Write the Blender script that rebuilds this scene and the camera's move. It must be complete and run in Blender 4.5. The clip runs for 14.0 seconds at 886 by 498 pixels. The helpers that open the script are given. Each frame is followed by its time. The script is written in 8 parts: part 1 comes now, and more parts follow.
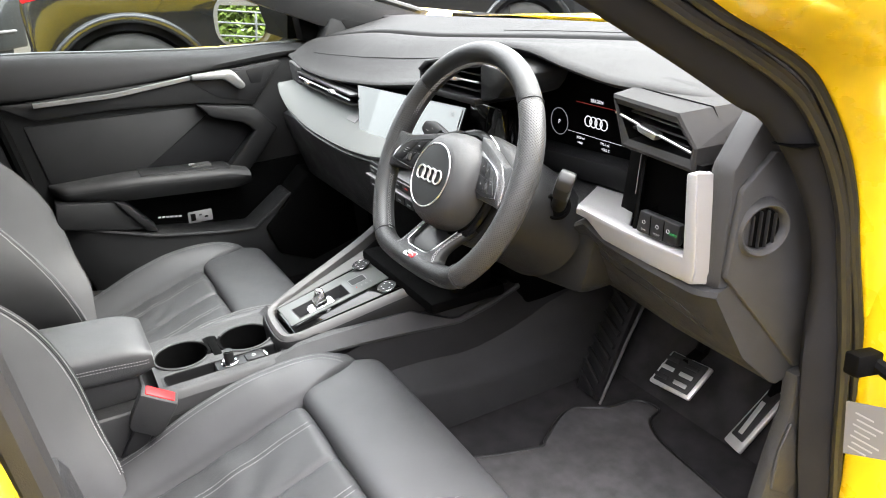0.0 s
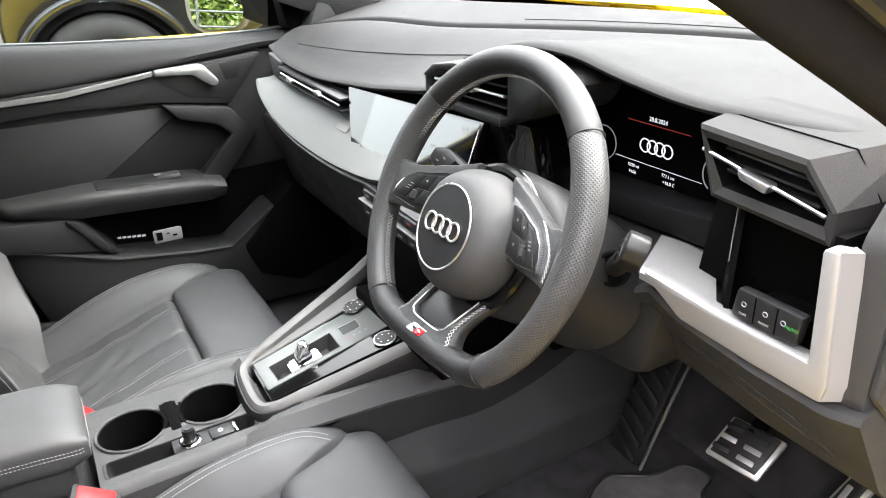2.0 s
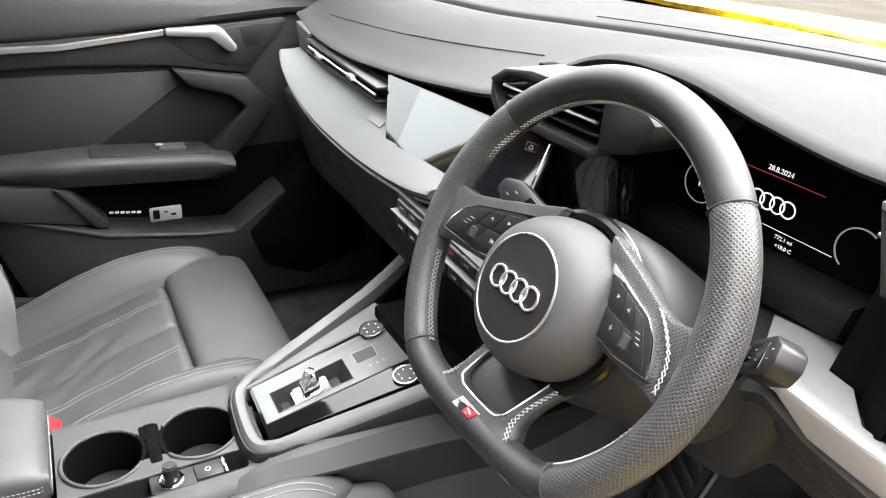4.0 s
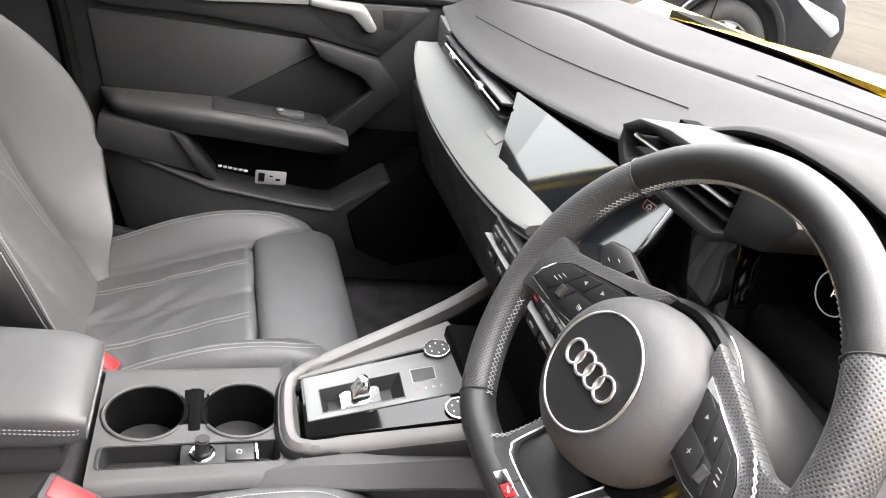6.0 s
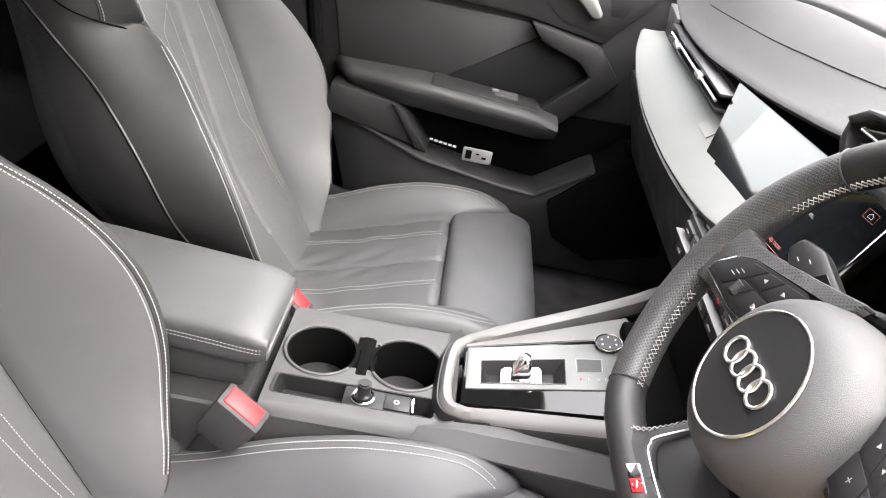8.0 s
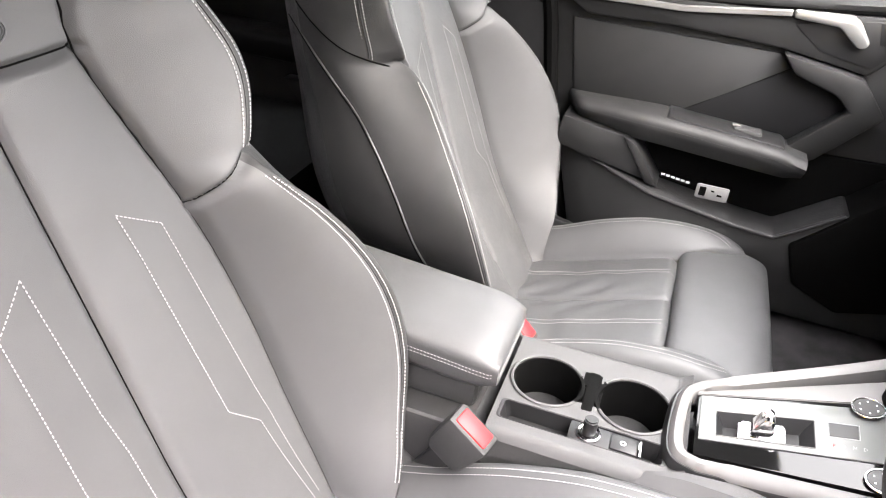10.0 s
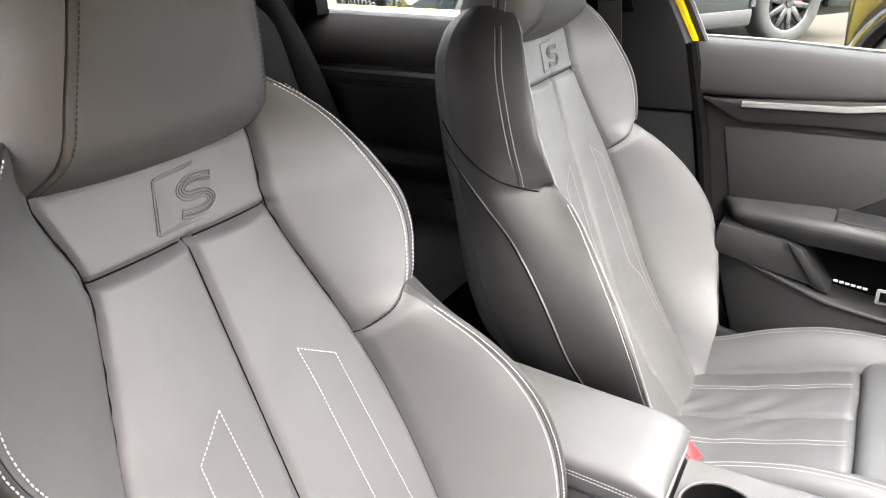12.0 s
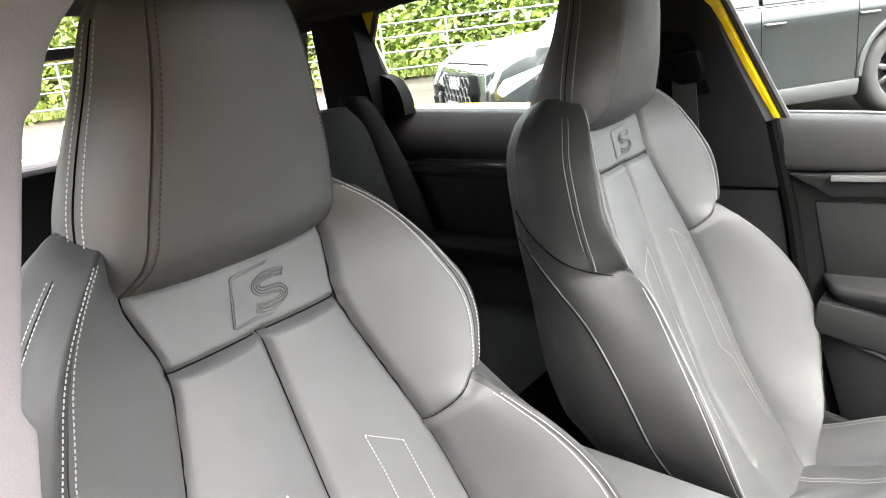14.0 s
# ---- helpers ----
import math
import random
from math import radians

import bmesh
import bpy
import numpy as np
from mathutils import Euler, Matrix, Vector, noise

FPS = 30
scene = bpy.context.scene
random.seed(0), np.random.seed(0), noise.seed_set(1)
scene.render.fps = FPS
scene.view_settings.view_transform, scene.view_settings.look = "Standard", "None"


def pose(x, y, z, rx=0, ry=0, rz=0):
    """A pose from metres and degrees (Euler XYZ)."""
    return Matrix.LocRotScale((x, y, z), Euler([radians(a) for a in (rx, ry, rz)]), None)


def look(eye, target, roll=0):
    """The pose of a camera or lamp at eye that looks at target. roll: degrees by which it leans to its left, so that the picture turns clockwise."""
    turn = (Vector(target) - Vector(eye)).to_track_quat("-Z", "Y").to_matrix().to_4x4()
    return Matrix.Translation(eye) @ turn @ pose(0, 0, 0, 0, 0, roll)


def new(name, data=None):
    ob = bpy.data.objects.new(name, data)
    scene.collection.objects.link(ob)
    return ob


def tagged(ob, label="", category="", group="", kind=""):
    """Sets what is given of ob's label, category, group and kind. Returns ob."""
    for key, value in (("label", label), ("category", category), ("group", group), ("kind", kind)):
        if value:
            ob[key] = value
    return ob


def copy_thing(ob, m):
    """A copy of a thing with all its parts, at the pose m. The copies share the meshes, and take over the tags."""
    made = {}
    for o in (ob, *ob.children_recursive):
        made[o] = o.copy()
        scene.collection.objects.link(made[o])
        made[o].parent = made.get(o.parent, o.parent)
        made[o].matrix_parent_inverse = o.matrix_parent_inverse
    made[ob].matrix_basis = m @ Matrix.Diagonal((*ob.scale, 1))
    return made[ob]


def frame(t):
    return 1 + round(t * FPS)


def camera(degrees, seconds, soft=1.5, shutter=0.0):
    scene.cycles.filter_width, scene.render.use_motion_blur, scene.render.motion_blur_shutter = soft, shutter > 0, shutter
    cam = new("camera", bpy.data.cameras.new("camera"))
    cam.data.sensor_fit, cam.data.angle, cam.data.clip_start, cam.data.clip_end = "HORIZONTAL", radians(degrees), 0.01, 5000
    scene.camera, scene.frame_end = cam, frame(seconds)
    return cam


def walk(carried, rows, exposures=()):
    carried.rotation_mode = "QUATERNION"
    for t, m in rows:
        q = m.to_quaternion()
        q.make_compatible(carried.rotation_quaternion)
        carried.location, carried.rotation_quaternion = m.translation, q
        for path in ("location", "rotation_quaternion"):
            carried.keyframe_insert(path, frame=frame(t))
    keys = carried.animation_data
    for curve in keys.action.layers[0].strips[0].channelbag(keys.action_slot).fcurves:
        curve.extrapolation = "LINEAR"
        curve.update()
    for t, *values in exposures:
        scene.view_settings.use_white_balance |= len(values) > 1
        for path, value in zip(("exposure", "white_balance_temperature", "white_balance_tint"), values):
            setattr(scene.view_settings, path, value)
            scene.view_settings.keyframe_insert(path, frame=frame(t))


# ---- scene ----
cam = camera(63.5, 14.0, soft=1.0)
PATH = [
    (0.0, 1.158, -0.4335, 1.1078, 67.041, 1.781, 60.081),
    (0.5, 1.1049, -0.4272, 1.1072, 66.87, 1.679, 59.711),
    (1.0, 1.0343, -0.3965, 1.1052, 66.479, 1.64, 59.695),
    (1.5, 0.9608, -0.3519, 1.1055, 65.922, 1.682, 59.796),
    (2.0, 0.9191, -0.3193, 1.1051, 65.183, 1.829, 59.81),
    (2.5, 0.8692, -0.3, 1.1072, 64.479, 1.591, 59.683),
    (3.0, 0.8176, -0.2936, 1.1042, 63.976, 0.527, 59.71),
    (5.5, 0.6922, -0.2845, 1.1065, 61.765, -11.01, 70.651),
    (6.0, 0.687, -0.2569, 1.112, 61.141, -11.871, 75.261),
    (6.5, 0.6859, -0.2278, 1.1142, 60.443, -12.068, 80.17),
    (7.0, 0.6858, -0.2085, 1.1075, 59.663, -11.837, 85.2),
    (7.5, 0.6911, -0.2025, 1.0993, 58.633, -11.179, 89.939),
    (8.0, 0.6975, -0.21, 1.0893, 57.556, -10.262, 94.477),
    (8.5, 0.7024, -0.2245, 1.0831, 56.601, -9.07, 98.786),
    (9.0, 0.7042, -0.2428, 1.0814, 56.149, -7.746, 102.893),
    (11.5, 0.7227, -0.2525, 1.1207, 63.387, -0.053, 118.53),
    (12.0, 0.7248, -0.2446, 1.1293, 65.621, 2.149, 120.226),
    (12.5, 0.7247, -0.2319, 1.1367, 67.728, 4.201, 121.921),
    (13.0, 0.7246, -0.2185, 1.1395, 69.699, 5.703, 123.698),
    (13.5, 0.7235, -0.207, 1.14, 71.457, 6.387, 125.664),
    (14.0, 0.7185, -0.1961, 1.138, 72.99, 6.532, 127.496),
]
import functools

EXPOSURES = [(0.0, 3.94, 6400, 11), (3.0, 4.08, 6450, 12), (6.5, 4.17, 6600, 16), (9.0, 4.55, 6650, 17), (11.5, 5.0, 6700, 16), (13.0, 4.93, 6600, 10), (14.0, 4.92, 6550, 11)]
walk(cam, [(t, pose(x, y, z, rx, ry, rz)) for t, x, y, z, rx, ry, rz in PATH], EXPOSURES)

# ---- light: a bright overcast sky, with a wide soft sun from the open door's side ----
SUN_ELEV, SUN_ROT = radians(50), radians(14)
world = bpy.data.worlds.new("overcast_sky")
scene.world = world
world.use_nodes = True
wn = world.node_tree
sky = wn.nodes.new("ShaderNodeTexSky")
sky.sky_type = "NISHITA"
sky.sun_disc = False
sky.sun_elevation, sky.sun_rotation = SUN_ELEV, SUN_ROT
sky.air_density, sky.dust_density, sky.ozone_density = 1.0, 6.0, 1.0
soft_mix = wn.nodes.new("ShaderNodeMixRGB")
soft_mix.inputs[0].default_value = 0.85
soft_mix.inputs[2].default_value = (5.75, 5.5, 5.55, 1)
wn.links.new(sky.outputs[0], soft_mix.inputs[1])
bg = wn.nodes["Background"]
bg.inputs[1].default_value = 0.135
# an overcast sky is brighter overhead than along the horizon
up = wn.nodes.new("ShaderNodeSeparateXYZ")
wn.links.new(wn.nodes.new("ShaderNodeTexCoord").outputs["Generated"], up.inputs[0])
rise = wn.nodes.new("ShaderNodeMapRange")
rise.inputs["From Min"].default_value, rise.inputs["From Max"].default_value = 0.0, 1.0
rise.inputs["To Min"].default_value, rise.inputs["To Max"].default_value = 0.34, 1.85
wn.links.new(up.outputs["Z"], rise.inputs["Value"])
dome = wn.nodes.new("ShaderNodeVectorMath")
dome.operation = "SCALE"
wn.links.new(soft_mix.outputs[0], dome.inputs[0])
wn.links.new(rise.outputs[0], dome.inputs["Scale"])
wn.links.new(dome.outputs[0], bg.inputs[0])
sun = new("sun", bpy.data.lights.new("sun", "SUN"))
sun.data.energy, sun.data.angle, sun.data.color = 0.85, radians(70), (1.0, 0.96, 0.96)
# the lamp shines from the sky's own sun: rotation is measured clockwise from +y
sdir = Vector((math.sin(SUN_ROT) * math.cos(SUN_ELEV), math.cos(SUN_ROT) * math.cos(SUN_ELEV), math.sin(SUN_ELEV)))
sun.matrix_world = look(sdir * 30, (0, 0, 0))


# ---- materials ----
def material(name, color, rough=0.5, metal=0.0, bump=0.0, bscale=400.0, vary=0.08, vscale=6.0, coat=0.0, spec=0.5, kind="noise", rvary=0.08, sheen=0.0):
    """A surface: base colour with slow variation, roughness variation and a fine relief in object metres."""
    m = bpy.data.materials.new(name)
    m.use_nodes = True
    n, l = m.node_tree.nodes, m.node_tree.links
    b = n["Principled BSDF"]
    b.inputs["Roughness"].default_value, b.inputs["Metallic"].default_value = rough, metal
    b.inputs["Coat Weight"].default_value, b.inputs["Specular IOR Level"].default_value = coat, spec
    b.inputs["Coat Roughness"].default_value = 0.04
    if sheen:
        b.inputs["Sheen Weight"].default_value, b.inputs["Sheen Roughness"].default_value = sheen, 0.5
    tc = n.new("ShaderNodeTexCoord")
    nz = n.new("ShaderNodeTexNoise")
    nz.inputs["Scale"].default_value, nz.inputs["Detail"].default_value = vscale, 5
    l.new(tc.outputs["Object"], nz.inputs["Vector"])
    ramp = n.new("ShaderNodeMapRange")
    ramp.inputs["From Min"].default_value, ramp.inputs["From Max"].default_value = 0.3, 0.7
    ramp.inputs["To Min"].default_value, ramp.inputs["To Max"].default_value = 1 - vary, 1 + vary
    l.new(nz.outputs["Fac"], ramp.inputs["Value"])
    mul = n.new("ShaderNodeVectorMath")
    mul.operation = "SCALE"
    mul.inputs[0].default_value = color
    l.new(ramp.outputs[0], mul.inputs["Scale"])
    l.new(mul.outputs[0], b.inputs["Base Color"])
    if rvary:
        rr = n.new("ShaderNodeMapRange")
        rr.inputs["From Min"].default_value, rr.inputs["From Max"].default_value = 0.3, 0.7
        rr.inputs["To Min"].default_value, rr.inputs["To Max"].default_value = max(0.01, rough - rvary), min(1, rough + rvary)
        nz2 = n.new("ShaderNodeTexNoise")
        nz2.inputs["Scale"].default_value, nz2.inputs["Detail"].default_value = vscale * 3.1, 4
        l.new(tc.outputs["Object"], nz2.inputs["Vector"])
        l.new(nz2.outputs["Fac"], rr.inputs["Value"])
        l.new(rr.outputs[0], b.inputs["Roughness"])
    if bump:
        bp = n.new("ShaderNodeBump")
        bp.inputs["Strength"].default_value, bp.inputs["Distance"].default_value = bump, 0.001
        if kind == "voronoi":
            tx = n.new("ShaderNodeTexVoronoi")
            tx.feature = "DISTANCE_TO_EDGE"
            tx.inputs["Scale"].default_value = bscale
            out = tx.outputs["Distance"]
        else:
            tx = n.new("ShaderNodeTexNoise")
            tx.inputs["Scale"].default_value, tx.inputs["Detail"].default_value = bscale, 3
            out = tx.outputs["Fac"]
        l.new(tc.outputs["Object"], tx.inputs["Vector"])
        l.new(out, bp.inputs["Height"])
        l.new(bp.outputs[0], b.inputs["Normal"])
    return m


def glass_pane(name, tint=(0.9, 0.95, 0.93), ior=1.2):
    m = bpy.data.materials.new(name)
    m.use_nodes = True
    n, l = m.node_tree.nodes, m.node_tree.links
    n.remove(n["Principled BSDF"])
    tr, gl, mx, fr = (n.new("ShaderNode" + k) for k in ("BsdfTransparent", "BsdfGlossy", "MixShader", "Fresnel"))
    tr.inputs[0].default_value = (*tint, 1)
    gl.inputs["Roughness"].default_value = 0.01
    fr.inputs[0].default_value = ior
    if ior > 1.0:
        l.new(fr.outputs[0], mx.inputs[0])
    else:
        mx.inputs[0].default_value = 0.03
    l.new(tr.outputs[0], mx.inputs[1])
    l.new(gl.outputs[0], mx.inputs[2])
    l.new(mx.outputs[0], n["Material Output"].inputs[0])
    return m


def glowing(name, color, strength):
    m = bpy.data.materials.new(name)
    m.use_nodes = True
    b = m.node_tree.nodes["Principled BSDF"]
    b.inputs["Base Color"].default_value = (0.01, 0.01, 0.01, 1)
    b.inputs["Emission Color"].default_value, b.inputs["Emission Strength"].default_value = (*color, 1), strength
    return m


LEATHER = material("black_nappa_leather", (0.036, 0.0364, 0.0376), 0.55, bump=0.30, bscale=1000, kind="voronoi", vary=0.10, rvary=0.05, spec=0.5)
# darker copy of the seat leather, with the flanks' shade in its colour
LEATHER_DARK = material("dark_leather_with_shade", (0.0125, 0.0124, 0.0128), 0.58, bump=0.35, bscale=900, kind="voronoi", spec=0.35)
WHEEL_LEATHER = material("smooth_wheel_leather", (0.011, 0.011, 0.0113), 0.46, bump=0.3, bscale=1200, kind="voronoi", spec=0.4)
THREAD = material("light_grey_thread", (0.27, 0.266, 0.262), 0.8, bump=0.2, bscale=2500)
PAD = material("soft_dash_foam_skin", (0.0205, 0.0202, 0.0205), 0.66, bump=0.45, bscale=1100, kind="voronoi", vary=0.02, rvary=0.02, spec=0.14)
TRIM = material("satin_black_trim", (0.011, 0.011, 0.0115), 0.5, bump=0.3, bscale=1200, kind="voronoi", spec=0.3)
# extra dark: the dimness of the rear is put into this colour
REAR = material("black_trim_with_shade", (0.0065, 0.0065, 0.007), 0.62, bump=0.3, bscale=900, kind="voronoi", spec=0.1)
PLASTIC = material("grained_black_plastic", (0.026, 0.026, 0.0265), 0.52, bump=0.5, bscale=1300, kind="voronoi", spec=0.3)
AIRBAG = material("grained_grey_black_plastic", (0.040, 0.0395, 0.040), 0.5, bump=0.4, bscale=1300, kind="voronoi", spec=0.4)
HUB = material("grained_airbag_skin", (0.040, 0.0395, 0.040), 0.5, bump=0.45, bscale=1500, kind="voronoi", vary=0.04, spec=0.4)
ENDCAP = material("grained_end_cap_plastic", (0.033, 0.0328, 0.033), 0.5, bump=0.5, bscale=1200, kind="voronoi", spec=0.3)
STAINLESS = material("brushed_stainless", (0.62, 0.61, 0.60), 0.36, metal=0.65, bump=0.1, bscale=900)
PRINT = material("grey_symbol_print", (0.26, 0.26, 0.26), 0.6)
PLASTIC_SMOOTH = material("satin_black_plastic", (0.012, 0.012, 0.0125), 0.38, bump=0.05, bscale=900, spec=0.3)
# near black: the shade of wells, throats and gaps is in this colour
DARK = material("black_plastic_with_shade", (0.0016, 0.0016, 0.0016), 0.75, bump=0.2, bscale=900, spec=0.04)
# grey base paints the sky's reflection on a gloss-black panel
PLATE = material("sky_reflection_grey_plate", (0.082, 0.085, 0.082), 0.30, coat=0.1, vary=0.01, rvary=0.03)
COLLAR = material("black_collar_lacquer", (0.003, 0.003, 0.003), 0.22, spec=0.18, vary=0.0, rvary=0.02)
GEAR_GLOSS = material("gloss_black_selector_lacquer", (0.004, 0.004, 0.004), 0.07, spec=0.3, vary=0.0, rvary=0.02)
PIANO = material("piano_black", (0.004, 0.004, 0.004), 0.05, coat=0.5, rvary=0.02, vary=0.0)
SCREEN = material("screen_glass", (0.006, 0.007, 0.008), 0.05, coat=1.0, rvary=0.02, vary=0.0)
SILVER = material("matt_brushed_aluminium", (0.082, 0.084, 0.081), 0.5, metal=0.1, spec=0.2, bump=0.08, bscale=1600, vary=0.02, rvary=0.02)
SATIN = material("satin_silver_paint", (0.103, 0.0995, 0.0985), 0.55, metal=0.05, spec=0.25, bump=0.05, bscale=1800, vary=0.03)
BRACKET = material("satin_aluminium", (0.34, 0.333, 0.330), 0.42, metal=0.55, spec=0.4, bump=0.05, bscale=1800, vary=0.02)
CHROME = material("bright_chrome", (0.85, 0.85, 0.86), 0.12, metal=1.0, vary=0.02, rvary=0.04)
CARPET = material("black_needle_felt_carpet", (0.085, 0.0825, 0.0825), 0.95, bump=1.0, bscale=700, vary=0.22, vscale=32, spec=0.06)
FLOOR_FELT = material("black_moulded_carpet", (0.030, 0.0292, 0.030), 0.95, bump=1.0, bscale=900, vary=0.3, vscale=20, spec=0.06)
EMBLEM = material("satin_chrome", (0.78, 0.77, 0.76), 0.3, metal=1.0, vary=0.02, rvary=0.03)
RUBBER = material("black_rubber_seal", (0.009, 0.009, 0.009), 0.55, bump=0.2, bscale=900)
YELLOW = material("yellow_car_paint", (0.80, 0.565, 0.006), 0.28, coat=0.9, vary=0.008, rvary=0.03)
RED = material("red_plastic", (0.42, 0.010, 0.012), 0.45, spec=0.3)
LABEL = material("pale_sticker_paper", (0.13, 0.128, 0.128), 0.5)
WHITE = material("white_print", (0.78, 0.78, 0.78), 0.6)
TARMAC = material("pale_tarmac", (0.030, 0.0262, 0.0205), 0.95, spec=0.05, bump=0.8, bscale=160, vary=0.25, vscale=0.6)
# bench colour, darkened further to hold the shade of the rear
REAR_SHADED = material("black_rear_seat_with_shade", (0.0045, 0.0045, 0.0046), 0.95, bump=0.6, bscale=1100, spec=0.03)
HEADLINER = material("black_headliner_cloth", (0.010, 0.010, 0.010), 0.95, bump=0.6, bscale=1200, spec=0.05)
JAMB_TRIM = material("grained_doorway_plastic", (0.020, 0.020, 0.0215), 0.75, bump=0.5, bscale=1300, kind="voronoi", spec=0.06)
DOORCARD = material("grained_black_door_plastic", (0.0095, 0.0095, 0.0098), 0.5, bump=0.5, bscale=1300, kind="voronoi", spec=0.3)
GLASS = glass_pane("window_glass")
SCREEN_GLASS = glass_pane("windscreen_glass", (0.86, 0.915, 0.885), 1.0)
MIRROR = material("mirror_glass", (0.88, 0.9, 0.9), 0.01, metal=1.0, vary=0.0, rvary=0.0)


# ---- mesh helpers ----
def thing(name, label, category, at=(0, 0, 0), group="", kind=""):
    ob = new(name)
    ob.location = at
    ob.empty_display_size = 0.05
    return tagged(ob, label, category, group, kind)


def part(name, bm, mat, parent=None, label="", smooth=35, kind=""):
    """Links a bmesh as one mesh object under its parent; angles over `smooth` degrees stay sharp."""
    bmesh.ops.recalc_face_normals(bm, faces=bm.faces)
    if smooth:
        for f in bm.faces:
            f.smooth = True
        lim = radians(smooth)
        for e in bm.edges:
            if len(e.link_faces) == 2 and e.link_faces[0].normal.angle(e.link_faces[1].normal, 0) > lim:
                e.smooth = False
    me = bpy.data.meshes.new(name)
    bm.to_mesh(me)
    bm.free()
    me.materials.append(mat)
    ob = new(name, me)
    if parent is not None:
        ob.parent = parent
        # vertices are in world places: take the thing's own place off again
        if parent.parent is None:
            ob.matrix_parent_inverse = Matrix.Translation(-parent.location)
    return tagged(ob, label, kind=kind)


def box(lo, hi, bevel=0.0, seg=2, m=None, taper=None):
    bm = bmesh.new()
    bmesh.ops.create_cube(bm, size=1)
    for v in bm.verts:
        v.co = Vector([lo[i] + (v.co[i] + 0.5) * (hi[i] - lo[i]) for i in range(3)])
    if bevel:
        bmesh.ops.bevel(bm, geom=bm.edges[:], offset=bevel, segments=seg, profile=0.5, affect="EDGES")
    if m is not None:
        bm.transform(m)
    return bm


def prism(pts, axis, a, b, bevel=0.0, seg=2, m=None):
    """The outline pts (in the two other axes, in x-y-z order), pulled along an axis from a to b."""
    bm = bmesh.new()
    order = {"x": (1, 2, 0), "y": (0, 2, 1), "z": (0, 1, 2)}[axis]
    rings = []
    for h in (a, b):
        ring = []
        for p, q in pts:
            co = [0, 0, 0]
            co[order[0]], co[order[1]], co[order[2]] = p, q, h
            ring.append(bm.verts.new(co))
        rings.append(ring)
    n = len(pts)
    bm.faces.new(rings[0])
    bm.faces.new(rings[1][::-1])
    for i in range(n):
        bm.faces.new((rings[0][i], rings[1][i], rings[1][(i + 1) % n], rings[0][(i + 1) % n]))
    bmesh.ops.recalc_face_normals(bm, faces=bm.faces)
    if bevel:
        bmesh.ops.bevel(bm, geom=bm.edges[:], offset=bevel, segments=seg, profile=0.5, affect="EDGES", clamp_overlap=True)
    if m is not None:
        bm.transform(m)
    return bm


def loft(rings, closed=True, caps=True):
    """Skins rings of equally many points."""
    bm = bmesh.new()
    vs = [[bm.verts.new(p) for p in r] for r in rings]
    n = len(rings[0])
    for a, b in zip(vs, vs[1:]):
        for i in range(n if closed else n - 1):
            j = (i + 1) % n
            try:
                bm.faces.new((a[i], a[j], b[j], b[i]))
            except ValueError:
                pass
    if caps and closed:
        bm.faces.new(vs[0][::-1])
        bm.faces.new(vs[-1])
    return bm


def smooth_path(pts, n=8, closed=False):
    """Catmull-Rom through pts, n steps a span."""
    P = [Vector(p) for p in pts]
    out = []
    k = len(P)
    for i in range(k if closed else k - 1):
        p0 = P[i - 1] if (i or closed) else P[0] * 2 - P[1]
        p1, p2 = P[i], P[(i + 1) % k]
        p3 = P[(i + 2) % k] if (closed or i + 2 < k) else P[-1] * 2 - P[-2]
        for s in range(n):
            t = s / n
            out.append(0.5 * ((2 * p1) + (p2 - p0) * t + (2 * p0 - 5 * p1 + 4 * p2 - p3) * t * t + (3 * p1 - p0 - 3 * p2 + p3) * t ** 3))
    if not closed:
        out.append(P[-1].copy())
    return out


def tube(path, r, n=10, closed=False, up=None, squash=1.0):
    """A round bar along a path; r may be a number or a list. up sets the section's second axis, squash its size that way."""
    P = [Vector(p) for p in path]
    k = len(P)
    rings = []
    prev = None
    for i, p in enumerate(P):
        a = P[i - 1] if (i or closed) else P[0]
        b = P[(i + 1) % k] if (closed or i + 1 < k) else P[-1]
        d = (b - a).normalized()
        if up is not None:
            w = Vector(up)
        elif prev is not None:
            w = prev
        else:
            w = Vector((0, 0, 1)) if abs(d.z) < 0.9 else Vector((1, 0, 0))
        s = d.cross(w).normalized()
        w = s.cross(d).normalized()
        prev = w
        rr = r[i] if isinstance(r, (list, tuple)) else r
        rings.append([p + s * (math.cos(2 * math.pi * j / n) * rr) + w * (math.sin(2 * math.pi * j / n) * rr * squash) for j in range(n)])
    if closed:
        rings.append(rings[0])
        bm = loft(rings, caps=False)
        bmesh.ops.remove_doubles(bm, verts=bm.verts, dist=1e-6)
        return bm
    return loft(rings)


def merge(*bms):
    out = bmesh.new()
    for b in bms:
        me = bpy.data.meshes.new("tmp")
        b.to_mesh(me)
        b.free()
        out.from_mesh(me)
        bpy.data.meshes.remove(me)
    return out


def disc(center, axis, r, depth, n=40, bevel=0.0):
    bm = bmesh.new()
    bmesh.ops.create_cone(bm, cap_ends=True, segments=n, radius1=r, radius2=r, depth=depth)
    if bevel:
        bmesh.ops.bevel(bm, geom=[e for e in bm.edges if e.calc_face_angle(0) > 1], offset=bevel, segments=2, affect="EDGES")
    bm.transform(Matrix.Translation(center) @ Vector(axis).to_track_quat("Z", "Y").to_matrix().to_4x4())
    return bm


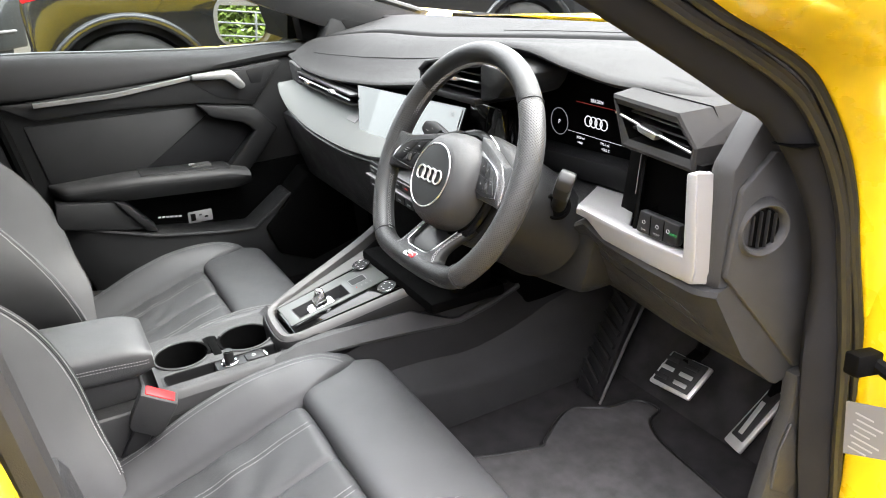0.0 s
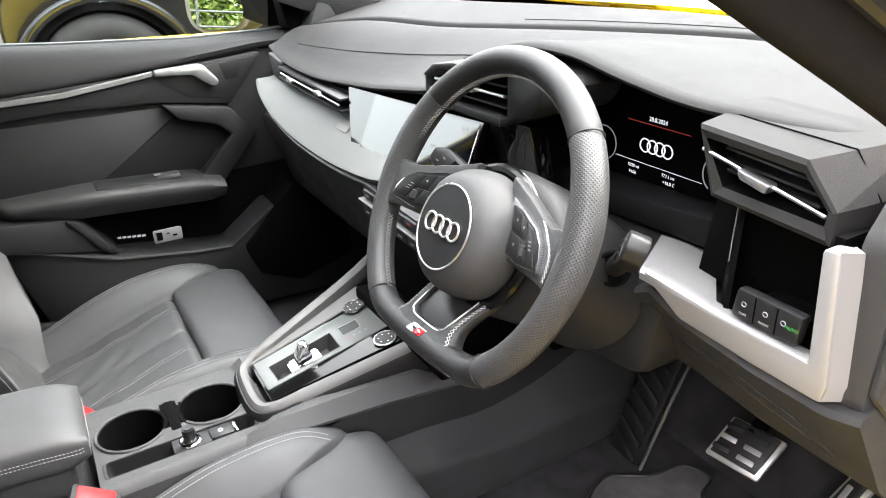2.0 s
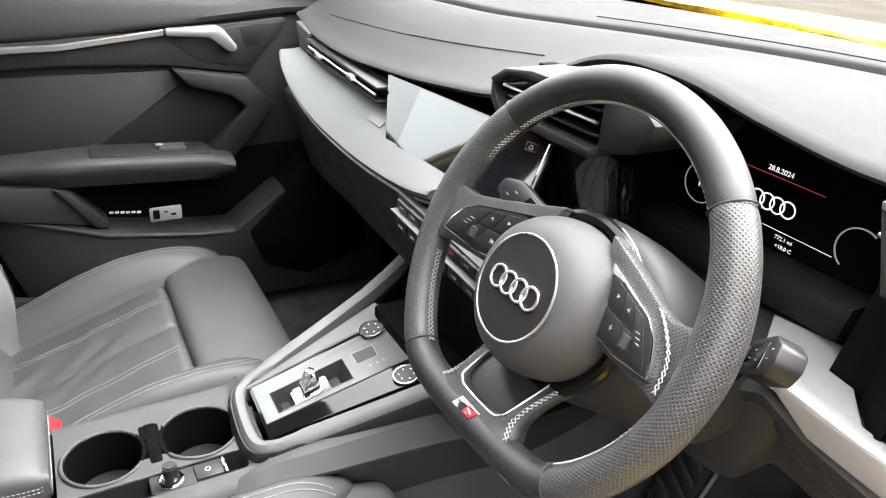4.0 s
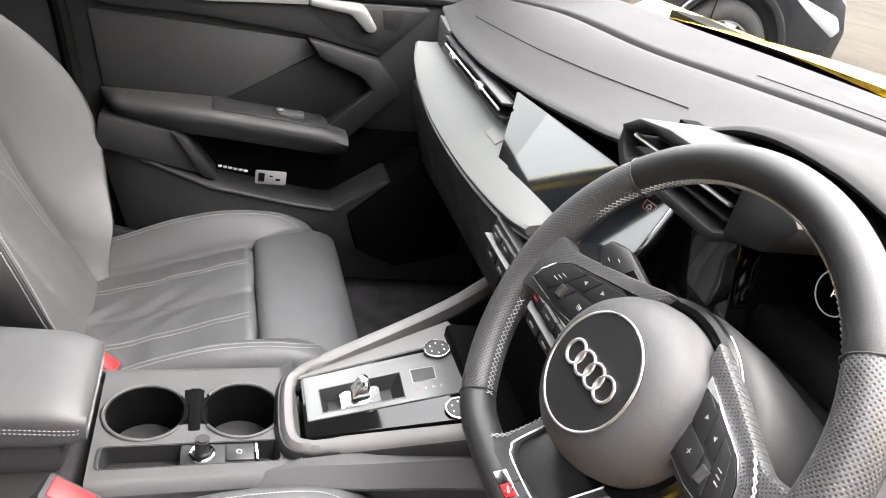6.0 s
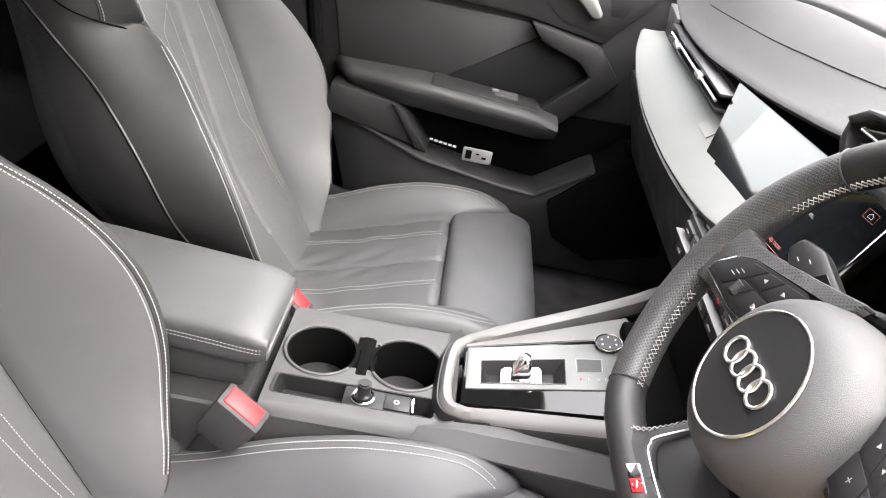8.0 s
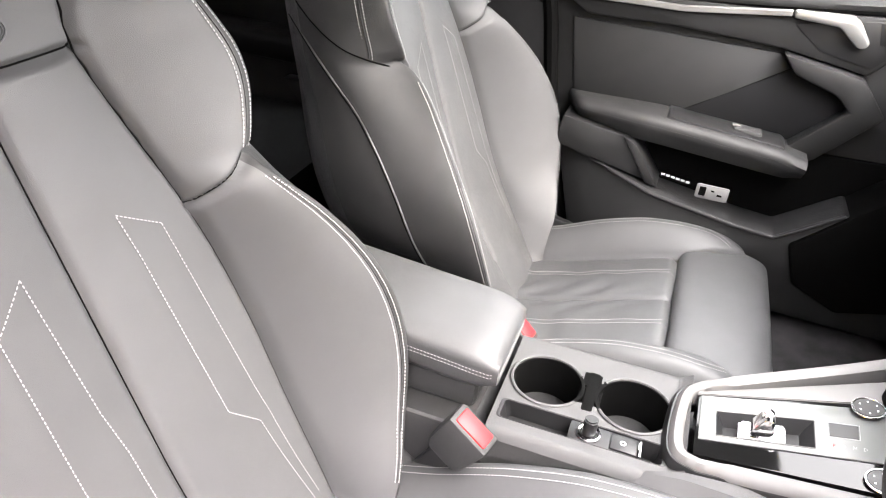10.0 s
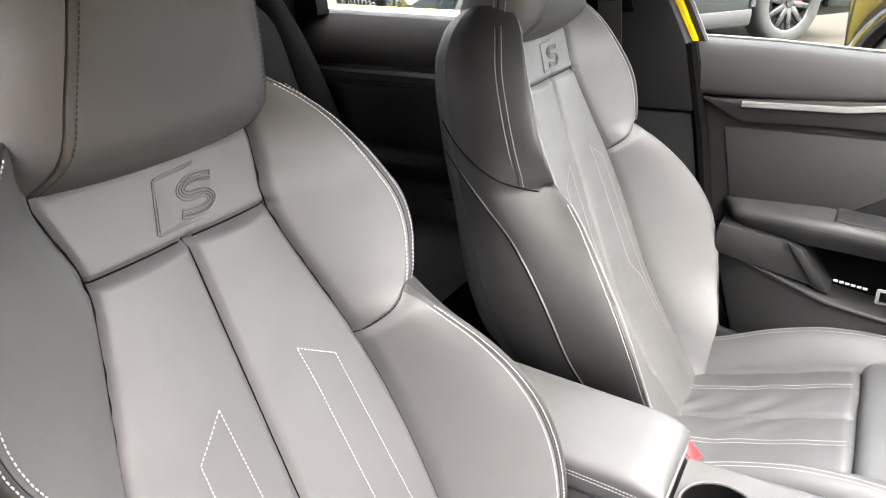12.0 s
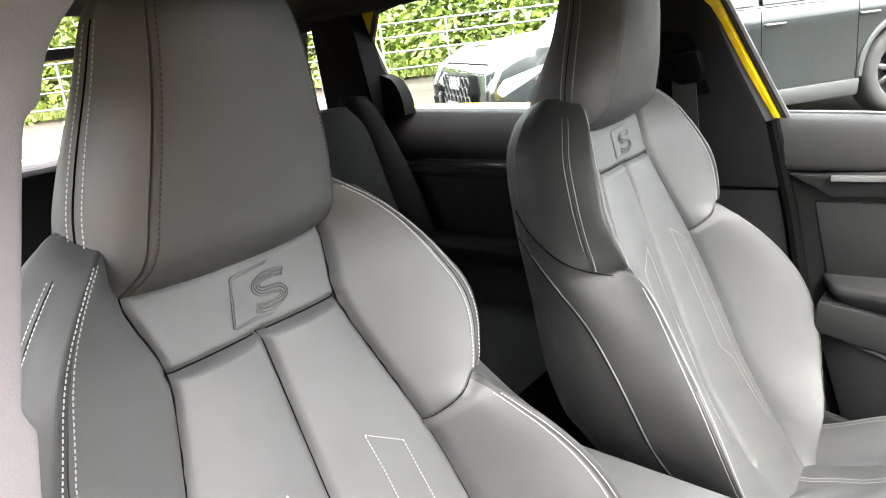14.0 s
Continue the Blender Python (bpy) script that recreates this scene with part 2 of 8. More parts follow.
def ring(center, axis, r, tr, n=40, k=8, squash=1.0):
    q = Vector(axis).to_track_quat("Z", "Y").to_matrix()
    return tube([Vector(center) + q @ Vector((r * math.cos(2 * math.pi * i / n), r * math.sin(2 * math.pi * i / n), 0)) for i in range(n)], tr, k, True, axis, squash)


def stitch_row(path, normal_of, length=0.0030, gap=0.0014, r=0.00052, lift=0.0003):
    """Short thread stitches along a polyline, each a tiny raised bar on the surface."""
    bm = bmesh.new()
    P = [Vector(p) for p in path]
    acc = [0.0]
    for a, b in zip(P, P[1:]):
        acc.append(acc[-1] + (b - a).length)

    def at(s):
        for i in range(len(P) - 1):
            if s <= acc[i + 1] or i == len(P) - 2:
                t = (s - acc[i]) / max(1e-9, acc[i + 1] - acc[i])
                return P[i].lerp(P[i + 1], max(0, min(1, t))), i
    s = 0.0
    while s + length < acc[-1]:
        a, i = at(s)
        b, j = at(s + length)
        nn = Vector(normal_of(i))
        d = (b - a)
        if d.length > 1e-6:
            d.normalize()
            side = d.cross(nn).normalized() * r
            up = nn * r
            a, b = a + nn * lift, b + nn * lift
            mid = (a + b) / 2 + up * 1.2
            v = [bm.verts.new(p) for p in (a - side, a + side, mid + side, mid - side, b - side, b + side)]
            for f in ((0, 1, 2, 3), (3, 2, 5, 4), (1, 5, 2), (0, 3, 4)):
                bm.faces.new([v[q] for q in f])
        s += length + gap
    return bm


def text(name, s, size, m, mat, parent=None, depth=0.0002, align="CENTER"):
    cu = bpy.data.curves.new(name, "FONT")
    cu.body, cu.size, cu.extrude, cu.align_x, cu.align_y = s, size, depth, align, "CENTER"
    tmp = bpy.data.objects.new(name, cu)
    me = bpy.data.meshes.new_from_object(tmp)
    bpy.data.objects.remove(tmp)
    bm = bmesh.new()
    bm.from_mesh(me)
    bpy.data.meshes.remove(me)
    bm.transform(m)
    return part(name, bm, mat, parent, smooth=0)


def interp(x, table):
    xs, ys = zip(*table)
    if x <= xs[0]:
        return ys[0]
    for (a, ya), (b, yb) in zip(table, table[1:]):
        if x <= b:
            t = (x - a) / (b - a)
            t = t * t * (3 - 2 * t)
            return ya + (yb - ya) * t
    return ys[-1]


def curve(x, table):
    """A smooth curve through the table's points, without bumps between them."""
    n = len(table)
    if x <= table[0][0]:
        return table[0][1]
    if x >= table[-1][0]:
        return table[-1][1]
    slopes = [(b[1] - a[1]) / (b[0] - a[0]) for a, b in zip(table, table[1:])]
    for i, ((a, ya), (b, yb)) in enumerate(zip(table, table[1:])):
        if x <= b:
            m0 = slopes[i] if i == 0 else (slopes[i - 1] + slopes[i]) / 2
            m1 = slopes[i] if i == n - 2 else (slopes[i] + slopes[i + 1]) / 2
            h = b - a
            t = (x - a) / h
            return (2 * t ** 3 - 3 * t ** 2 + 1) * ya + (t ** 3 - 2 * t ** 2 + t) * h * m0 + (3 * t ** 2 - 2 * t ** 3) * yb + (t ** 3 - t ** 2) * h * m1


def lin(x, table):
    if x <= table[0][0]:
        return table[0][1]
    for (a, ya), (b, yb) in zip(table, table[1:]):
        if x <= b:
            return ya + (yb - ya) * (x - a) / (b - a)
    return table[-1][1]


def seg_dist(px, py, poly):
    best = 9.0
    for (ax, ay), (bx, by) in zip(poly, poly[1:]):
        dx, dy = bx - ax, by - ay
        t = max(0, min(1, ((px - ax) * dx + (py - ay) * dy) / (dx * dx + dy * dy + 1e-12)))
        best = min(best, math.hypot(px - ax - dx * t, py - ay - dy * t))
    return best


# ---- ground and seats ----
def ground_z(x):
    """The level of the car park."""
    return 0.0


def ground():
    bm = bmesh.new()
    xs = [-400, -60, -20, -12] + [-8 + 0.5 * i for i in range(13)] + [0, 4, 10, 40, 400]
    ys = [-400, -60, -20, -10, -5, 0, 5, 10, 20, 60, 400]
    g = [[bm.verts.new((x, y, ground_z(x))) for y in ys] for x in xs]
    for i in range(len(xs) - 1):
        for j in range(len(ys) - 1):
            bm.faces.new((g[i][j], g[i + 1][j], g[i + 1][j + 1], g[i][j + 1]))
    tagged(part("ground", bm, TARMAC, smooth=60), "pale worn tarmac of the car park", "ground", kind="structure")


ground()

SEAT_X = 0.355
THREAD_DIM = material("grey_thread", (0.20, 0.197, 0.195), 0.8, bump=0.2, bscale=2500)
W_TAB = [(0.29, 0.140), (0.335, 0.152), (0.38, 0.175), (0.42, 0.205), (0.46, 0.235), (0.50, 0.258), (0.55, 0.275), (0.60, 0.280), (0.64, 0.275), (0.68, 0.262), (0.72, 0.240), (0.755, 0.215), (0.779, 0.203), (0.80, 0.212), (0.83, 0.226), (0.85, 0.230), (0.875, 0.228), (0.895, 0.219), (0.93, 0.200), (0.96, 0.178), (0.985, 0.153), (1.005, 0.127), (1.020, 0.100)]
WI_TAB = [(0.29, 0.12), (0.38, 0.155), (0.52, 0.170), (0.66, 0.160), (0.74, 0.143), (0.81, 0.120), (0.85, 0.107), (0.893, 0.0965), (0.963, 0.109), (1.020, 0.085)]


@functools.lru_cache(None)
def w_out(z):
    return curve(z, W_TAB)


@functools.lru_cache(None)
def w_in(z):
    return curve(z, WI_TAB)


@functools.lru_cache(None)
def ridge(z):
    return curve(z, H_TAB)


H_TAB = [(0.29, 0.004), (0.316, 0.018), (0.36, 0.052), (0.397, 0.080), (0.466, 0.104), (0.53, 0.122), (0.58, 0.126), (0.64, 0.120), (0.71, 0.096), (0.755, 0.070), (0.779, 0.050), (0.80, 0.053), (0.85, 0.058), (0.89, 0.058), (0.93, 0.054), (0.985, 0.043), (1.005, 0.030), (1.020, 0.008)]


def back_y(z):
    return -0.717 + (0.889 - z) * 0.354 + 0.9 * max(0, 0.56 - z) ** 2


def back_front(x, z):
    """The y of the backrest's front at the side place x and the height z, before the seams."""
    a, wi, w, h = abs(x), w_in(z), w_out(z), ridge(z)
    y = back_y(z)
    if a <= wi:
        t = a / wi
        return y + 0.007 * (1 - (2 * t - 1) ** 2) * (1 if z < 0.889 else 0.3) - 0.002
    t = min(1, (a - wi) / max(0.01, w - wi))
    # the lower bolster is a roll, the shoulder above it runs out to its edge
    peak = interp(z, [(0.755, 0.86), (0.80, 0.96)])
    u = min(t / peak, 1)
    rise = 0.6 * u + 0.4 * math.sin(u * math.pi / 2)
    fall = 0 if t < peak else ((t - peak) / (1 - peak)) ** 2.0
    return y + h * (rise - interp(z, [(0.755, 0.22), (0.80, 0.06)]) * fall)


BACK_SEAMS = []
for sg in (1, -1):
    BACK_SEAMS.append(([(sg * w_in(0.38 + 0.022 * i), 0.38 + 0.022 * i) for i in range(29)], 0.006, 0.0036))
    BACK_SEAMS.append(([(sg * 0.145, 0.735), (sg * 0.170, 0.757), (sg * 0.196, 0.779), (sg * 0.24, 0.79)], 0.010, 0.0036))
BACK_SEAMS.append(([(0, 0.38), (0.0, 0.892)], 0.007, 0.0040))
BACK_SEAMS.append(([(-0.098, 0.893), (0, 0.893), (0.098, 0.893)], 0.007, 0.0034))
BACK_SEAMS.append(([(-0.096, 0.964), (0, 0.962), (0.096, 0.964)], 0.006, 0.004))


def seat_surface(x, z):
    y = back_front(x, z)
    for poly, depth, width in BACK_SEAMS:
        if abs(x - poly[0][0]) > 0.2:
            continue
        d = seg_dist(x, z, poly)
        if d < 4 * width:
            y -= depth * math.exp(-(d / width) ** 2)
    return y


def s_badge():
    """The letter's outline for the wheel's badge, as a polyline."""
    pts = []
    for i in range(13):
        a = radians(20 + 250 * i / 12)
        pts.append((0.0105 * math.cos(a), 0.0085 + 0.0085 * math.sin(a)))
    for i in range(13):
        a = radians(90 - 250 * i / 12)
        pts.append((0.0105 * math.cos(a), -0.0085 + 0.0085 * math.sin(a)))
    return pts


def s_outline(half=0.0034):
    """The pressed letter of the seat emblem: the contour of a broad rounded stroke."""
    line = smooth_path([(0.014, 0.0125, 0), (0.004, 0.0142, 0), (-0.008, 0.0135, 0), (-0.0145, 0.0075, 0), (-0.008, 0.0008, 0), (0.008, -0.0008, 0), (0.0145, -0.0075, 0), (0.008, -0.0135, 0), (-0.004, -0.0142, 0), (-0.014, -0.0125, 0)], 4)
    left, right = [], []
    for i, p in enumerate(line):
        d = (line[min(len(line) - 1, i + 1)] - line[max(0, i - 1)]).normalized()
        n = Vector((-d.y, d.x, 0)) * half
        left.append(p + n)
        right.append(p - n)
    return [(p.x, p.y) for p in left + right[::-1]]


def seat_back(seat, ridge_seam):
    zs = [0.29 + 0.0027 * i for i in range(271)]
    rows = []
    for z in zs:
        wi, w = w_in(z), w_out(z)
        half = [wi * i / 40 for i in range(40)] + [wi + (w - wi) * i / 34 for i in range(35)]
        front = [Vector((-a, seat_surface(-a, z), z)) for a in reversed(half)] + [Vector((a, seat_surface(a, z), z)) for a in half[1:]]
        yb, ye = back_y(z), back_front(w, z)
        depth = lin(z, [(0.38, 0.13), (0.7, 0.12), (0.95, 0.10), (1.04, 0.075)])
        ws = max(w, curve(z, [(0.29, 0.140), (0.335, 0.152), (0.38, 0.168), (0.42, 0.192), (0.46, 0.224), (0.50, 0.254), (0.55, 0.282), (0.60, 0.290), (0.64, 0.288), (0.72, 0.268), (0.85, 0.246), (0.94, 0.213), (1.04, 0.110)]))
        round_off = math.sqrt(max(0.0, 1 - (max(0, z - 0.975) / 0.047) ** 2))
        depth *= 0.25 + 0.75 * round_off
        back = []
        for t in (0.08, 0.2, 0.35, 0.5, 0.65, 0.8, 0.92, 1.0):
            back.append(Vector((w + (ws - w) * math.sin(min(1, t / 0.5) * math.pi / 2) + 0.004 * math.sin(t * math.pi) - 0.035 * t ** 4, ye + (yb - depth - ye) * t, z)))
        for t in (0.12, 0.3, 0.6, 0.85):
            back.append(Vector(((ws - 0.035) * (1 - t), yb - depth - 0.02 * math.sin(t * math.pi / 2), z)))
        mid = Vector((0, yb - depth - 0.02, z))
        ringpts = front + back + [mid] + [Vector((-p.x, p.y, p.z)) for p in reversed(back)]
        rows.append(ringpts)
        nf = len(front)
    n = len(rows[0])

    def region(i, j):
        z = zs[i] + 0.00135
        if j >= nf - 1:
            side = j - (nf - 1)
            nb = n - nf
            if side < 6 or side > nb - 7:
                return ("side_panel", "right" if side < 6 else "left")
            return ("back_shell", "")
        p = (rows[i][j] + rows[i][j + 1]) / 2
        a, sg = abs(p.x), "right" if p.x > 0 else "left"
        wi = w_in(z)
        if a < wi:
            if z > 0.963:
                return ("neck_panel", "")
            top = 0.893
            return ("emblem_panel", "") if z > top else ("back_insert", sg)
        # the flank's darkened leather turns over the ridge as far as the stitched seam
        seam = ridge_seam if z < 0.782 else 0.906
        return ("side_panel" if (a - wi) / (w_out(z) - wi) > seam else "side_bolster", sg)
    groups = {}
    for i in range(len(zs) - 1):
        for j in range(n):
            groups.setdefault(region(i, j), []).append((i, j))
    mats = {"back_shell": PLASTIC, "side_panel": LEATHER_DARK}
    for (nm, sg), cells in groups.items():
        bm = bmesh.new()
        vid = {}

        def vert(i, j):
            k = (i, j % n)
            if k not in vid:
                vid[k] = bm.verts.new(rows[i][j % n])
            return vid[k]
        for i, j in cells:
            bm.faces.new((vert(i, j), vert(i, j + 1), vert(i + 1, j + 1), vert(i + 1, j)))
        if nm == "back_shell":
            bm.faces.new([vert(len(zs) - 1, j) for j in range(n)])
            bm.faces.new([vert(0, j) for j in range(n)][::-1])
        part(nm, bm, mats.get(nm, LEATHER), seat, smooth=110 if nm in ("side_bolster", "side_panel") else 70)
    # seams on the outer flanks
    def row_at(z):
        return rows[max(0, min(len(zs) - 1, int((z - zs[0]) / 0.0027)))]
    for sg in (1, -1):
        def flank(z, k):
            p = row_at(z)[nf + k if sg > 0 else n - 1 - k]
            return p + Vector((sg * 0.0006, 0.0003, 0))
        def sweep(tab, n=12):
            """A seam over the flank, from (height, place between edge and shell) pairs."""
            pts = []
            for i in range(n + 1):
                z = tab[0][0] + (tab[-1][0] - tab[0][0]) * i / n
                k = curve(z, tab)
                f = (z - zs[0]) / 0.0027 % 1
                lo, hi = (flank(q, int(k)).lerp(flank(q, min(7, int(k) + 1)), k - int(k)) for q in (z, z + 0.0027))
                pts.append(lo.lerp(hi, f))
            return smooth_path(pts, 3)
        piping = sweep([(0.40, 1.6), (0.55, 1.7), (0.66, 2.0), (0.74, 2.9), (0.79, 4.2), (0.825, 6.0)])
        part("flank_piping", tube(piping, 0.0014, 6), LEATHER, seat, "raised leather piping", smooth=60)
        part("flank_seam", tube([p + Vector((0, -0.0028, 0)) for p in piping], 0.0009, 6), DARK, seat, smooth=60)
        part("flank_seam", tube(sweep([(0.778, 0.0), (0.785, 0.8), (0.80, 2.2), (0.83, 4.2), (0.865, 6.0)]), 0.0010, 6), DARK, seat, smooth=60)
        # the double-stitched seam behind the shoulder's edge
        mid = [flank(0.79 + 0.0108 * i, 1) for i in range(20)]
        part("flank_seam", tube(mid, 0.0008, 6), LEATHER_DARK, seat, smooth=60)
        for e in (-0.005, 0.005):
            part("stitching", stitch_row([p + Vector((sg * 0.0006, e, 0)) for p in mid], lambda i: (sg * 0.95, 0.3, 0)), THREAD, seat, "pale grey contrast stitching", smooth=0)
    # stitching on the front
    def normal(x, z, e=0.002):
        return Vector((back_front(x - e, z) - back_front(x + e, z), 2 * e, back_front(x, z - e) - back_front(x, z + e))).normalized()

    def on(x, z, lift=0.0):
        return Vector((x, seat_surface(x, z), z)) + normal(x, z) * lift

    def row(pts, name="stitching", **kw):
        flat = []
        for (x0, z0), (x1, z1) in zip(pts, pts[1:]):
            k = max(2, int(math.hypot(x1 - x0, z1 - z0) / 0.006))
            flat += [(x0 + (x1 - x0) * i / k, z0 + (z1 - z0) * i / k) for i in range(k)]
        flat.append(pts[-1])
        path = [on(x, z, 0.0007) for x, z in flat]
        return stitch_row(path, lambda i: normal(*flat[i]), **kw)
    bms, fine = [], []
    for sg in (1, -1):
        # decorative outlines on the insert halves
        if sg > 0:
            fine.append(row([(0.046, 0.764), (0.082, 0.736), (0.084, 0.60), (0.080, 0.44)]))
            fine.append(row([(0.046, 0.764), (0.040, 0.640), (0.034, 0.595), (0.032, 0.548), (0.030, 0.44)]))
        else:
            fine.append(row([(-0.098, 0.741), (-0.055, 0.768), (-0.061, 0.728), (-0.078, 0.549), (-0.111, 0.513), (-0.123, 0.40)]))
            fine.append(row([(-0.098, 0.741), (-0.129, 0.51), (-0.134, 0.40)]))
        # along the ridge of both bolsters
        for lo_t, hi_t in ((ridge_seam - 0.03, 0.865), (ridge_seam + 0.03, 0.945)):
            bms.append(row([(sg * (w_in(z) + (w_out(z) - w_in(z)) * lo_t), z) for z in [0.40 + 0.02 * i for i in range(19)]]))
            bms.append(row([(sg * (w_in(z) + (w_out(z) - w_in(z)) * hi_t), z) for z in [0.785 + 0.0135 * i for i in range(17)]]))
        for share, z0, k in ((ridge_seam, 0.40, 19), (0.905, 0.785, 11)):
            edge = [on(sg * (w_in(z) + (w_out(z) - w_in(z)) * share), z, 0.0002) for z in [z0 + 0.02 * i for i in range(k)]]
            part("seam", tube(smooth_path(edge, 3), 0.0007, 6), LEATHER_DARK, seat, smooth=60)
    for bm in bms:
        part("stitching", bm, THREAD, seat, "pale grey contrast stitching", smooth=0)
    for bm in fine:
        part("insert_stitching", bm, THREAD_DIM, seat, "grey tone stitching", smooth=0)
    # dark stitched creases at the bottom of the seams
    for poly, depth, width in BACK_SEAMS:
        pts = []
        for (x0, z0), (x1, z1) in zip(poly, poly[1:]):
            k = max(1, int(math.hypot(x1 - x0, z1 - z0) / 0.008))
            pts += [(x0 + (x1 - x0) * i / k, z0 + (z1 - z0) * i / k) for i in range(k)]
        pts = [(x, z) for x, z in pts + [poly[-1]] if abs(x) < w_out(z) - 0.004]
        part("seam", tube([on(x, z, 0.0006) for x, z in pts], 0.0010, 6), DARK, seat, smooth=60)
    # the pressed emblem: a slanted frame and a letter, as fine raised beads
    beads = []
    fr = [(-0.030, 0.9490), (0.012, 0.9455), (0.027, 0.9065), (-0.017, 0.9070)]
    for r in (0.0010,):
        for shift in (0.0, 0.0022):
            beads.append(tube([on(x - shift, z + (shift * 0.6 if z > 0.93 else -shift * 0.6), 0.0002) for (x0, z0), (x1, z1) in zip(fr, fr[1:]) for x, z in ((x0 + (x1 - x0) * k / 8, z0 + (z1 - z0) * k / 8) for k in range(9))], r, 6))
    for half in (0.0036, 0.0012):
        beads.append(tube([on(-0.024 - 1.12 * u - 0.36 * v, 0.925 + 0.92 * v, 0.0002) for u, v in s_outline(half)], 0.0009, 6, True))
    part("pressed_emblem", merge(*beads), LEATHER, seat, "embossed emblem", smooth=60)


HEAD_FRONT = [(0.957, -0.742), (0.972, -0.716), (0.99, -0.695), (1.03, -0.682), (1.08, -0.673), (1.15, -0.668), (1.205, -0.676)]
HEAD_CREASE = [(0.957, 0.108), (0.967, 0.107), (0.99, 0.099), (1.045, 0.089), (1.10, 0.078), (1.165, 0.066), (1.21, 0.055)]
HEAD_SIDE = [(0.957, 0.116), (0.985, 0.126), (1.025, 0.124), (1.06, 0.114), (1.09, 0.103), (1.13, 0.087), (1.175, 0.071), (1.21, 0.058)]
HEAD_REAR = [(0.957, -0.860), (1.03, -0.832), (1.11, -0.803), (1.16, -0.792), (1.21, -0.775)]


def head_ring(z):
    """Half of the headrest's section at z, from the middle of its front to the middle of its back: front panel, crease, side, back."""
    front, c, w, rear = (curve(z, tab) for tab in (HEAD_FRONT, HEAD_CREASE, HEAD_SIDE, HEAD_REAR))
    edge = -0.757
    pts = [(c * k / 14, front - 0.015 * (k / 14) ** 2.4) for k in range(15)]
    pts += [(c + 0.0012, front - 0.0185), (c + 0.0030, front - 0.0165)]
    a, b = Vector((c + 0.0030, front - 0.0165)), Vector((w, edge))
    n = Vector((-(b - a).y, (b - a).x)).normalized()
    for k in range(1, 13):
        p = a.lerp(b, k / 12) + n * (0.006 * math.sin(math.pi * k / 12))
        pts.append((p.x, p.y))
    pts += [(w + 0.002, edge - 0.006), (w + 0.002, edge - 0.016), (w * 0.96, (edge + rear) / 2 - 0.010), (w * 0.82, rear + 0.008), (w * 0.5, rear + 0.001), (0, rear)]
    top = max(0, z - 1.165) / 0.047
    k = math.sqrt(max(0.0, 1 - top ** 2.6))
    return [Vector((x * (0.35 + 0.65 * k), -0.742 + (y + 0.742) * (0.25 + 0.75 * k), z)) for x, y in pts]


def headrest(seat):
    """The fixed head restraint: a forward-leaning block with a broad front panel and stitched cheeks."""
    zs = [0.957 + 0.0051 * i for i in range(41)] + [1.164 + 0.003 * i for i in range(16)] + [1.2115]
    halves = [head_ring(z) for z in zs]
    part("headrest", loft([h + [Vector((-p.x, p.y, p.z)) for p in h[-2:0:-1]] for h in halves]), LEATHER, seat, smooth=60)
    for sg in (1, -1):
        def line(k, lift, n=46):
            return [Vector((sg * (h[k].x + lift), h[k].y + lift, h[k].z)) for h in halves[1:n]]
        part("headrest_seam", tube(line(15, 0.0005, 50), 0.0006, 6), LEATHER_DARK, seat, smooth=60)
        dark = [Vector((sg * (h[13].x + 0.35 * (h[14].x - h[13].x)), h[13].y + 0.0004, h[13].z)) for h in halves[1:48]]
        part("headrest_stitching", stitch_row(dark, lambda i: (sg * 0.3, 0.9, 0.2), r=0.0006), LEATHER_DARK, seat, "dark headrest seam stitching", smooth=0)
        part("headrest_seam", tube(line(28, 0.0004), 0.0009, 6), DARK, seat, smooth=60)
        for k in (26, 29):
            part("headrest_stitching", stitch_row(line(k, 0.0006), lambda i: (sg * 0.9, 0.4, 0)), THREAD, seat, "pale grey contrast stitching", smooth=0)


link_mesh = part


def cushion_z(x, y):
    a = abs(x)
    base = curve(y, [(-0.62, 0.345), (-0.42, 0.364), (-0.30, 0.401), (-0.22, 0.430), (-0.15, 0.450), (-0.02, 0.455)])
    hb = curve(y, [(-0.62, 0.012), (-0.52, 0.022), (-0.42, 0.042), (-0.33, 0.056), (-0.25, 0.054), (-0.16, 0.036), (-0.09, 0.020), (-0.04, -0.004)])
    if a < 0.15:
        k = a / 0.15
        z = base + 0.006 * (1 - (2 * k - 1) ** 2)
    else:
        t = min(1, (a - 0.15) / 0.11)
        z = base + hb * (math.sin(min(t / 0.55, 1) * math.pi / 2)) - (0 if t < 0.6 else 0.085 * ((t - 0.6) / 0.4) ** 2)
    return z


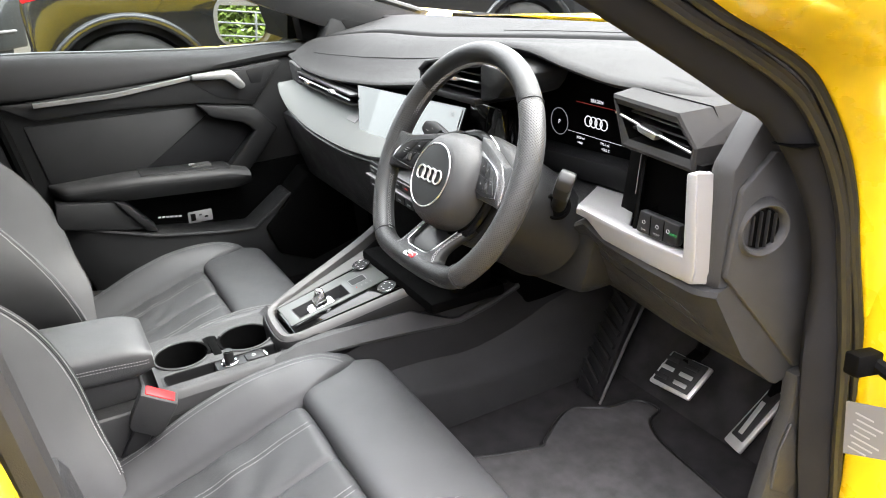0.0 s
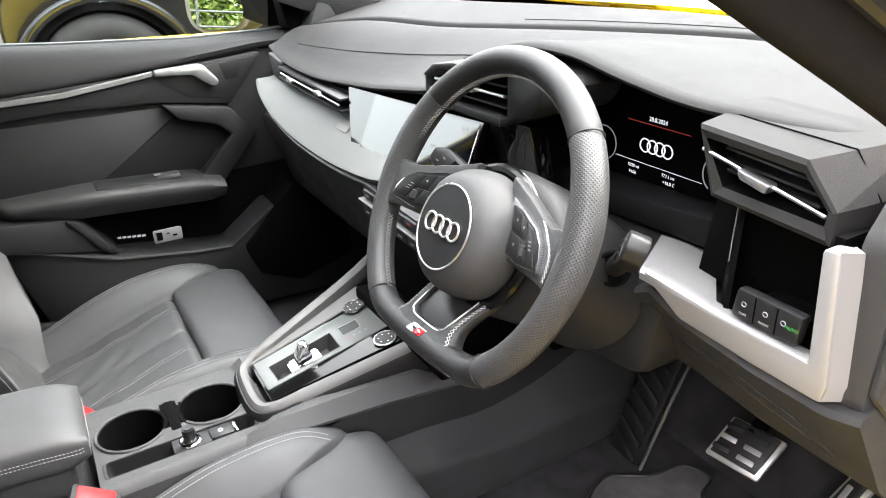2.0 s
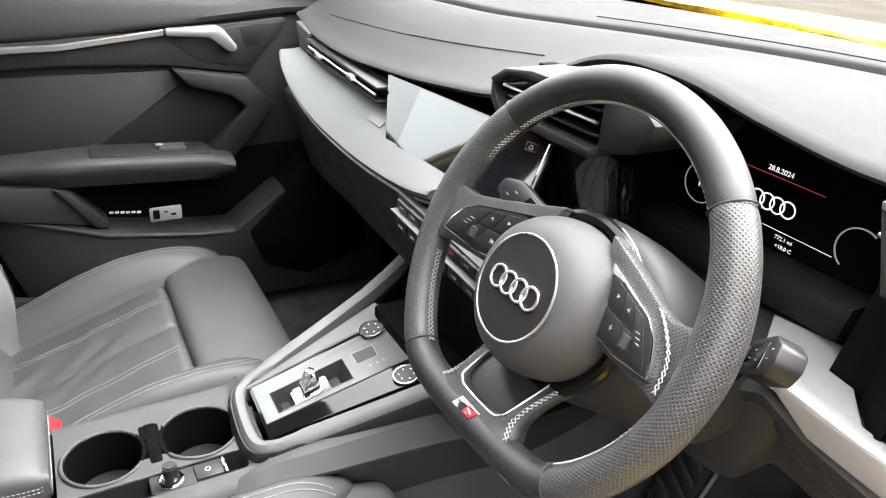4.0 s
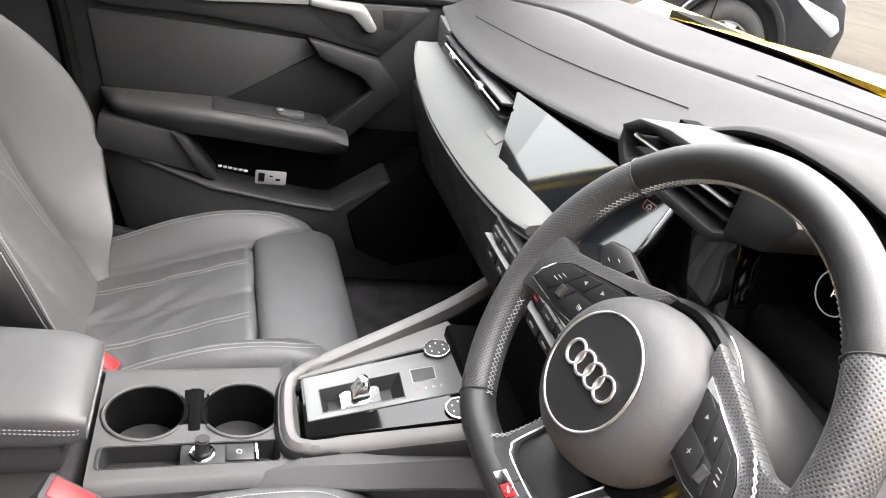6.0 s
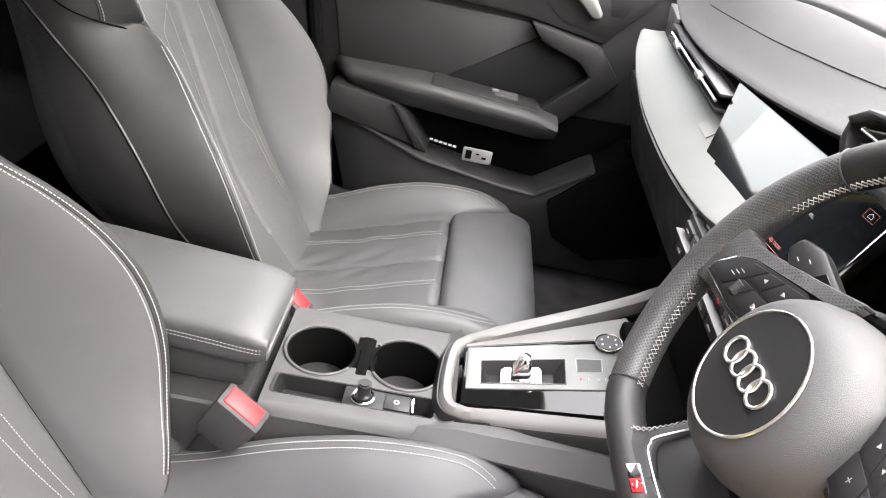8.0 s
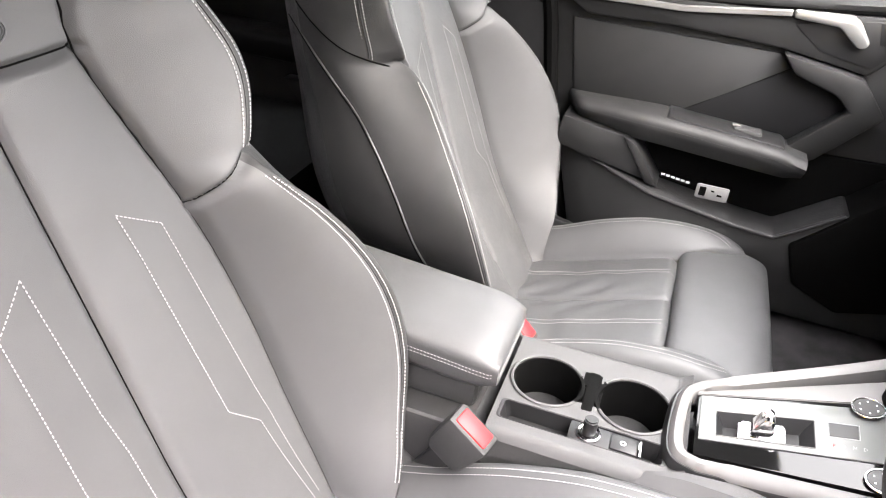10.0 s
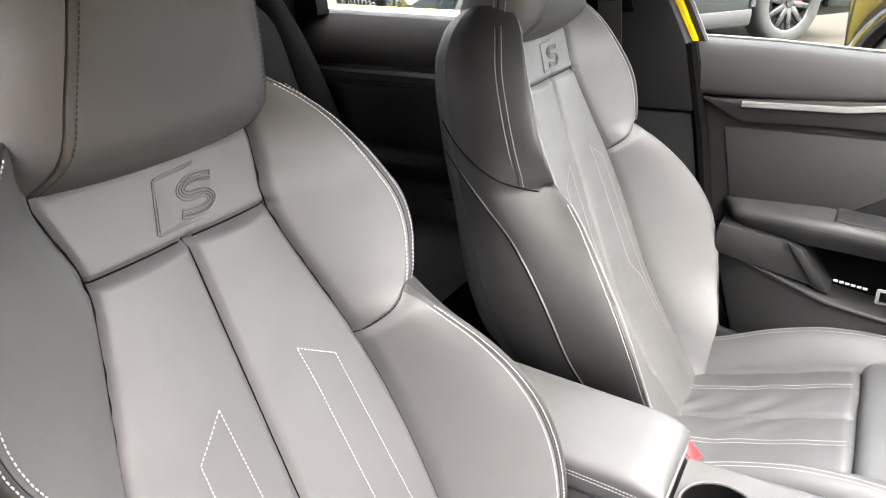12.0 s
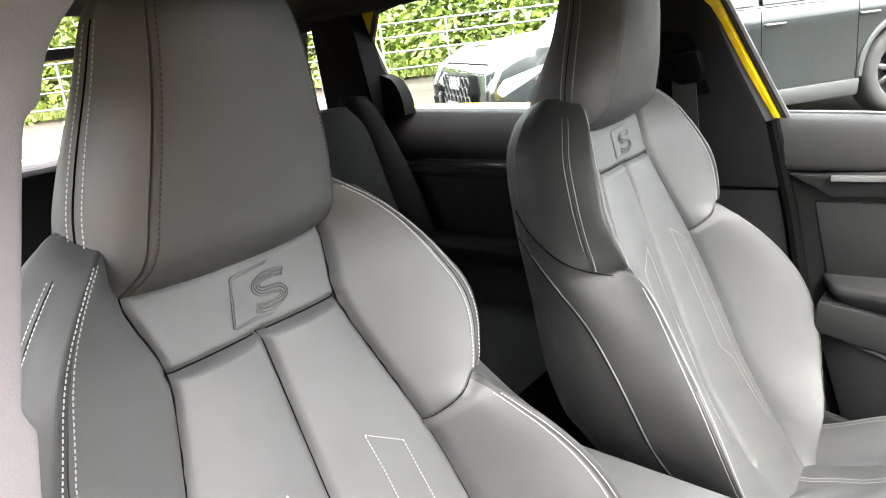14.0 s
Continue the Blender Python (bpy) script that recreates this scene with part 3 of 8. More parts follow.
def seat_cushion(seat, drop, slide):
    def part(name, bm, *rest, **kw):
        bm.transform(Matrix.Translation((0, slide, -drop)))
        return link_mesh(name, bm, *rest, **kw)
    seams = [([(0, -0.62), (0, -0.18)], 0.006, 0.004), ([(-0.15, -0.62), (-0.15, -0.15)], 0.010, 0.005), ([(0.15, -0.62), (0.15, -0.15)], 0.010, 0.005)]
    for x in (-0.083, 0.083):
        seams.append(([(x, -0.62), (x, -0.16)], 0.0016, 0.003))

    def top(x, y):
        z = cushion_z(x, y)
        for poly, d, w in seams:
            q = seg_dist(x, y, poly)
            if q < 4 * w:
                z -= d * math.exp(-(q / w) ** 2)
        # creases in the hide of the used cushion
        if abs(x) < 0.145 and y < -0.2:
            z += 0.0048 * math.sin((y * 0.8 + x * 0.7) * 95 + 3 * math.sin(x * 30)) * max(0, math.sin((y + 0.62) / 0.44 * math.pi)) * (0.4 + 0.6 * noise.noise((x * 9, y * 9, 3)))
        return z
    xs = [-0.26 + 0.004 * i for i in range(131)]
    ys = [-0.62 + 0.0045 * i for i in range(124)]
    # front ends: the insert stops at the thigh support, the bolsters run past it and close inwards
    def edge_y(x):
        a = abs(x)
        return -0.166 if a < 0.15 else -0.166 + 0.125 * math.sin(min(1, (a - 0.15) / 0.06) * math.pi / 2)
    for nm, sg in (("seat_insert", 0), ("seat_bolster", 1), ("seat_bolster", -1)):
        bm = bmesh.new()
        cols = [x for x in xs if (abs(x) <= 0.1521 if sg == 0 else x * sg >= 0.1479)]
        grid = []
        for x in cols:
            ye = edge_y(x)
            line = []
            for i in range(100):
                y = -0.62 + (ye + 0.62) * i / 99
                z = top(x, y)
                e = (ye - y) / 0.022
                if e < 1:
                    z -= 0.016 * (1 - e) ** 2.2
                line.append(bm.verts.new((x, y, z)))
            grid.append(line)
        for a, b in zip(grid, grid[1:]):
            for i in range(99):
                bm.faces.new((a[i], a[i + 1], b[i + 1], b[i]))
        # skirts down to the base
        def skirt(line, low_z):
            low = [bm.verts.new(v.co + Vector((0, 0, low_z - v.co.z))) for v in line]
            for i in range(len(line) - 1):
                bm.faces.new((line[i], line[i + 1], low[i + 1], low[i]))
        skirt([l[-1] for l in grid], 0.33)
        skirt(grid[0] if sg <= 0 else grid[-1], 0.27)
        if sg == 0:
            skirt(grid[-1], 0.27)
        part(nm, bm, LEATHER, seat, smooth=70)
    # thigh support: a wide roll in front
    rings = []
    for i in range(61):
        x = -0.222 + 0.444 * i / 60
        e = min(1, (0.222 - abs(x)) / 0.035)
        sh = 1 - (1 - e) ** 2.5 * 0.35
        r = []
        for k in range(72):
            a = 2 * math.pi * k / 72
            c, s = math.cos(a), math.sin(a)
            q = (abs(c) ** 4.5 + abs(s) ** 4.5) ** (-1 / 4.5)
            y, z = -0.084 + 0.083 * c * q * (0.94 + 0.06 * sh), 0.419 + 0.038 * s * q * sh
            # flush with the insert behind, rolling over towards the knees
            z += (0.006 * (1 - (x / 0.222) ** 2) - 0.012 * max(0, c * q) ** 2) if s > 0 else 0
            r.append(Vector((x, y, z)))
        rings.append(r)
    part("thigh_support", loft(rings), LEATHER, seat, smooth=60)
    bms = []
    for sg in (1, -1):
        for x in (0.078, 0.088):
            bms.append(stitch_row([Vector((sg * x, -0.60 + 0.01 * i, top(sg * x, -0.60 + 0.01 * i) + 0.0005)) for i in range(43)], lambda i: (0, 0, 1)))
        for x in (0.203, 0.213):
            path = []
            for i in range(56):
                y = -0.60 + 0.0095 * i
                xx = x - 0.06 * max(0, (y + 0.13) / 0.10) ** 2
                path.append(Vector((sg * xx, y, top(sg * xx, y) + 0.0006)))
            bms.append(stitch_row(path, lambda i: (0, 0, 1)))
    for bm in bms:
        part("cushion_stitching", bm, THREAD, seat, "pale grey contrast stitching", smooth=0)
    part("seat_base", merge(prism([(-0.23, -0.60), (0.23, -0.60), (0.23, -0.06), (-0.23, -0.06)], "z", 0.285, 0.345, 0.012), box((-0.20, -0.62, 0.262), (-0.165, -0.05, 0.29), 0.004), box((0.165, -0.62, 0.262), (0.20, -0.05, 0.29), 0.004)), PLASTIC, seat)
    for sg in (1, -1):
        part("side_valance", prism([(-0.66, 0.30), (-0.10, 0.30), (-0.08, 0.37), (-0.40, 0.40), (-0.58, 0.44), (-0.66, 0.43)], "x", sg * 0.252, sg * 0.272, 0.006), PLASTIC_SMOOTH, seat)
        rows = []
        for i in range(13):
            a = i / 12
            k = math.sin(math.pi * (0.08 + 0.84 * a)) ** 0.6
            rows.append([Vector((sg * (0.228 + 0.026 * k * math.cos(2 * math.pi * j / 20)), -0.555 + 0.15 * a, 0.372 - 0.045 * a + 0.030 * k + 0.040 * k * math.sin(2 * math.pi * j / 20))) for j in range(20)])
        part("hinge_cover", loft(rows), LEATHER_DARK, seat, "smooth cover of the backrest hinge", smooth=60)
        part("recliner_cover", disc((sg * 0.272, -0.60, 0.42), (1, 0, 0), 0.045, 0.02, 32, 0.004), PLASTIC_SMOOTH, seat)


def car_seat(label, x, y, drop, slide):
    """A front seat; drop lowers the cushion, slide moves it forward."""
    seat = thing("sports_seat", label, "car seat", (0, 0, 0.262), "front seats")
    seat_back(seat, 0.795 if x > 0 else 0.90)
    headrest(seat)
    seat_cushion(seat, drop, slide)
    seat.location = (x, y, 0.262)
    return seat


car_seat("black leather sports seat with pale stitching behind the steering wheel", SEAT_X, 0, 0.0, 0.0)
car_seat("black leather sports seat with creased cushion beside the closed door", SEAT_X - 0.7425, 0.025, 0.050, -0.022)


# ---- steering wheel ----
def perforated():
    """Wheel leather with staggered pinholes, laid out by the mesh's own UV in cells."""
    m = material("perforated_wheel_leather", (0.034, 0.034, 0.035), 0.45)
    n, l = m.node_tree.nodes, m.node_tree.links
    b = n["Principled BSDF"]
    uv = n.new("ShaderNodeUVMap")
    uv.uv_map = "cells"
    heights = []
    for off in (0.0, 0.5):
        add = n.new("ShaderNodeVectorMath")
        add.operation = "ADD"
        add.inputs[1].default_value = (off, off, 0)
        l.new(uv.outputs[0], add.inputs[0])
        fr = n.new("ShaderNodeVectorMath")
        fr.operation = "FRACTION"
        l.new(add.outputs[0], fr.inputs[0])
        sub = n.new("ShaderNodeVectorMath")
        sub.operation = "DISTANCE"
        sub.inputs[1].default_value = (0.5, 0.5, 0)
        l.new(fr.outputs[0], sub.inputs[0])
        heights.append(sub.outputs["Value"])
    mn = n.new("ShaderNodeMath")
    mn.operation = "MINIMUM"
    l.new(heights[0], mn.inputs[0])
    l.new(heights[1], mn.inputs[1])
    mr = n.new("ShaderNodeMapRange")
    mr.interpolation_type = "SMOOTHSTEP"
    mr.inputs["From Min"].default_value, mr.inputs["From Max"].default_value = 0.15, 0.25
    l.new(mn.outputs[0], mr.inputs["Value"])
    bp = n.new("ShaderNodeBump")
    bp.inputs["Strength"].default_value, bp.inputs["Distance"].default_value = 0.8, 0.0008
    l.new(mr.outputs[0], bp.inputs["Height"])
    l.new(bp.outputs[0], b.inputs["Normal"])
    mix = n.new("ShaderNodeMixRGB")
    mix.inputs[1].default_value = (0.004, 0.004, 0.004, 1)
    mix.inputs[2].default_value = (0.036, 0.036, 0.037, 1)
    l.new(mr.outputs[0], mix.inputs[0])
    l.new(mix.outputs[0], b.inputs["Base Color"])
    return m


PERF = perforated()
WU, WV = Vector((1, 0, 0)), Vector((0, 0.44, 0.898)).normalized()
WN = WU.cross(WV)
WHEEL_C = Vector((0.349, 0.013, 0.822))
WHEEL_M = Matrix.Translation(WHEEL_C) @ Matrix((WU, WV, WN)).transposed().to_4x4() @ pose(0, 0, 0, 0, 0, 2) @ Matrix.Diagonal((0.94, 0.94, 0.94, 1))


def rim_point(a):
    """The rim's centre line at angle a: round, with a flattened bottom."""
    r = 0.1705
    u, v = r * math.cos(a), 0.018 + r * math.sin(a)
    lim = -0.130
    if v < lim + 0.02:
        k = (lim + 0.02 - v)
        v = lim + 0.02 - 0.02 * (1 - math.exp(-k / 0.02))
    return Vector((u, v, -0.013))


def steering_wheel():
    wheel = thing("steering_wheel", "flat-bottomed black leather steering wheel with perforated grips", "steering wheel", (0, 0, 0))

    def P(name, bm, mat, parent=wheel, label="", smooth=35, kind=""):
        bm.transform(WHEEL_M)
        return part(name, bm, mat, parent, label, smooth, kind)

    def rim_piece(name, a0, a1, mat, label=""):
        n, k = max(16, int(abs(a1 - a0) / 2)), 30
        bm = bmesh.new()
        lay = bm.loops.layers.uv.new("cells")
        rows = []
        for i in range(n + 1):
            a = radians(a0 + (a1 - a0) * i / n)
            p, q = rim_point(a), rim_point(a + 0.01)
            d = (q - p).normalized()
            out = d.cross(Vector((0, 0, 1))).normalized()
            # thumb swellings beside the spokes
            deg = math.degrees(a)
            sw = 0.0025 * math.exp(-((deg - 10) / 18) ** 2) + 0.0025 * math.exp(-((deg - 170) / 18) ** 2)
            end = min(i, n - i)
            dip = 0.0008 if end == 0 else 0.0
            rows.append([bm.verts.new(p + out * ((0.0155 + sw - dip) * math.cos(2 * math.pi * j / k)) + Vector((0, 0, 1)) * ((0.0178 - dip) * math.sin(2 * math.pi * j / k))) for j in range(k)])
        L = sum((rim_point(radians(a0 + (a1 - a0) * (i + 1) / n)) - rim_point(radians(a0 + (a1 - a0) * i / n))).length for i in range(n))
        for i in range(n):
            for j in range(k):
                f = bm.faces.new((rows[i][j], rows[i][(j + 1) % k], rows[i + 1][(j + 1) % k], rows[i + 1][j]))
                for lp, (ii, jj) in zip(f.loops, ((i, j), (i, j + 1), (i + 1, j + 1), (i + 1, j))):
                    lp[lay].uv = (jj / k * 0.104 / 0.0037, ii / n * L / 0.0037)
        P(name, bm, mat, label=label, smooth=80)
    rim_piece("rim_top", 41, 139, WHEEL_LEATHER, "smooth leather upper rim")
    rim_piece("grip", 41, -50, PERF, "perforated leather grip")
    rim_piece("grip", 139, 230, PERF, "perforated leather grip")
    rim_piece("rim_bottom", 230, 310, WHEEL_LEATHER, "smooth leather flat lower rim")
    for a in (41, 139, 230, 310):
        p, q = rim_point(radians(a)), rim_point(radians(a) + 0.01)
        P("rim_seam", ring(p, (q - p), 0.0168, 0.0009, 36, 6), LEATHER_DARK)
    # cross-stitching along the inner side of the rim
    for a0, a1 in ((8, 172), (196, 232), (308, 344)):
        pa, pb = [], []
        n = int((a1 - a0) * 0.1705 * math.pi / 180 / 0.0048)
        for i in range(n + 1):
            a = radians(a0 + (a1 - a0) * i / n)
            p, q = rim_point(a), rim_point(a + 0.01)
            out = (q - p).normalized().cross(Vector((0, 0, 1))).normalized()
            for lst, sg in ((pa, 1), (pb, -1)):
                side = sg * (1 if i % 2 else -1)
                ang = radians(180 - 2 + 10 * side)
                lst.append(p + out * (0.0166 * math.cos(ang)) + Vector((0, 0, 0.0182 * math.sin(ang))))
        P("rim_stitching", merge(tube(pa, 0.0006, 4), tube(pb, 0.0006, 4)), THREAD, label="pale grey cross-stitching", smooth=0)

    # hub: round airbag cover on a moulded boss
    rings_ = []
    for r, n in ((0.004, 0.0125), (0.030, 0.0125), (0.046, 0.012), (0.056, 0.0085), (0.064, 0.002), (0.0695, -0.008), (0.0730, -0.022), (0.0735, -0.036), (0.071, -0.050), (0.064, -0.062)):
        rings_.append([Vector((r * math.cos(2 * math.pi * j / 56) * (1.0 if math.cos(2 * math.pi * j / 56) > 0 else 0.99), r * math.sin(2 * math.pi * j / 56) * 0.97, n)) for j in range(56)])
    P("airbag_cover", loft(rings_), HUB, label="grained round airbag cover", smooth=60)
    P("emblem_field", disc((0, 0, 0.0128), (0, 0, 1), 0.0455, 0.0016, 56), PLASTIC_SMOOTH)
    P("chrome_ring", ring((0, 0, 0.0135), (0, 0, 1), 0.0462, 0.0011, 64, 8), EMBLEM, label="thin chrome ring")
    for i in range(4):
        P("emblem_ring", ring((-0.0225 + 0.015 * i, 0, 0.0150), (0, 0, 1), 0.0096, 0.0013, 40, 8, 1.0), EMBLEM, label="chrome emblem ring")
    # boss behind, gloss black collar
    P("gloss_collar", ring((0, 0, -0.045), (0, 0, 1), 0.0765, 0.0075, 56, 10), COLLAR, label="gloss-black collar")
    P("collar_trim", tube([Vector((0.0850 * math.cos(radians(a)), 0.0835 * math.sin(radians(a)), -0.047)) for a in range(18, 76, 3)], 0.0007, 8), EMBLEM, label="thin chrome line")

    # side spokes: leather arms that fall back to the hub, each with a switch panel
    def back_of(u):
        return -0.003 - 0.024 * max(0, min(1, (0.140 - abs(u)) / 0.085))

    def arm_part(name, pts, h0, h1, mat, parent=wheel, label="", bev=0.0015, perf=False):
        bm = prism(pts, "z", h0, h1, bev)
        if perf:
            lay = bm.loops.layers.uv.new("cells")
            for f in bm.faces:
                for lp in f.loops:
                    lp[lay].uv = (lp.vert.co.x / 0.0037, lp.vert.co.y / 0.0037)
        for v in bm.verts:
            v.co.z += back_of(v.co.x)
        return P(name, bm, mat, parent, label)
    for sg in (1, -1):
        def fl(pts):
            return [(sg * x, y) for x, y in pts]
        arm_part("spoke", fl([(0.030, 0.076), (0.075, 0.061), (0.114, 0.049), (0.134, 0.044), (0.146, 0.047), (0.160, 0.046), (0.164, 0.014), (0.158, -0.014), (0.140, -0.008), (0.060, -0.008)]), -0.020, -0.001, PERF, label="perforated leather spoke", bev=0.004, perf=True)
        pod = [(0.143, 0.001), (0.139, 0.014), (0.131, 0.027), (0.116, 0.0375), (0.050, 0.0565), (0.060, 0.028), (0.069, 0.000), (0.100, -0.003)]
        arm_part("switch_frame", fl(pod), -0.006, 0.0036, CHROME, label="thin chrome switch frame", bev=0.001)
        c = Vector((0.100, 0.022))
        arm_part("switch_panel", fl([tuple(c + (Vector(p) - c) * 0.955) for p in pod]), -0.005, 0.0040, PLASTIC_SMOOTH, bev=0.0008)
        A, B, C, D = (Vector(p) for p in ((0.140, 0.003), (0.113, 0.036), (0.056, 0.0515), (0.071, 0.002)))

        def at_pod(q, r):
            w = A.lerp(D, q).lerp(B.lerp(C, q), r)
            return (sg * w.x, w.y)

        def key(q0, q1, r0, r1, mat=PLASTIC_SMOOTH):
            return arm_part("switch_key", [at_pod(q0, r0), at_pod(q1, r0), at_pod(q1, r1), at_pod(q0, r1)], 0.001, 0.0050, mat, bev=0.0006)
        cells = ((0.03, 0.28, 0.05, 0.96), (0.52, 0.97, 0.04, 0.46), (0.31, 0.56, 0.54, 0.96), (0.59, 0.97, 0.52, 0.96), (0.31, 0.49, 0.04, 0.46))
        for q0, q1, r0, r1 in cells:
            key(q0, q1, r0, r1)
        ro = at_pod(0.40, 0.26)
        P("thumb_roller", tube([(ro[0], ro[1] - 0.005, back_of(ro[0]) + 0.0045), (ro[0], ro[1] + 0.005, back_of(ro[0]) + 0.0045)], 0.0042, 16), PLASTIC, label="knurled thumb roller")
        def mark(q, r, pts):
            x, y = at_pod(q, r)
            bm = prism([(x + a_, y + b_) for a_, b_ in pts], "z", 0.0046, 0.0053)
            for v in bm.verts:
                v.co.z += back_of(v.co.x)
            P("key_symbol", bm, PRINT, smooth=0)
        mark(0.43, 0.76, [(-0.0022, 0), (0.0012, -0.0018), (0.0012, 0.0018)])
        mark(0.74, 0.76, [(0.0022, 0), (-0.0012, 0.0018), (-0.0012, -0.0018)])
        for k in range(3):
            mark(0.15, 0.40 + 0.10 * k, [(-0.0026, -0.0004), (0.0026, -0.0004), (0.0026, 0.0004), (-0.0026, 0.0004)])
        if sg < 0:
            x, y = at_pod(0.74, 0.25)
            text("key_print", "VIEW", 0.0060, WHEEL_M @ Matrix.Translation((x, y, back_of(x) + 0.0056)) @ pose(0, 0, 0, 0, -15, 0), PRINT, wheel)
        else:
            mark(0.74, 0.25, [(-0.0022, -0.0003), (0.0022, -0.0003), (0.0022, 0.0003), (-0.0022, 0.0003)])
            mark(0.74, 0.25, [(-0.0003, -0.0022), (0.0003, -0.0022), (0.0003, 0.0022), (-0.0003, 0.0022)])
        if sg < 0:
            continue
        # cross-stitching down the spoke's flank
        pa, pb = [], []
        for i in range(13):
            w = Vector((0.120, 0.047)).lerp(Vector((0.151, -0.004)), i / 12) + Vector((0.010, 0.004)) * math.sin(math.pi * i / 12)
            for lst, s2 in ((pa, 1), (pb, -1)):
                o = 0.0016 * s2 * (1 if i % 2 else -1)
                lst.append(Vector((sg * (w.x + o), w.y, back_of(w.x) + 0.0004)))
        P("spoke_stitching", merge(tube(pa, 0.0006, 4), tube(pb, 0.0006, 4)), THREAD, label="pale grey cross-stitching", smooth=0)
    # lower spoke round a gloss-black window, falling back to the hub
    def fall(v):
        return curve(v, [(-0.134, 0.002), (-0.122, 0.002), (-0.112, -0.005), (-0.095, -0.014), (-0.055, -0.046)])
    vs = [-0.134, -0.128, -0.122, -0.117, -0.112, -0.108, -0.105, -0.102, -0.098, -0.092, -0.084, -0.074, -0.064, -0.055]
    inner_w = [(-0.107, 0.0), (-0.1065, 0.016), (-0.104, 0.026), (-0.098, 0.033), (-0.055, 0.038)]
    for sg in (1, -1):
        rows = []
        for v in vs:
            xo = curve(v, [(-0.134, 0.088), (-0.122, 0.070), (-0.112, 0.056), (-0.100, 0.049), (-0.075, 0.050), (-0.055, 0.056)])
            xi, n = lin(v, inner_w), fall(v)
            rows.append([Vector((sg * x, v, z)) for x, z in ((xi, n - 0.006), (xi + 0.0008, n - 0.0012), (xi + 0.003, n), (xi + (xo - xi) * 0.6, n + 0.0010), (xo - 0.006, n - 0.0005), (xo - 0.0015, n - 0.005), (xo, n - 0.012), (xo - 0.004, n - 0.022), (xi, n - 0.022))])
        P("lower_spoke", loft(rows), WHEEL_LEATHER, label="leather-covered lower spoke", smooth=60)
    for sg in (1, -1):
        pa, pb = [], []
        for i in range(19):
            v = -0.128 + 0.066 * i / 18
            xo = curve(v, [(-0.134, 0.088), (-0.122, 0.070), (-0.112, 0.056), (-0.100, 0.049), (-0.075, 0.050), (-0.055, 0.056)])
            for lst, s2 in ((pa, 1), (pb, -1)):
                o = 0.0024 * s2 * (1 if i % 2 else -1)
                lst.append(Vector((sg * (xo - 0.0045 + o), v, fall(v) + 0.0002 - 0.0012 * (1 if o > 0 else 0))))
        P("spoke_stitching", merge(tube(pa, 0.0006, 4), tube(pb, 0.0006, 4)), THREAD, label="pale grey cross-stitching", smooth=0)
    edge = [(0.039, -0.055), (0.0345, -0.096), (0.030, -0.1035), (0.020, -0.1068), (-0.020, -0.1068), (-0.030, -0.1035), (-0.0345, -0.096), (-0.039, -0.055)]
    P("window_trim", tube(smooth_path([(x, y, fall(y) + 0.0004) for x, y in edge], 6), 0.0008, 8), EMBLEM, label="chrome trim line")
    P("window_back", loft([[Vector((s2 * lin(v, [(-0.1075, 0.022), (-0.1, 0.033), (-0.05, 0.040)]), v, fall(v) - d)) for s2, d in ((-1, 0.006), (1, 0.006), (1, 0.014), (-1, 0.014))] for v in (-0.1075, -0.10, -0.085, -0.07, -0.055)]), PLASTIC_SMOOTH, label="satin-black spoke window")
    tilt = Matrix.Translation((0.0005, -0.1175, 0.0)) @ pose(0, 0, 0, -32, 0, 0)
    P("badge", prism([(-0.0155, -0.0052), (0.0125, -0.0052), (0.0155, 0.0052), (-0.0125, 0.0052)], "z", -0.003, 0.0012, 0.0004, m=tilt), CHROME, label="small silver badge with red field")
    P("badge_field", prism([(-0.001, -0.0046), (0.0118, -0.0046), (0.0144, 0.0046), (0.0014, 0.0046)], "z", 0.001, 0.0017, 0.0002, m=tilt), RED)
    bl = tube([Vector((0.0066 + 0.30 * x, 0.20 * y, 0.0019)) for x, y in s_badge()], 0.0006, 5)
    bl.transform(tilt)
    P("badge_letter", bl, CHROME)
    # column shroud behind the wheel
    sh = []
    for n, rx, ry, dv in ((-0.058, 0.066, 0.066, 0.0), (-0.064, 0.086, 0.078, 0.0), (-0.075, 0.098, 0.084, 0.0), (-0.12, 0.106, 0.084, -0.004), (-0.20, 0.112, 0.084, -0.02)):
        sh.append([Vector((rx * math.cos(2 * math.pi * j / 40), dv + ry * math.sin(2 * math.pi * j / 40), n)) for j in range(40)])
    col = thing("steering_column", "dark grey plastic steering column cover with two stalks", "steering column", (0, 0, 0))
    P("column_cover", loft(sh), TRIM, col, smooth=60)
    # stalks: shaft and faceted head, in world places
    for root, tip, span, label in (((0.447, 0.142, 0.784), (0.537, 0.082, 0.858), 0.76, "satin-black wiper stalk"), ((0.300, 0.075, 0.830), (0.228, 0.055, 0.872), 1.2, "satin-black indicator stalk")):
        base, t = Vector(root), Vector(tip)
        part("stalk", tube([base, base.lerp(t, 0.6)], 0.010, 14), PLASTIC_SMOOTH, col, label)
        d = (t - base).normalized()
        nrm = Vector((0.15, -0.75, 0.65))
        side = nrm.cross(d).normalized()
        nrm = d.cross(side)
        mm = Matrix((d, side, nrm)).transposed().to_4x4() @ Matrix.Diagonal((span, 0.84, 0.84, 1))
        mm.translation = t - d * 0.046 * span
        head = part("stalk_head", prism([(-0.038, -0.011), (-0.022, -0.019), (0.024, -0.018), (0.036, -0.006), (0.034, 0.009), (0.014, 0.018), (-0.030, 0.013)], "z", -0.011, 0.013, 0.004, m=mm), PLASTIC_SMOOTH, col, "grained stalk head with white symbols")
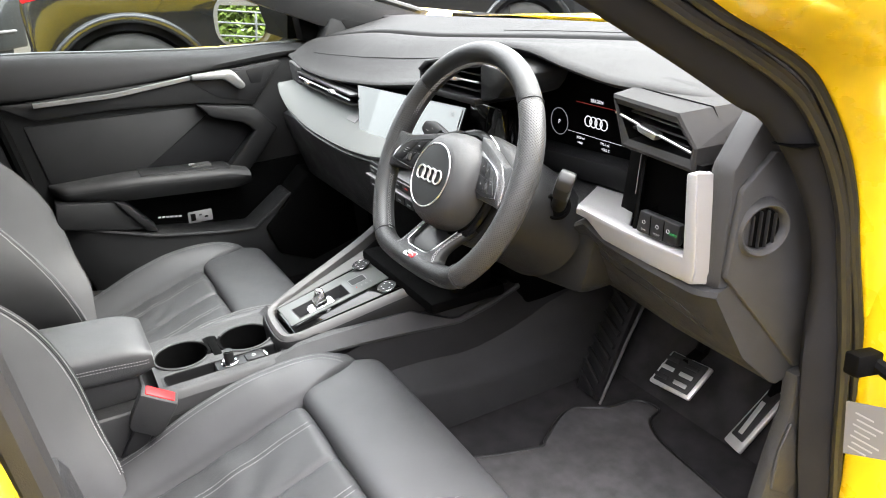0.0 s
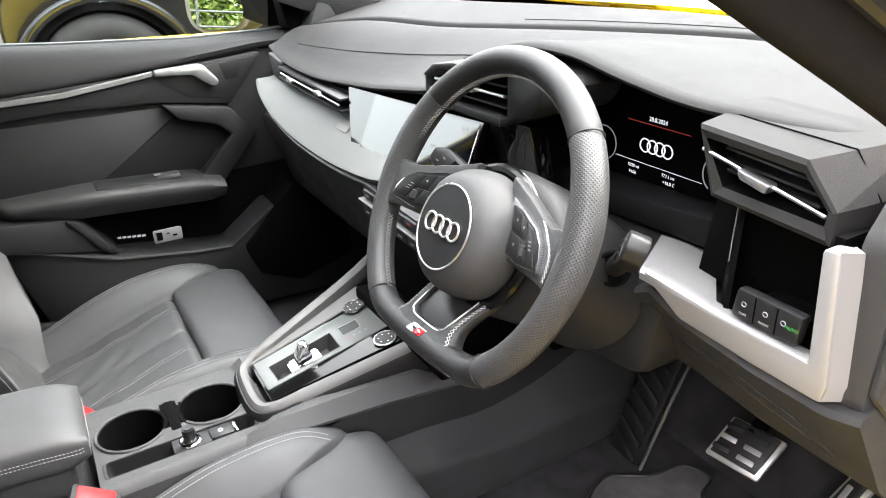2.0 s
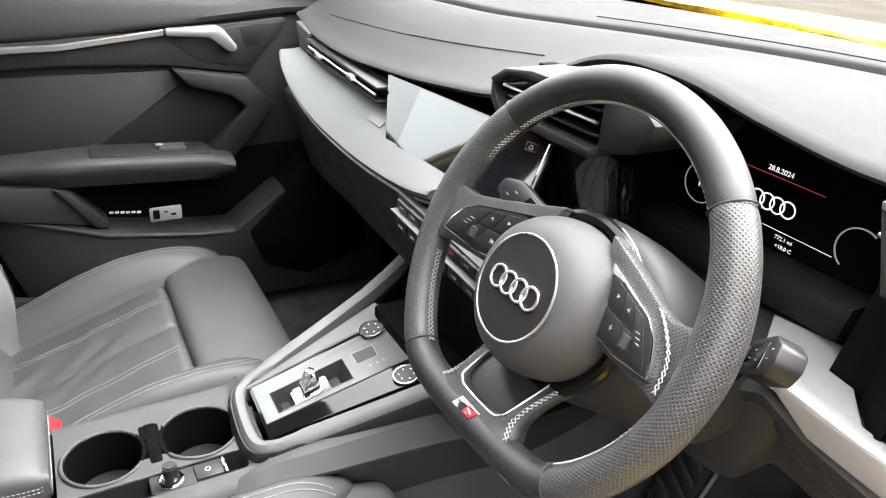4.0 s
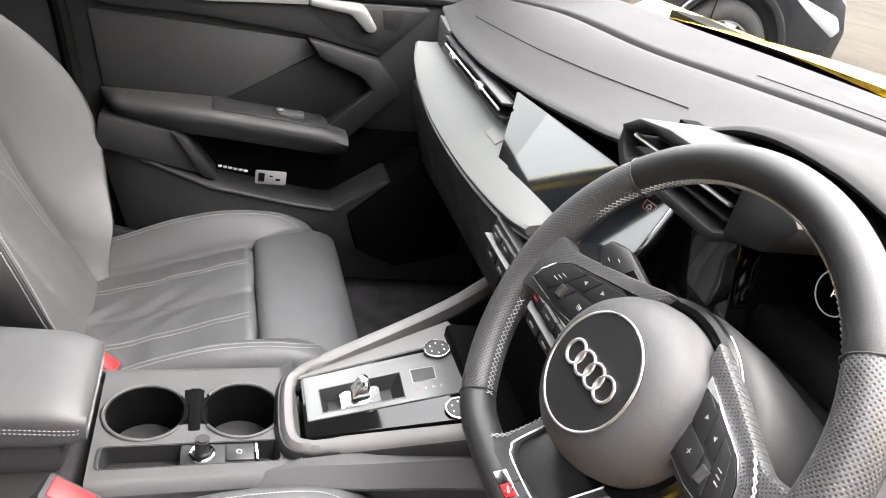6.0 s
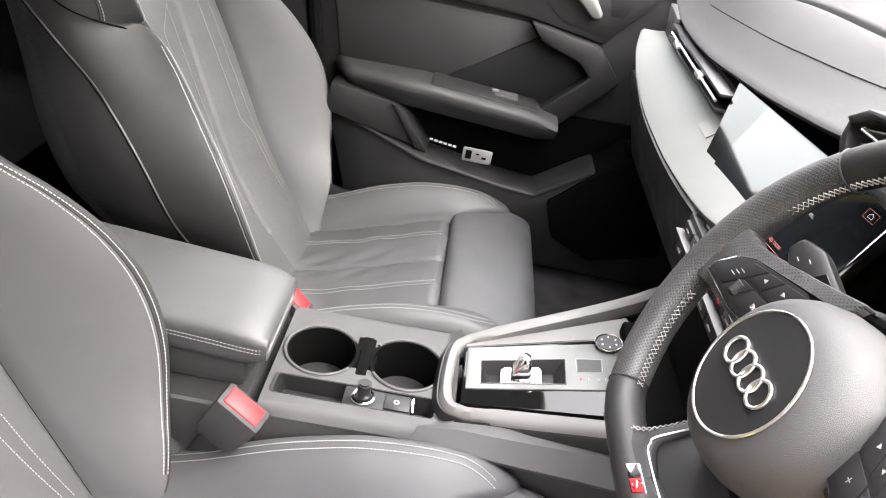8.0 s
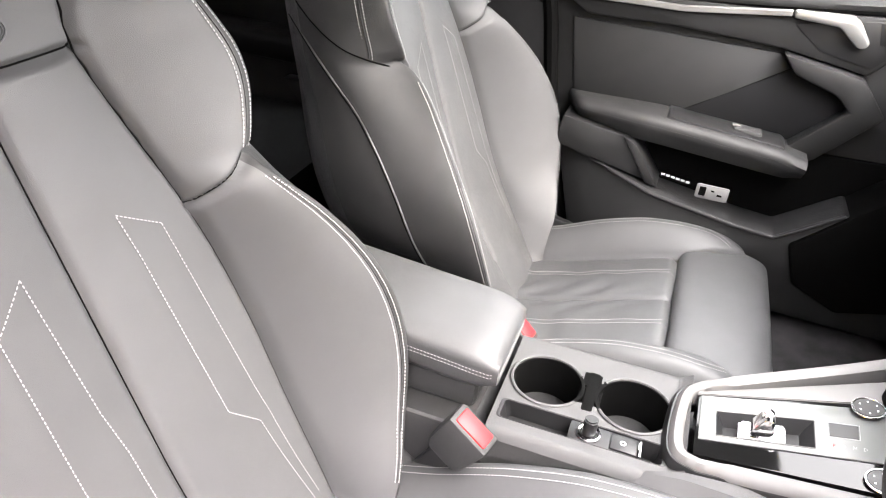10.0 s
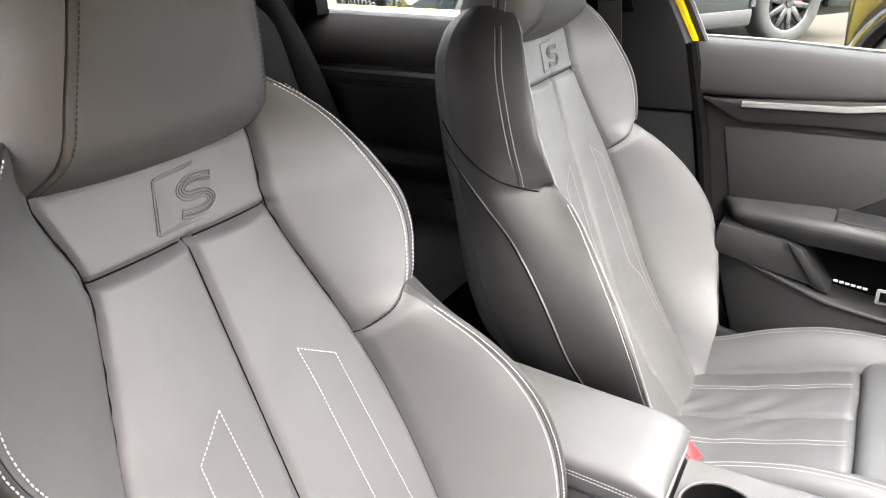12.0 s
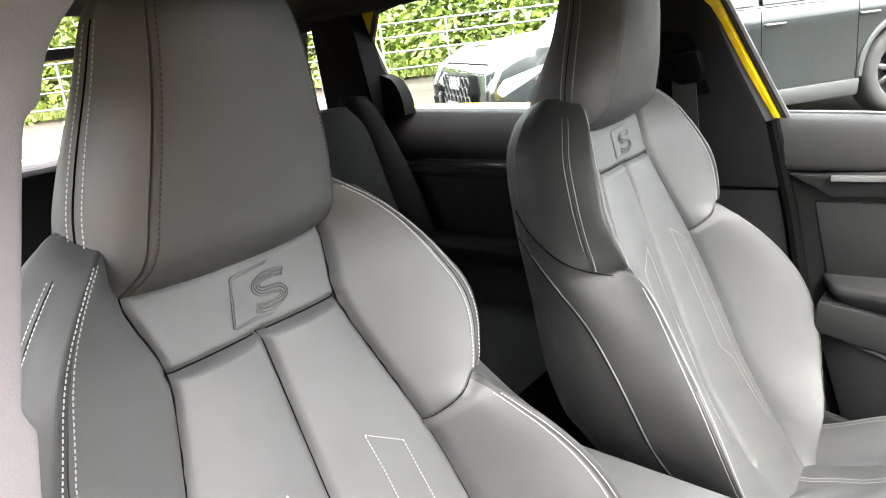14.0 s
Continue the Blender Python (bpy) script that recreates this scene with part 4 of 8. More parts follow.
        part("stalk_face", prism([(-0.028, -0.009), (-0.018, -0.014), (0.010, -0.013), (0.012, 0.010), (-0.024, 0.008)], "z", 0.012, 0.0136, 0.0006, m=mm), PIANO, head)
        for i, (x, y) in enumerate(((-0.018, -0.004), (-0.010, 0.003), (-0.002, -0.006), (0.006, 0.002), (0.020, -0.004), (0.024, 0.004))):
            part("stalk_symbol", box((x - 0.0014, y - 0.0004, 0.0132), (x + 0.0014, y + 0.0004, 0.0139), m=mm), PRINT, head, smooth=0)
    part("stalk_boot", merge(ring((0.4490, 0.138, 0.784), (0.8, -0.55, 0.3), 0.0165, 0.0022, 28, 8), disc((0.4475, 0.139, 0.783), (0.8, -0.55, 0.3), 0.0155, 0.002, 24)), DARK, col, "black stalk boot")
    return wheel


steering_wheel()


# ---- dashboard ----
GRILLE = material("perforated_grille_skin", (0.030, 0.0295, 0.030), 0.68, bump=0.9, bscale=420, kind="voronoi", vary=0.04, spec=0.1)
FRONT = [(-0.66, 0.150, 0.866), (-0.54, 0.140, 0.851), (-0.35, 0.140, 0.848), (-0.25, 0.150, 0.853), (-0.148, 0.160, 0.861), (-0.067, 0.163, 0.872), (0.023, 0.166, 0.886), (0.08, 0.169, 0.902), (0.13, 0.178, 0.935), (0.18, 0.190, 0.960), (0.28, 0.200, 0.967), (0.38, 0.200, 0.953), (0.46, 0.204, 0.943), (0.52, 0.215, 0.940), (0.60, 0.235, 0.936), (0.68, 0.260, 0.930)]
CREASE = [(-0.66, 0.250, 0.900), (-0.47, 0.305, 0.924), (-0.23, 0.358, 0.930), (-0.12, 0.415, 0.933), (0.0, 0.470, 0.937), (0.3, 0.550, 0.945), (0.55, 0.520, 0.943), (0.68, 0.430, 0.938)]
FAR = [(-0.66, 0.420, 0.935), (-0.60, 0.437, 0.945), (-0.37, 0.503, 0.950), (-0.145, 0.581, 0.952), (0.1, 0.64, 0.953), (0.4, 0.62, 0.953), (0.68, 0.50, 0.950)]


def at_x(x, tab):
    return curve(x, [(a, b) for a, b, c in tab]), curve(x, [(a, c) for a, b, c in tab])


def dashboard():
    dash = thing("dashboard", "black soft-touch dashboard with silver trim, screens and air vents", "dashboard", (0, 0.3, 0.55))
    rings_ = []
    for i in range(136):
        x = -0.66 + 1.34 * i / 135
        yf, zf = at_x(x, FRONT)
        yc, zc = at_x(x, CREASE)
        ye, ze = at_x(x, FAR)
        r = [(yf + 0.05, zf - 0.016), (yf + 0.010, zf - 0.009), (yf + 0.0015, zf - 0.006), (yf, zf - 0.0025), (yf + 0.003, zf + 0.0015), (yf + 0.014, zf + 0.004)]
        for t in (0.15, 0.3, 0.45, 0.6, 0.75, 0.88):
            y = yf + 0.014 + (yc - yf - 0.026) * t
            r.append((y, zf + 0.004 + (zc - zf - 0.004) * math.sin(t * math.pi / 2) ** 1.1))
        r += [(yc - 0.010, zc - 0.002), (yc - 0.003, zc - 0.004), (yc, zc - 0.013), (yc + 0.007, zc - 0.013), (yc + 0.0075, zc + 0.001), (yc + 0.0105, zc + 0.0038), (yc + 0.016, zc + 0.005)]
        for t in (0.35, 0.7, 1.0):
            r.append((yc + 0.016 + (ye - yc - 0.016) * t, zc + 0.005 + (ze - zc - 0.005) * t))
        r += [(ye + 0.005, ze - 0.02), (ye + 0.01, ze - 0.05), (yf + 0.09, zf - 0.032)]
        rings_.append([Vector((x, y, z)) for y, z in r])
    part("dash_pad", loft(rings_), PAD, dash, "grey-lit soft dash top", smooth=50)
    part("pad_gap", tube([Vector((x, at_x(x, CREASE)[0] + 0.0035, at_x(x, CREASE)[1] - 0.0085)) for x in [-0.655 + 0.0133 * i for i in range(101)]], 0.0036, 6), DARK, dash)
    # topstitch seam across the passenger side
    path = []
    for i in range(60):
        x = -0.56 + 0.53 * i / 59
        yf, zf = at_x(x, FRONT)
        yc, zc = at_x(x, CREASE)
        t = lin(x, [(-0.56, 0.26), (-0.25, 0.36), (-0.03, 0.40)])
        y = yf + 0.014 + (yc - yf - 0.026) * t
        path.append(Vector((x, y, zf + 0.004 + (zc - zf - 0.004) * math.sin(t * math.pi / 2) ** 1.1 + 0.0006)))
    part("dash_seam", tube(path, 0.0007, 6), PAD, dash)
    part("dash_stitching", stitch_row(path[30:], lambda i: (0, -0.2, 1), 0.0035, 0.003, 0.0010), PAD, dash, smooth=0)
    rows = []
    for i in range(25):
        x = -0.135 + 0.40 * i / 24
        yc, zc = at_x(x, CREASE)
        ye, ze = at_x(x, FAR)
        rows.append([Vector((x, yc + 0.016 + (ye - yc - 0.016) * t, zc + 0.005 + (ze - zc - 0.005) * t + h)) for t, h in ((0.18, -0.001), (0.18, 0.0014), (0.5, 0.0016), (0.82, 0.0014), (0.82, -0.001))])
    part("speaker_grille", loft(rows), GRILLE, dash, "flush grey speaker grille")
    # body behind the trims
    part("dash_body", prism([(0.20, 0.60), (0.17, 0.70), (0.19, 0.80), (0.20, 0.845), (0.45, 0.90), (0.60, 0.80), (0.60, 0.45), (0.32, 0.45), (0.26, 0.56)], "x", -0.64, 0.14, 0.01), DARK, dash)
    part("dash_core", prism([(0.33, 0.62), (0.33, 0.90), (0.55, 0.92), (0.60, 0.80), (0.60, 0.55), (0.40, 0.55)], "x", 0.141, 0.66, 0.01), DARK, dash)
    part("glovebox", prism([(0.11, 0.70), (0.10, 0.735), (0.19, 0.745), (0.30, 0.70), (0.34, 0.52), (0.28, 0.50), (0.16, 0.56)], "x", -0.62, -0.07, 0.012), TRIM, dash, "black plastic glovebox lid")
    # silver wing under the vents
    low = [(-0.60, 0.095, 0.805), (-0.56, 0.087, 0.786), (-0.43, 0.083, 0.750), (-0.25, 0.084, 0.738), (-0.12, 0.088, 0.741), (-0.02, 0.092, 0.752), (0.05, 0.098, 0.768)]
    rows = []
    for i in range(60):
        x = -0.60 + 0.62 * i / 59
        y0, z0 = at_x(x, low)
        y1, z1 = 0.150, lin(x, [(-0.60, 0.815), (-0.40, 0.803), (-0.20, 0.800), (0.02, 0.775)])
        r = [(y0 + 0.012, z0 - 0.012), (y0 + 0.002, z0 - 0.005), (y0, z0), (y0 + 0.004, z0 + 0.005), (y0 + (y1 - y0) * 0.5, z0 + (z1 - z0) * 0.56), (y1, z1), (y1 + 0.03, z1 - 0.01), (y1 + 0.02, z0 - 0.02)]
        rows.append([Vector((x, y, z)) for y, z in r])
    part("silver_trim", loft(rows), SILVER, dash, "satin brushed-aluminium trim wing", smooth=40)
    lows = []
    for i in range(60):
        x = -0.61 + 0.66 * i / 59
        y0, z0 = at_x(x, low)
        lows.append([Vector((x, y, z)) for y, z in ((y0 + 0.010, z0 - 0.006), (y0 + 0.004, z0 - 0.012), (y0 + 0.03, z0 - 0.035), (y0 + 0.06, z0 - 0.03))])
    part("trim_lip", loft(lows), PLASTIC_SMOOTH, dash)
    rows = []
    for i in range(7):
        x = -0.238 + 0.045 * i / 6
        y0, z0 = at_x(x, low)
        z1 = lin(x, [(-0.60, 0.815), (-0.40, 0.803), (-0.20, 0.800), (0.02, 0.775)])
        lo_, hi_ = Vector((x, y0 + (0.150 - y0) * 0.5, z0 + (z1 - z0) * 0.56)), Vector((x, 0.150, z1))
        u = Vector((0, -0.62, 0.78))
        rows.append([lo_.lerp(hi_, 0.22) - u * 0.001, lo_.lerp(hi_, 0.22) + u * 0.0016, lo_.lerp(hi_, 0.52) + u * 0.0016, lo_.lerp(hi_, 0.52) - u * 0.001])
    part("trim_plate", loft(rows), SATIN, dash, "small polished plate")
    # wide vent on the passenger side
    part("vent_slot", prism([(-0.545, 0.808), (-0.20, 0.800), (-0.20, 0.838), (-0.545, 0.846)], "y", 0.150, 0.20, 0.003), DARK, dash)
    for dz in (0.010, 0.030):
        part("vent_slat", prism([(-0.54, 0.806 + dz), (-0.216, 0.798 + dz), (-0.216, 0.803 + dz), (-0.54, 0.811 + dz)], "y", 0.128, 0.175, 0.0015), PLASTIC_SMOOTH, dash)
    part("vent_bar", tube([(-0.520, 0.127, 0.830), (-0.218, 0.127, 0.822)], 0.0019, 10), EMBLEM, dash, "chrome vent bar")
    for x in (-0.46, -0.31):
        part("vent_slider", prism([(x - 0.012, 0.823), (x + 0.012, 0.822), (x + 0.010, 0.830), (x - 0.010, 0.831)], "y", 0.120, 0.13, 0.002), EMBLEM, dash, "chrome vent slider")
    part("vent_end", prism([(-0.60, 0.812), (-0.545, 0.806), (-0.545, 0.848), (-0.62, 0.858)], "y", 0.135, 0.17, 0.003), PLASTIC, dash)
    # touchscreen leaning to the driver, in a gloss-black surround
    def quad(name, pts, depth, mat, label=""):
        v = [Vector(p) for p in pts]
        nrm = (v[1] - v[0]).cross(v[3] - v[0]).normalized()
        bm = loft([[p + nrm * depth for p in v], v])
        bmesh.ops.recalc_face_normals(bm, faces=bm.faces)
        bmesh.ops.bevel(bm, geom=bm.edges[:], offset=0.0012, segments=2, affect="EDGES")
        return part(name, bm, mat, dash, label)
    quad("screen_surround", [(-0.223, 0.149, 0.850), (-0.143, 0.110, 0.744), (0.142, 0.144, 0.750), (0.135, 0.191, 0.856)], -0.012, PIANO, "gloss-black screen surround")
    def scr(u, v, lift):
        a, b, c, d = Vector((-0.223, 0.149, 0.850)), Vector((-0.143, 0.110, 0.744)), Vector((0.142, 0.144, 0.750)), Vector((0.135, 0.191, 0.856))
        p = (a.lerp(d, u)).lerp(b.lerp(c, u), v)
        nrm = (b - a).cross(d - a).normalized()
        if nrm.y > 0:
            nrm = -nrm
        return p + nrm * lift
    quad("touchscreen", [scr(0.25, 0.01, 0.0015), scr(0.05, 0.975, 0.0015), scr(0.985, 0.97, 0.0015), scr(0.985, 0.03, 0.0015)], -0.002, SCREEN, "dark touchscreen")
    lit = glowing("screen_lines", (0.55, 0.57, 0.60), 0.05)
    warm = glowing("screen_red_lines", (0.8, 0.25, 0.2), 0.05)
    part("screen_edge_line", tube([scr(0.992, 0.03, 0.003), scr(0.992, 0.97, 0.003)], 0.0006, 4), CHROME, dash)
    for u, v, w, hh in ((0.896, 0.086, 0.048, 0.078),):
        fr = [scr(u, v, 0.0024), scr(u + w, v, 0.0024), scr(u + w, v + hh, 0.0024), scr(u, v + hh, 0.0024), scr(u, v, 0.0024)]
        part("screen_icon", tube(fr, 0.00016, 4), warm, dash)
        part("screen_icon", tube([scr(u + 0.015, v + 0.038, 0.0024), scr(u + 0.024, v + 0.018, 0.0024), scr(u + 0.033, v + 0.038, 0.0024), scr(u + 0.033, v + 0.058, 0.0024), scr(u + 0.015, v + 0.058, 0.0024), scr(u + 0.015, v + 0.038, 0.0024)], 0.0003, 4), lit, dash)
    ex, ey = (scr(1, 0.5, 0) - scr(0, 0.5, 0)).normalized(), (scr(0.5, 0, 0) - scr(0.5, 1, 0)).normalized()
    sm = Matrix((ex, ey, ex.cross(ey))).transposed().to_4x4()

    def on_screen(u, v):
        m = sm.copy()
        m.translation = scr(u, v, 0.0024)
        return m
    text("screen_text", "Set up now", 0.0080, on_screen(0.68, 0.795), warm, dash, 0.0001)
    text("screen_text", "own.", 0.0080, on_screen(0.738, 0.422), lit, dash, 0.0001)
    fr = [scr(0.60, 0.72, 0.0024), scr(0.60, 0.86, 0.0024), scr(0.76, 0.85, 0.0024)]
    part("screen_icon", tube(fr, 0.00025, 4), warm, dash)
    # centre vent beside the screen, its housing proud of the pad
    part("centre_vent_housing", merge(prism([(0.098, 0.924), (0.126, 0.941), (0.173, 0.949), (0.266, 0.952), (0.266, 0.944), (0.14, 0.937), (0.110, 0.921)], "y", 0.120, 0.20, 0.003), prism([(0.100, 0.922), (0.104, 0.908), (0.115, 0.897), (0.266, 0.899), (0.266, 0.889), (0.11, 0.886), (0.094, 0.902), (0.094, 0.922)], "y", 0.126, 0.20, 0.003)), TRIM, dash, "angular black vent housing")
    part("centre_vent_back", box((0.104, 0.18, 0.890), (0.264, 0.20, 0.938)), DARK, dash)
    for z in (0.905, 0.917, 0.929):
        part("vent_slat", prism([(0.110, z), (0.262, z + 0.002), (0.262, z + 0.005), (0.110, z + 0.003)], "y", 0.136, 0.178, 0.001), TRIM, dash)
    part("vent_bar", tube([(0.110, 0.133, 0.919), (0.262, 0.135, 0.922)], 0.0019, 10), EMBLEM, dash, "chrome vent bar")
    part("vent_slider", prism([(0.172, 0.916), (0.206, 0.917), (0.203, 0.925), (0.176, 0.925)], "y", 0.126, 0.142, 0.003), EMBLEM, dash, "chrome vent slider")
    flank = [(0.262, 0.950), (0.318, 0.946), (0.330, 0.938), (0.323, 0.922), (0.308, 0.906), (0.280, 0.897), (0.262, 0.894)]
    part("vent_flank", prism(flank, "y", 0.138, 0.25, 0.004), TRIM, dash, "smooth black end of the vent housing")
    # gloss panel between the screen and the instruments
    part("gloss_panel", prism([(0.115, 0.726), (0.26, 0.75), (0.225, 0.868), (0.135, 0.868)], "y", 0.200, 0.225, 0.002), PIANO, dash, "gloss-black panel")
    # climate keys and tray below the screen
    part("climate_panel", prism([(-0.045, 0.705), (0.20, 0.700), (0.21, 0.735), (-0.045, 0.742)], "y", 0.086, 0.16, 0.003), PLASTIC_SMOOTH, dash, "climate key strip")
    for i in range(7):
        part("climate_key", prism([(-0.038 + 0.034 * i, 0.7225), (-0.006 + 0.034 * i, 0.7225), (-0.006 + 0.034 * i, 0.7335), (-0.038 + 0.034 * i, 0.7345)], "y", 0.082, 0.09, 0.0012), TRIM, dash)
        part("climate_print", box((-0.028 + 0.034 * i, 0.0815, 0.7265), (-0.018 + 0.034 * i, 0.0821, 0.7285)), RED if i == 4 else PRINT, dash, smooth=0)
    part("climate_chrome", prism([(-0.045, 0.7165), (0.205, 0.712), (0.205, 0.7145), (-0.045, 0.719)], "y", 0.076, 0.10, 0.001), SATIN, dash, "satin rail under the keys")
    for i in range(6):
        part("function_key", box((-0.035 + 0.036 * i, 0.080, 0.696), (-0.003 + 0.036 * i, 0.09, 0.711), 0.0015), TRIM, dash)
        part("function_print", box((-0.025 + 0.036 * i, 0.0792, 0.701), (-0.014 + 0.036 * i, 0.0802, 0.7035)), PRINT, dash, smooth=0)
    part("tray", merge(box((-0.07, 0.12, 0.55), (0.20, 0.20, 0.69), 0.01), box((-0.08, 0.07, 0.53), (0.21, 0.22, 0.552), 0.006)), DARK, dash)
    # instruments
    part("cluster_bowl", prism([(0.19, 0.80), (0.47, 0.80), (0.475, 0.925), (0.40, 0.945), (0.22, 0.945), (0.19, 0.92)], "y", 0.294, 0.33, 0.004), DARK, dash)
    part("cluster_screen", prism([(0.205, 0.806), (0.462, 0.816), (0.462, 0.918), (0.205, 0.925)], "y", 0.288, 0.2935, 0.002), DARK, dash, "instrument screen")
    part("cluster_ledge", prism([(0.19, 0.770), (0.47, 0.784), (0.476, 0.822), (0.462, 0.818), (0.21, 0.806), (0.18, 0.81)], "y", 0.245, 0.30, 0.006), REAR, dash)
    part("cluster_base", prism([(0.17, 0.735), (0.46, 0.735), (0.46, 0.768), (0.17, 0.768)], "y", 0.19, 0.30, 0.01), PIANO, dash)
    part("cluster_cheek", prism([(0.150, 0.770), (0.235, 0.770), (0.215, 0.885), (0.160, 0.88)], "y", 0.215, 0.30, 0.006), DARK, dash)
    soft_white = glowing("instrument_white", (0.85, 0.86, 0.9), 0.075)
    red_line = glowing("instrument_red", (0.75, 0.08, 0.07), 0.025)
    face = pose(0, 0.2872, 0, 90, 0, 0)

    def on_cluster(x, z):
        return Matrix.Translation((x, 0.2872, z)) @ pose(0, 0, 0, 90, 0, 0)
    for i in range(4):
        part("instrument_ring", ring((0.332 + 0.0115 * i, 0.2872, 0.856), (0, 1, 0), 0.0078, 0.0009, 32, 6), soft_white, dash)
    text("instrument_date", "28.8.2024", 0.0072, on_cluster(0.349, 0.888), soft_white, dash)
    text("instrument_text", "5520 mi", 0.0056, on_cluster(0.316, 0.827), soft_white, dash)
    text("instrument_text", "14:06", 0.0056, on_cluster(0.315, 0.819), soft_white, dash)
    text("instrument_text", "772.1 mi", 0.0056, on_cluster(0.371, 0.8275), soft_white, dash)
    text("instrument_text", "+18.0 C", 0.0056, on_cluster(0.373, 0.8195), soft_white, dash)
    text("instrument_gear", "P", 0.010, on_cluster(0.263, 0.843), soft_white, dash)
    part("instrument_line", box((0.302, 0.2868, 0.8815), (0.398, 0.2872, 0.8822)), red_line, dash, smooth=0)
    part("instrument_line", box((0.285, 0.2868, 0.8335), (0.420, 0.2872, 0.834)), soft_white, dash, smooth=0)
    gz = glowing("instrument_grey", (0.35, 0.36, 0.38), 0.04)
    part("instrument_dial", ring((0.263, 0.2872, 0.844), (0, 1, 0), 0.021, 0.0007, 40, 6), gz, dash)
    part("instrument_dial", tube([Vector((0.440 + 0.021 * math.cos(radians(a)), 0.2872, 0.848 + 0.021 * math.sin(radians(a)))) for a in range(60, 240, 8)], 0.0008, 6), gz, dash)
    # driver's outer vent
    outer_b = [(0.496, 0.270, 0.946), (0.640, 0.270, 0.941), (0.660, 0.270, 0.905), (0.650, 0.270, 0.862), (0.520, 0.270, 0.868)]
    outer_f = [(0.501, 0.178, 0.936), (0.606, 0.178, 0.930), (0.636, 0.178, 0.896), (0.635, 0.178, 0.868), (0.521, 0.178, 0.875)]
    mouth = [(0.507, 0.179, 0.925), (0.604, 0.179, 0.918), (0.628, 0.179, 0.894), (0.627, 0.179, 0.882), (0.531, 0.179, 0.886)]
    deep = [(0.512, 0.225, 0.922), (0.602, 0.225, 0.915), (0.622, 0.225, 0.892), (0.621, 0.225, 0.884), (0.534, 0.225, 0.888)]
    soft_f = [tuple(Vector(p).lerp(Vector(q), 0.35) + Vector((0, -0.0025, 0))) for p, q in zip(outer_f, mouth)]
    part("outer_vent_housing", loft([[Vector(p) for p in k] for k in (outer_b, outer_f, soft_f, mouth)], caps=False), PAD, dash, "angular black outer vent housing", smooth=0)
    part("housing_seam", tube([(0.4985, 0.215, 0.9402), (0.6200, 0.215, 0.9349), (0.6462, 0.215, 0.8996)], 0.0007, 6), DARK, dash, "fine seam over the vent housing")
    # the throat's shade comes from its near-black colour
    part("outer_vent_tunnel", loft([[Vector(p) for p in k] for k in (mouth, deep)], caps=False), DARK, dash, "vent throat with its shade painted near black", smooth=0)
    part("vent_filler", prism([(0.630, 0.860), (0.690, 0.850), (0.690, 0.938), (0.636, 0.940)], "y", 0.268, 0.40, 0.004), PLASTIC, dash)
    part("outer_vent_back", box((0.51, 0.222, 0.884), (0.622, 0.226, 0.924)), DARK, dash)
    for z in (0.892, 0.901, 0.911):
        part("vent_slat", prism([(0.520, z + 0.004), (0.614, z - 0.003), (0.614, z), (0.520, z + 0.007)], "y", 0.190, 0.224, 0.001), PLASTIC_SMOOTH, dash)
    part("vent_bar", tube([(0.505, 0.180, 0.914), (0.626, 0.180, 0.889)], 0.0017, 10), EMBLEM, dash, "chrome vent bar")
    part("vent_slider", prism([(0.546, 0.908), (0.580, 0.902), (0.577, 0.893), (0.550, 0.899)], "y", 0.172, 0.186, 0.003), EMBLEM, dash, "chrome vent slider")
    # silver bracket round the light switch
    outer = [(0.464, 0.785), (0.552, 0.779), (0.648, 0.778), (0.6414, 0.874), (0.656, 0.876), (0.667, 0.765), (0.664, 0.748), (0.600, 0.749), (0.518, 0.754), (0.482, 0.774)]
    part("silver_bracket", prism(outer, "y", 0.158, 0.178, 0.003), BRACKET, dash, "satin aluminium bracket")
    facet = [[(0.655, 0.1595, 0.876), (0.6655, 0.1725, 0.876), (0.655, 0.178, 0.876)], [(0.6655, 0.1595, 0.766), (0.677, 0.1725, 0.766), (0.666, 0.178, 0.766)], [(0.663, 0.1595, 0.749), (0.673, 0.1725, 0.750), (0.660, 0.178, 0.752)]]
    part("bracket_flank", loft([[Vector(p) for p in q] for q in facet]), BRACKET, dash, "satin aluminium bracket flank", smooth=30)
    shelf = [[(0.464, 0.159, 0.774), (0.552, 0.162, 0.768), (0.552, 0.162, 0.774), (0.464, 0.159, 0.781)], [(0.462, 0.164, 0.774), (0.551, 0.168, 0.768), (0.551, 0.168, 0.778), (0.462, 0.164, 0.785)], [(0.417, 0.236, 0.776), (0.468, 0.264, 0.768), (0.468, 0.264, 0.776), (0.417, 0.236, 0.785)]]
    part("silver_shelf", loft([[Vector(p) for p in q] for q in shelf]), BRACKET, dash, "satin aluminium ledge beside the column", smooth=30)
    part("recess_cheek", loft([[Vector(p) for p in q] for q in ([(0.556, 0.170, 0.770), (0.560, 0.172, 0.770), (0.478, 0.270, 0.770), (0.474, 0.268, 0.770)], [(0.540, 0.196, 0.868), (0.544, 0.198, 0.868), (0.486, 0.270, 0.868), (0.482, 0.268, 0.868)])]), DARK, dash, smooth=0)
    part("recess_edge", tube([(0.5385, 0.194, 0.866), (0.5465, 0.181, 0.820)], 0.0006, 6), SATIN, dash, "thin bright edge")
    part("switch_recess", prism([(0.486, 0.770), (0.650, 0.770), (0.650, 0.885), (0.500, 0.870)], "y", 0.215, 0.235, 0.002), DARK, dash)
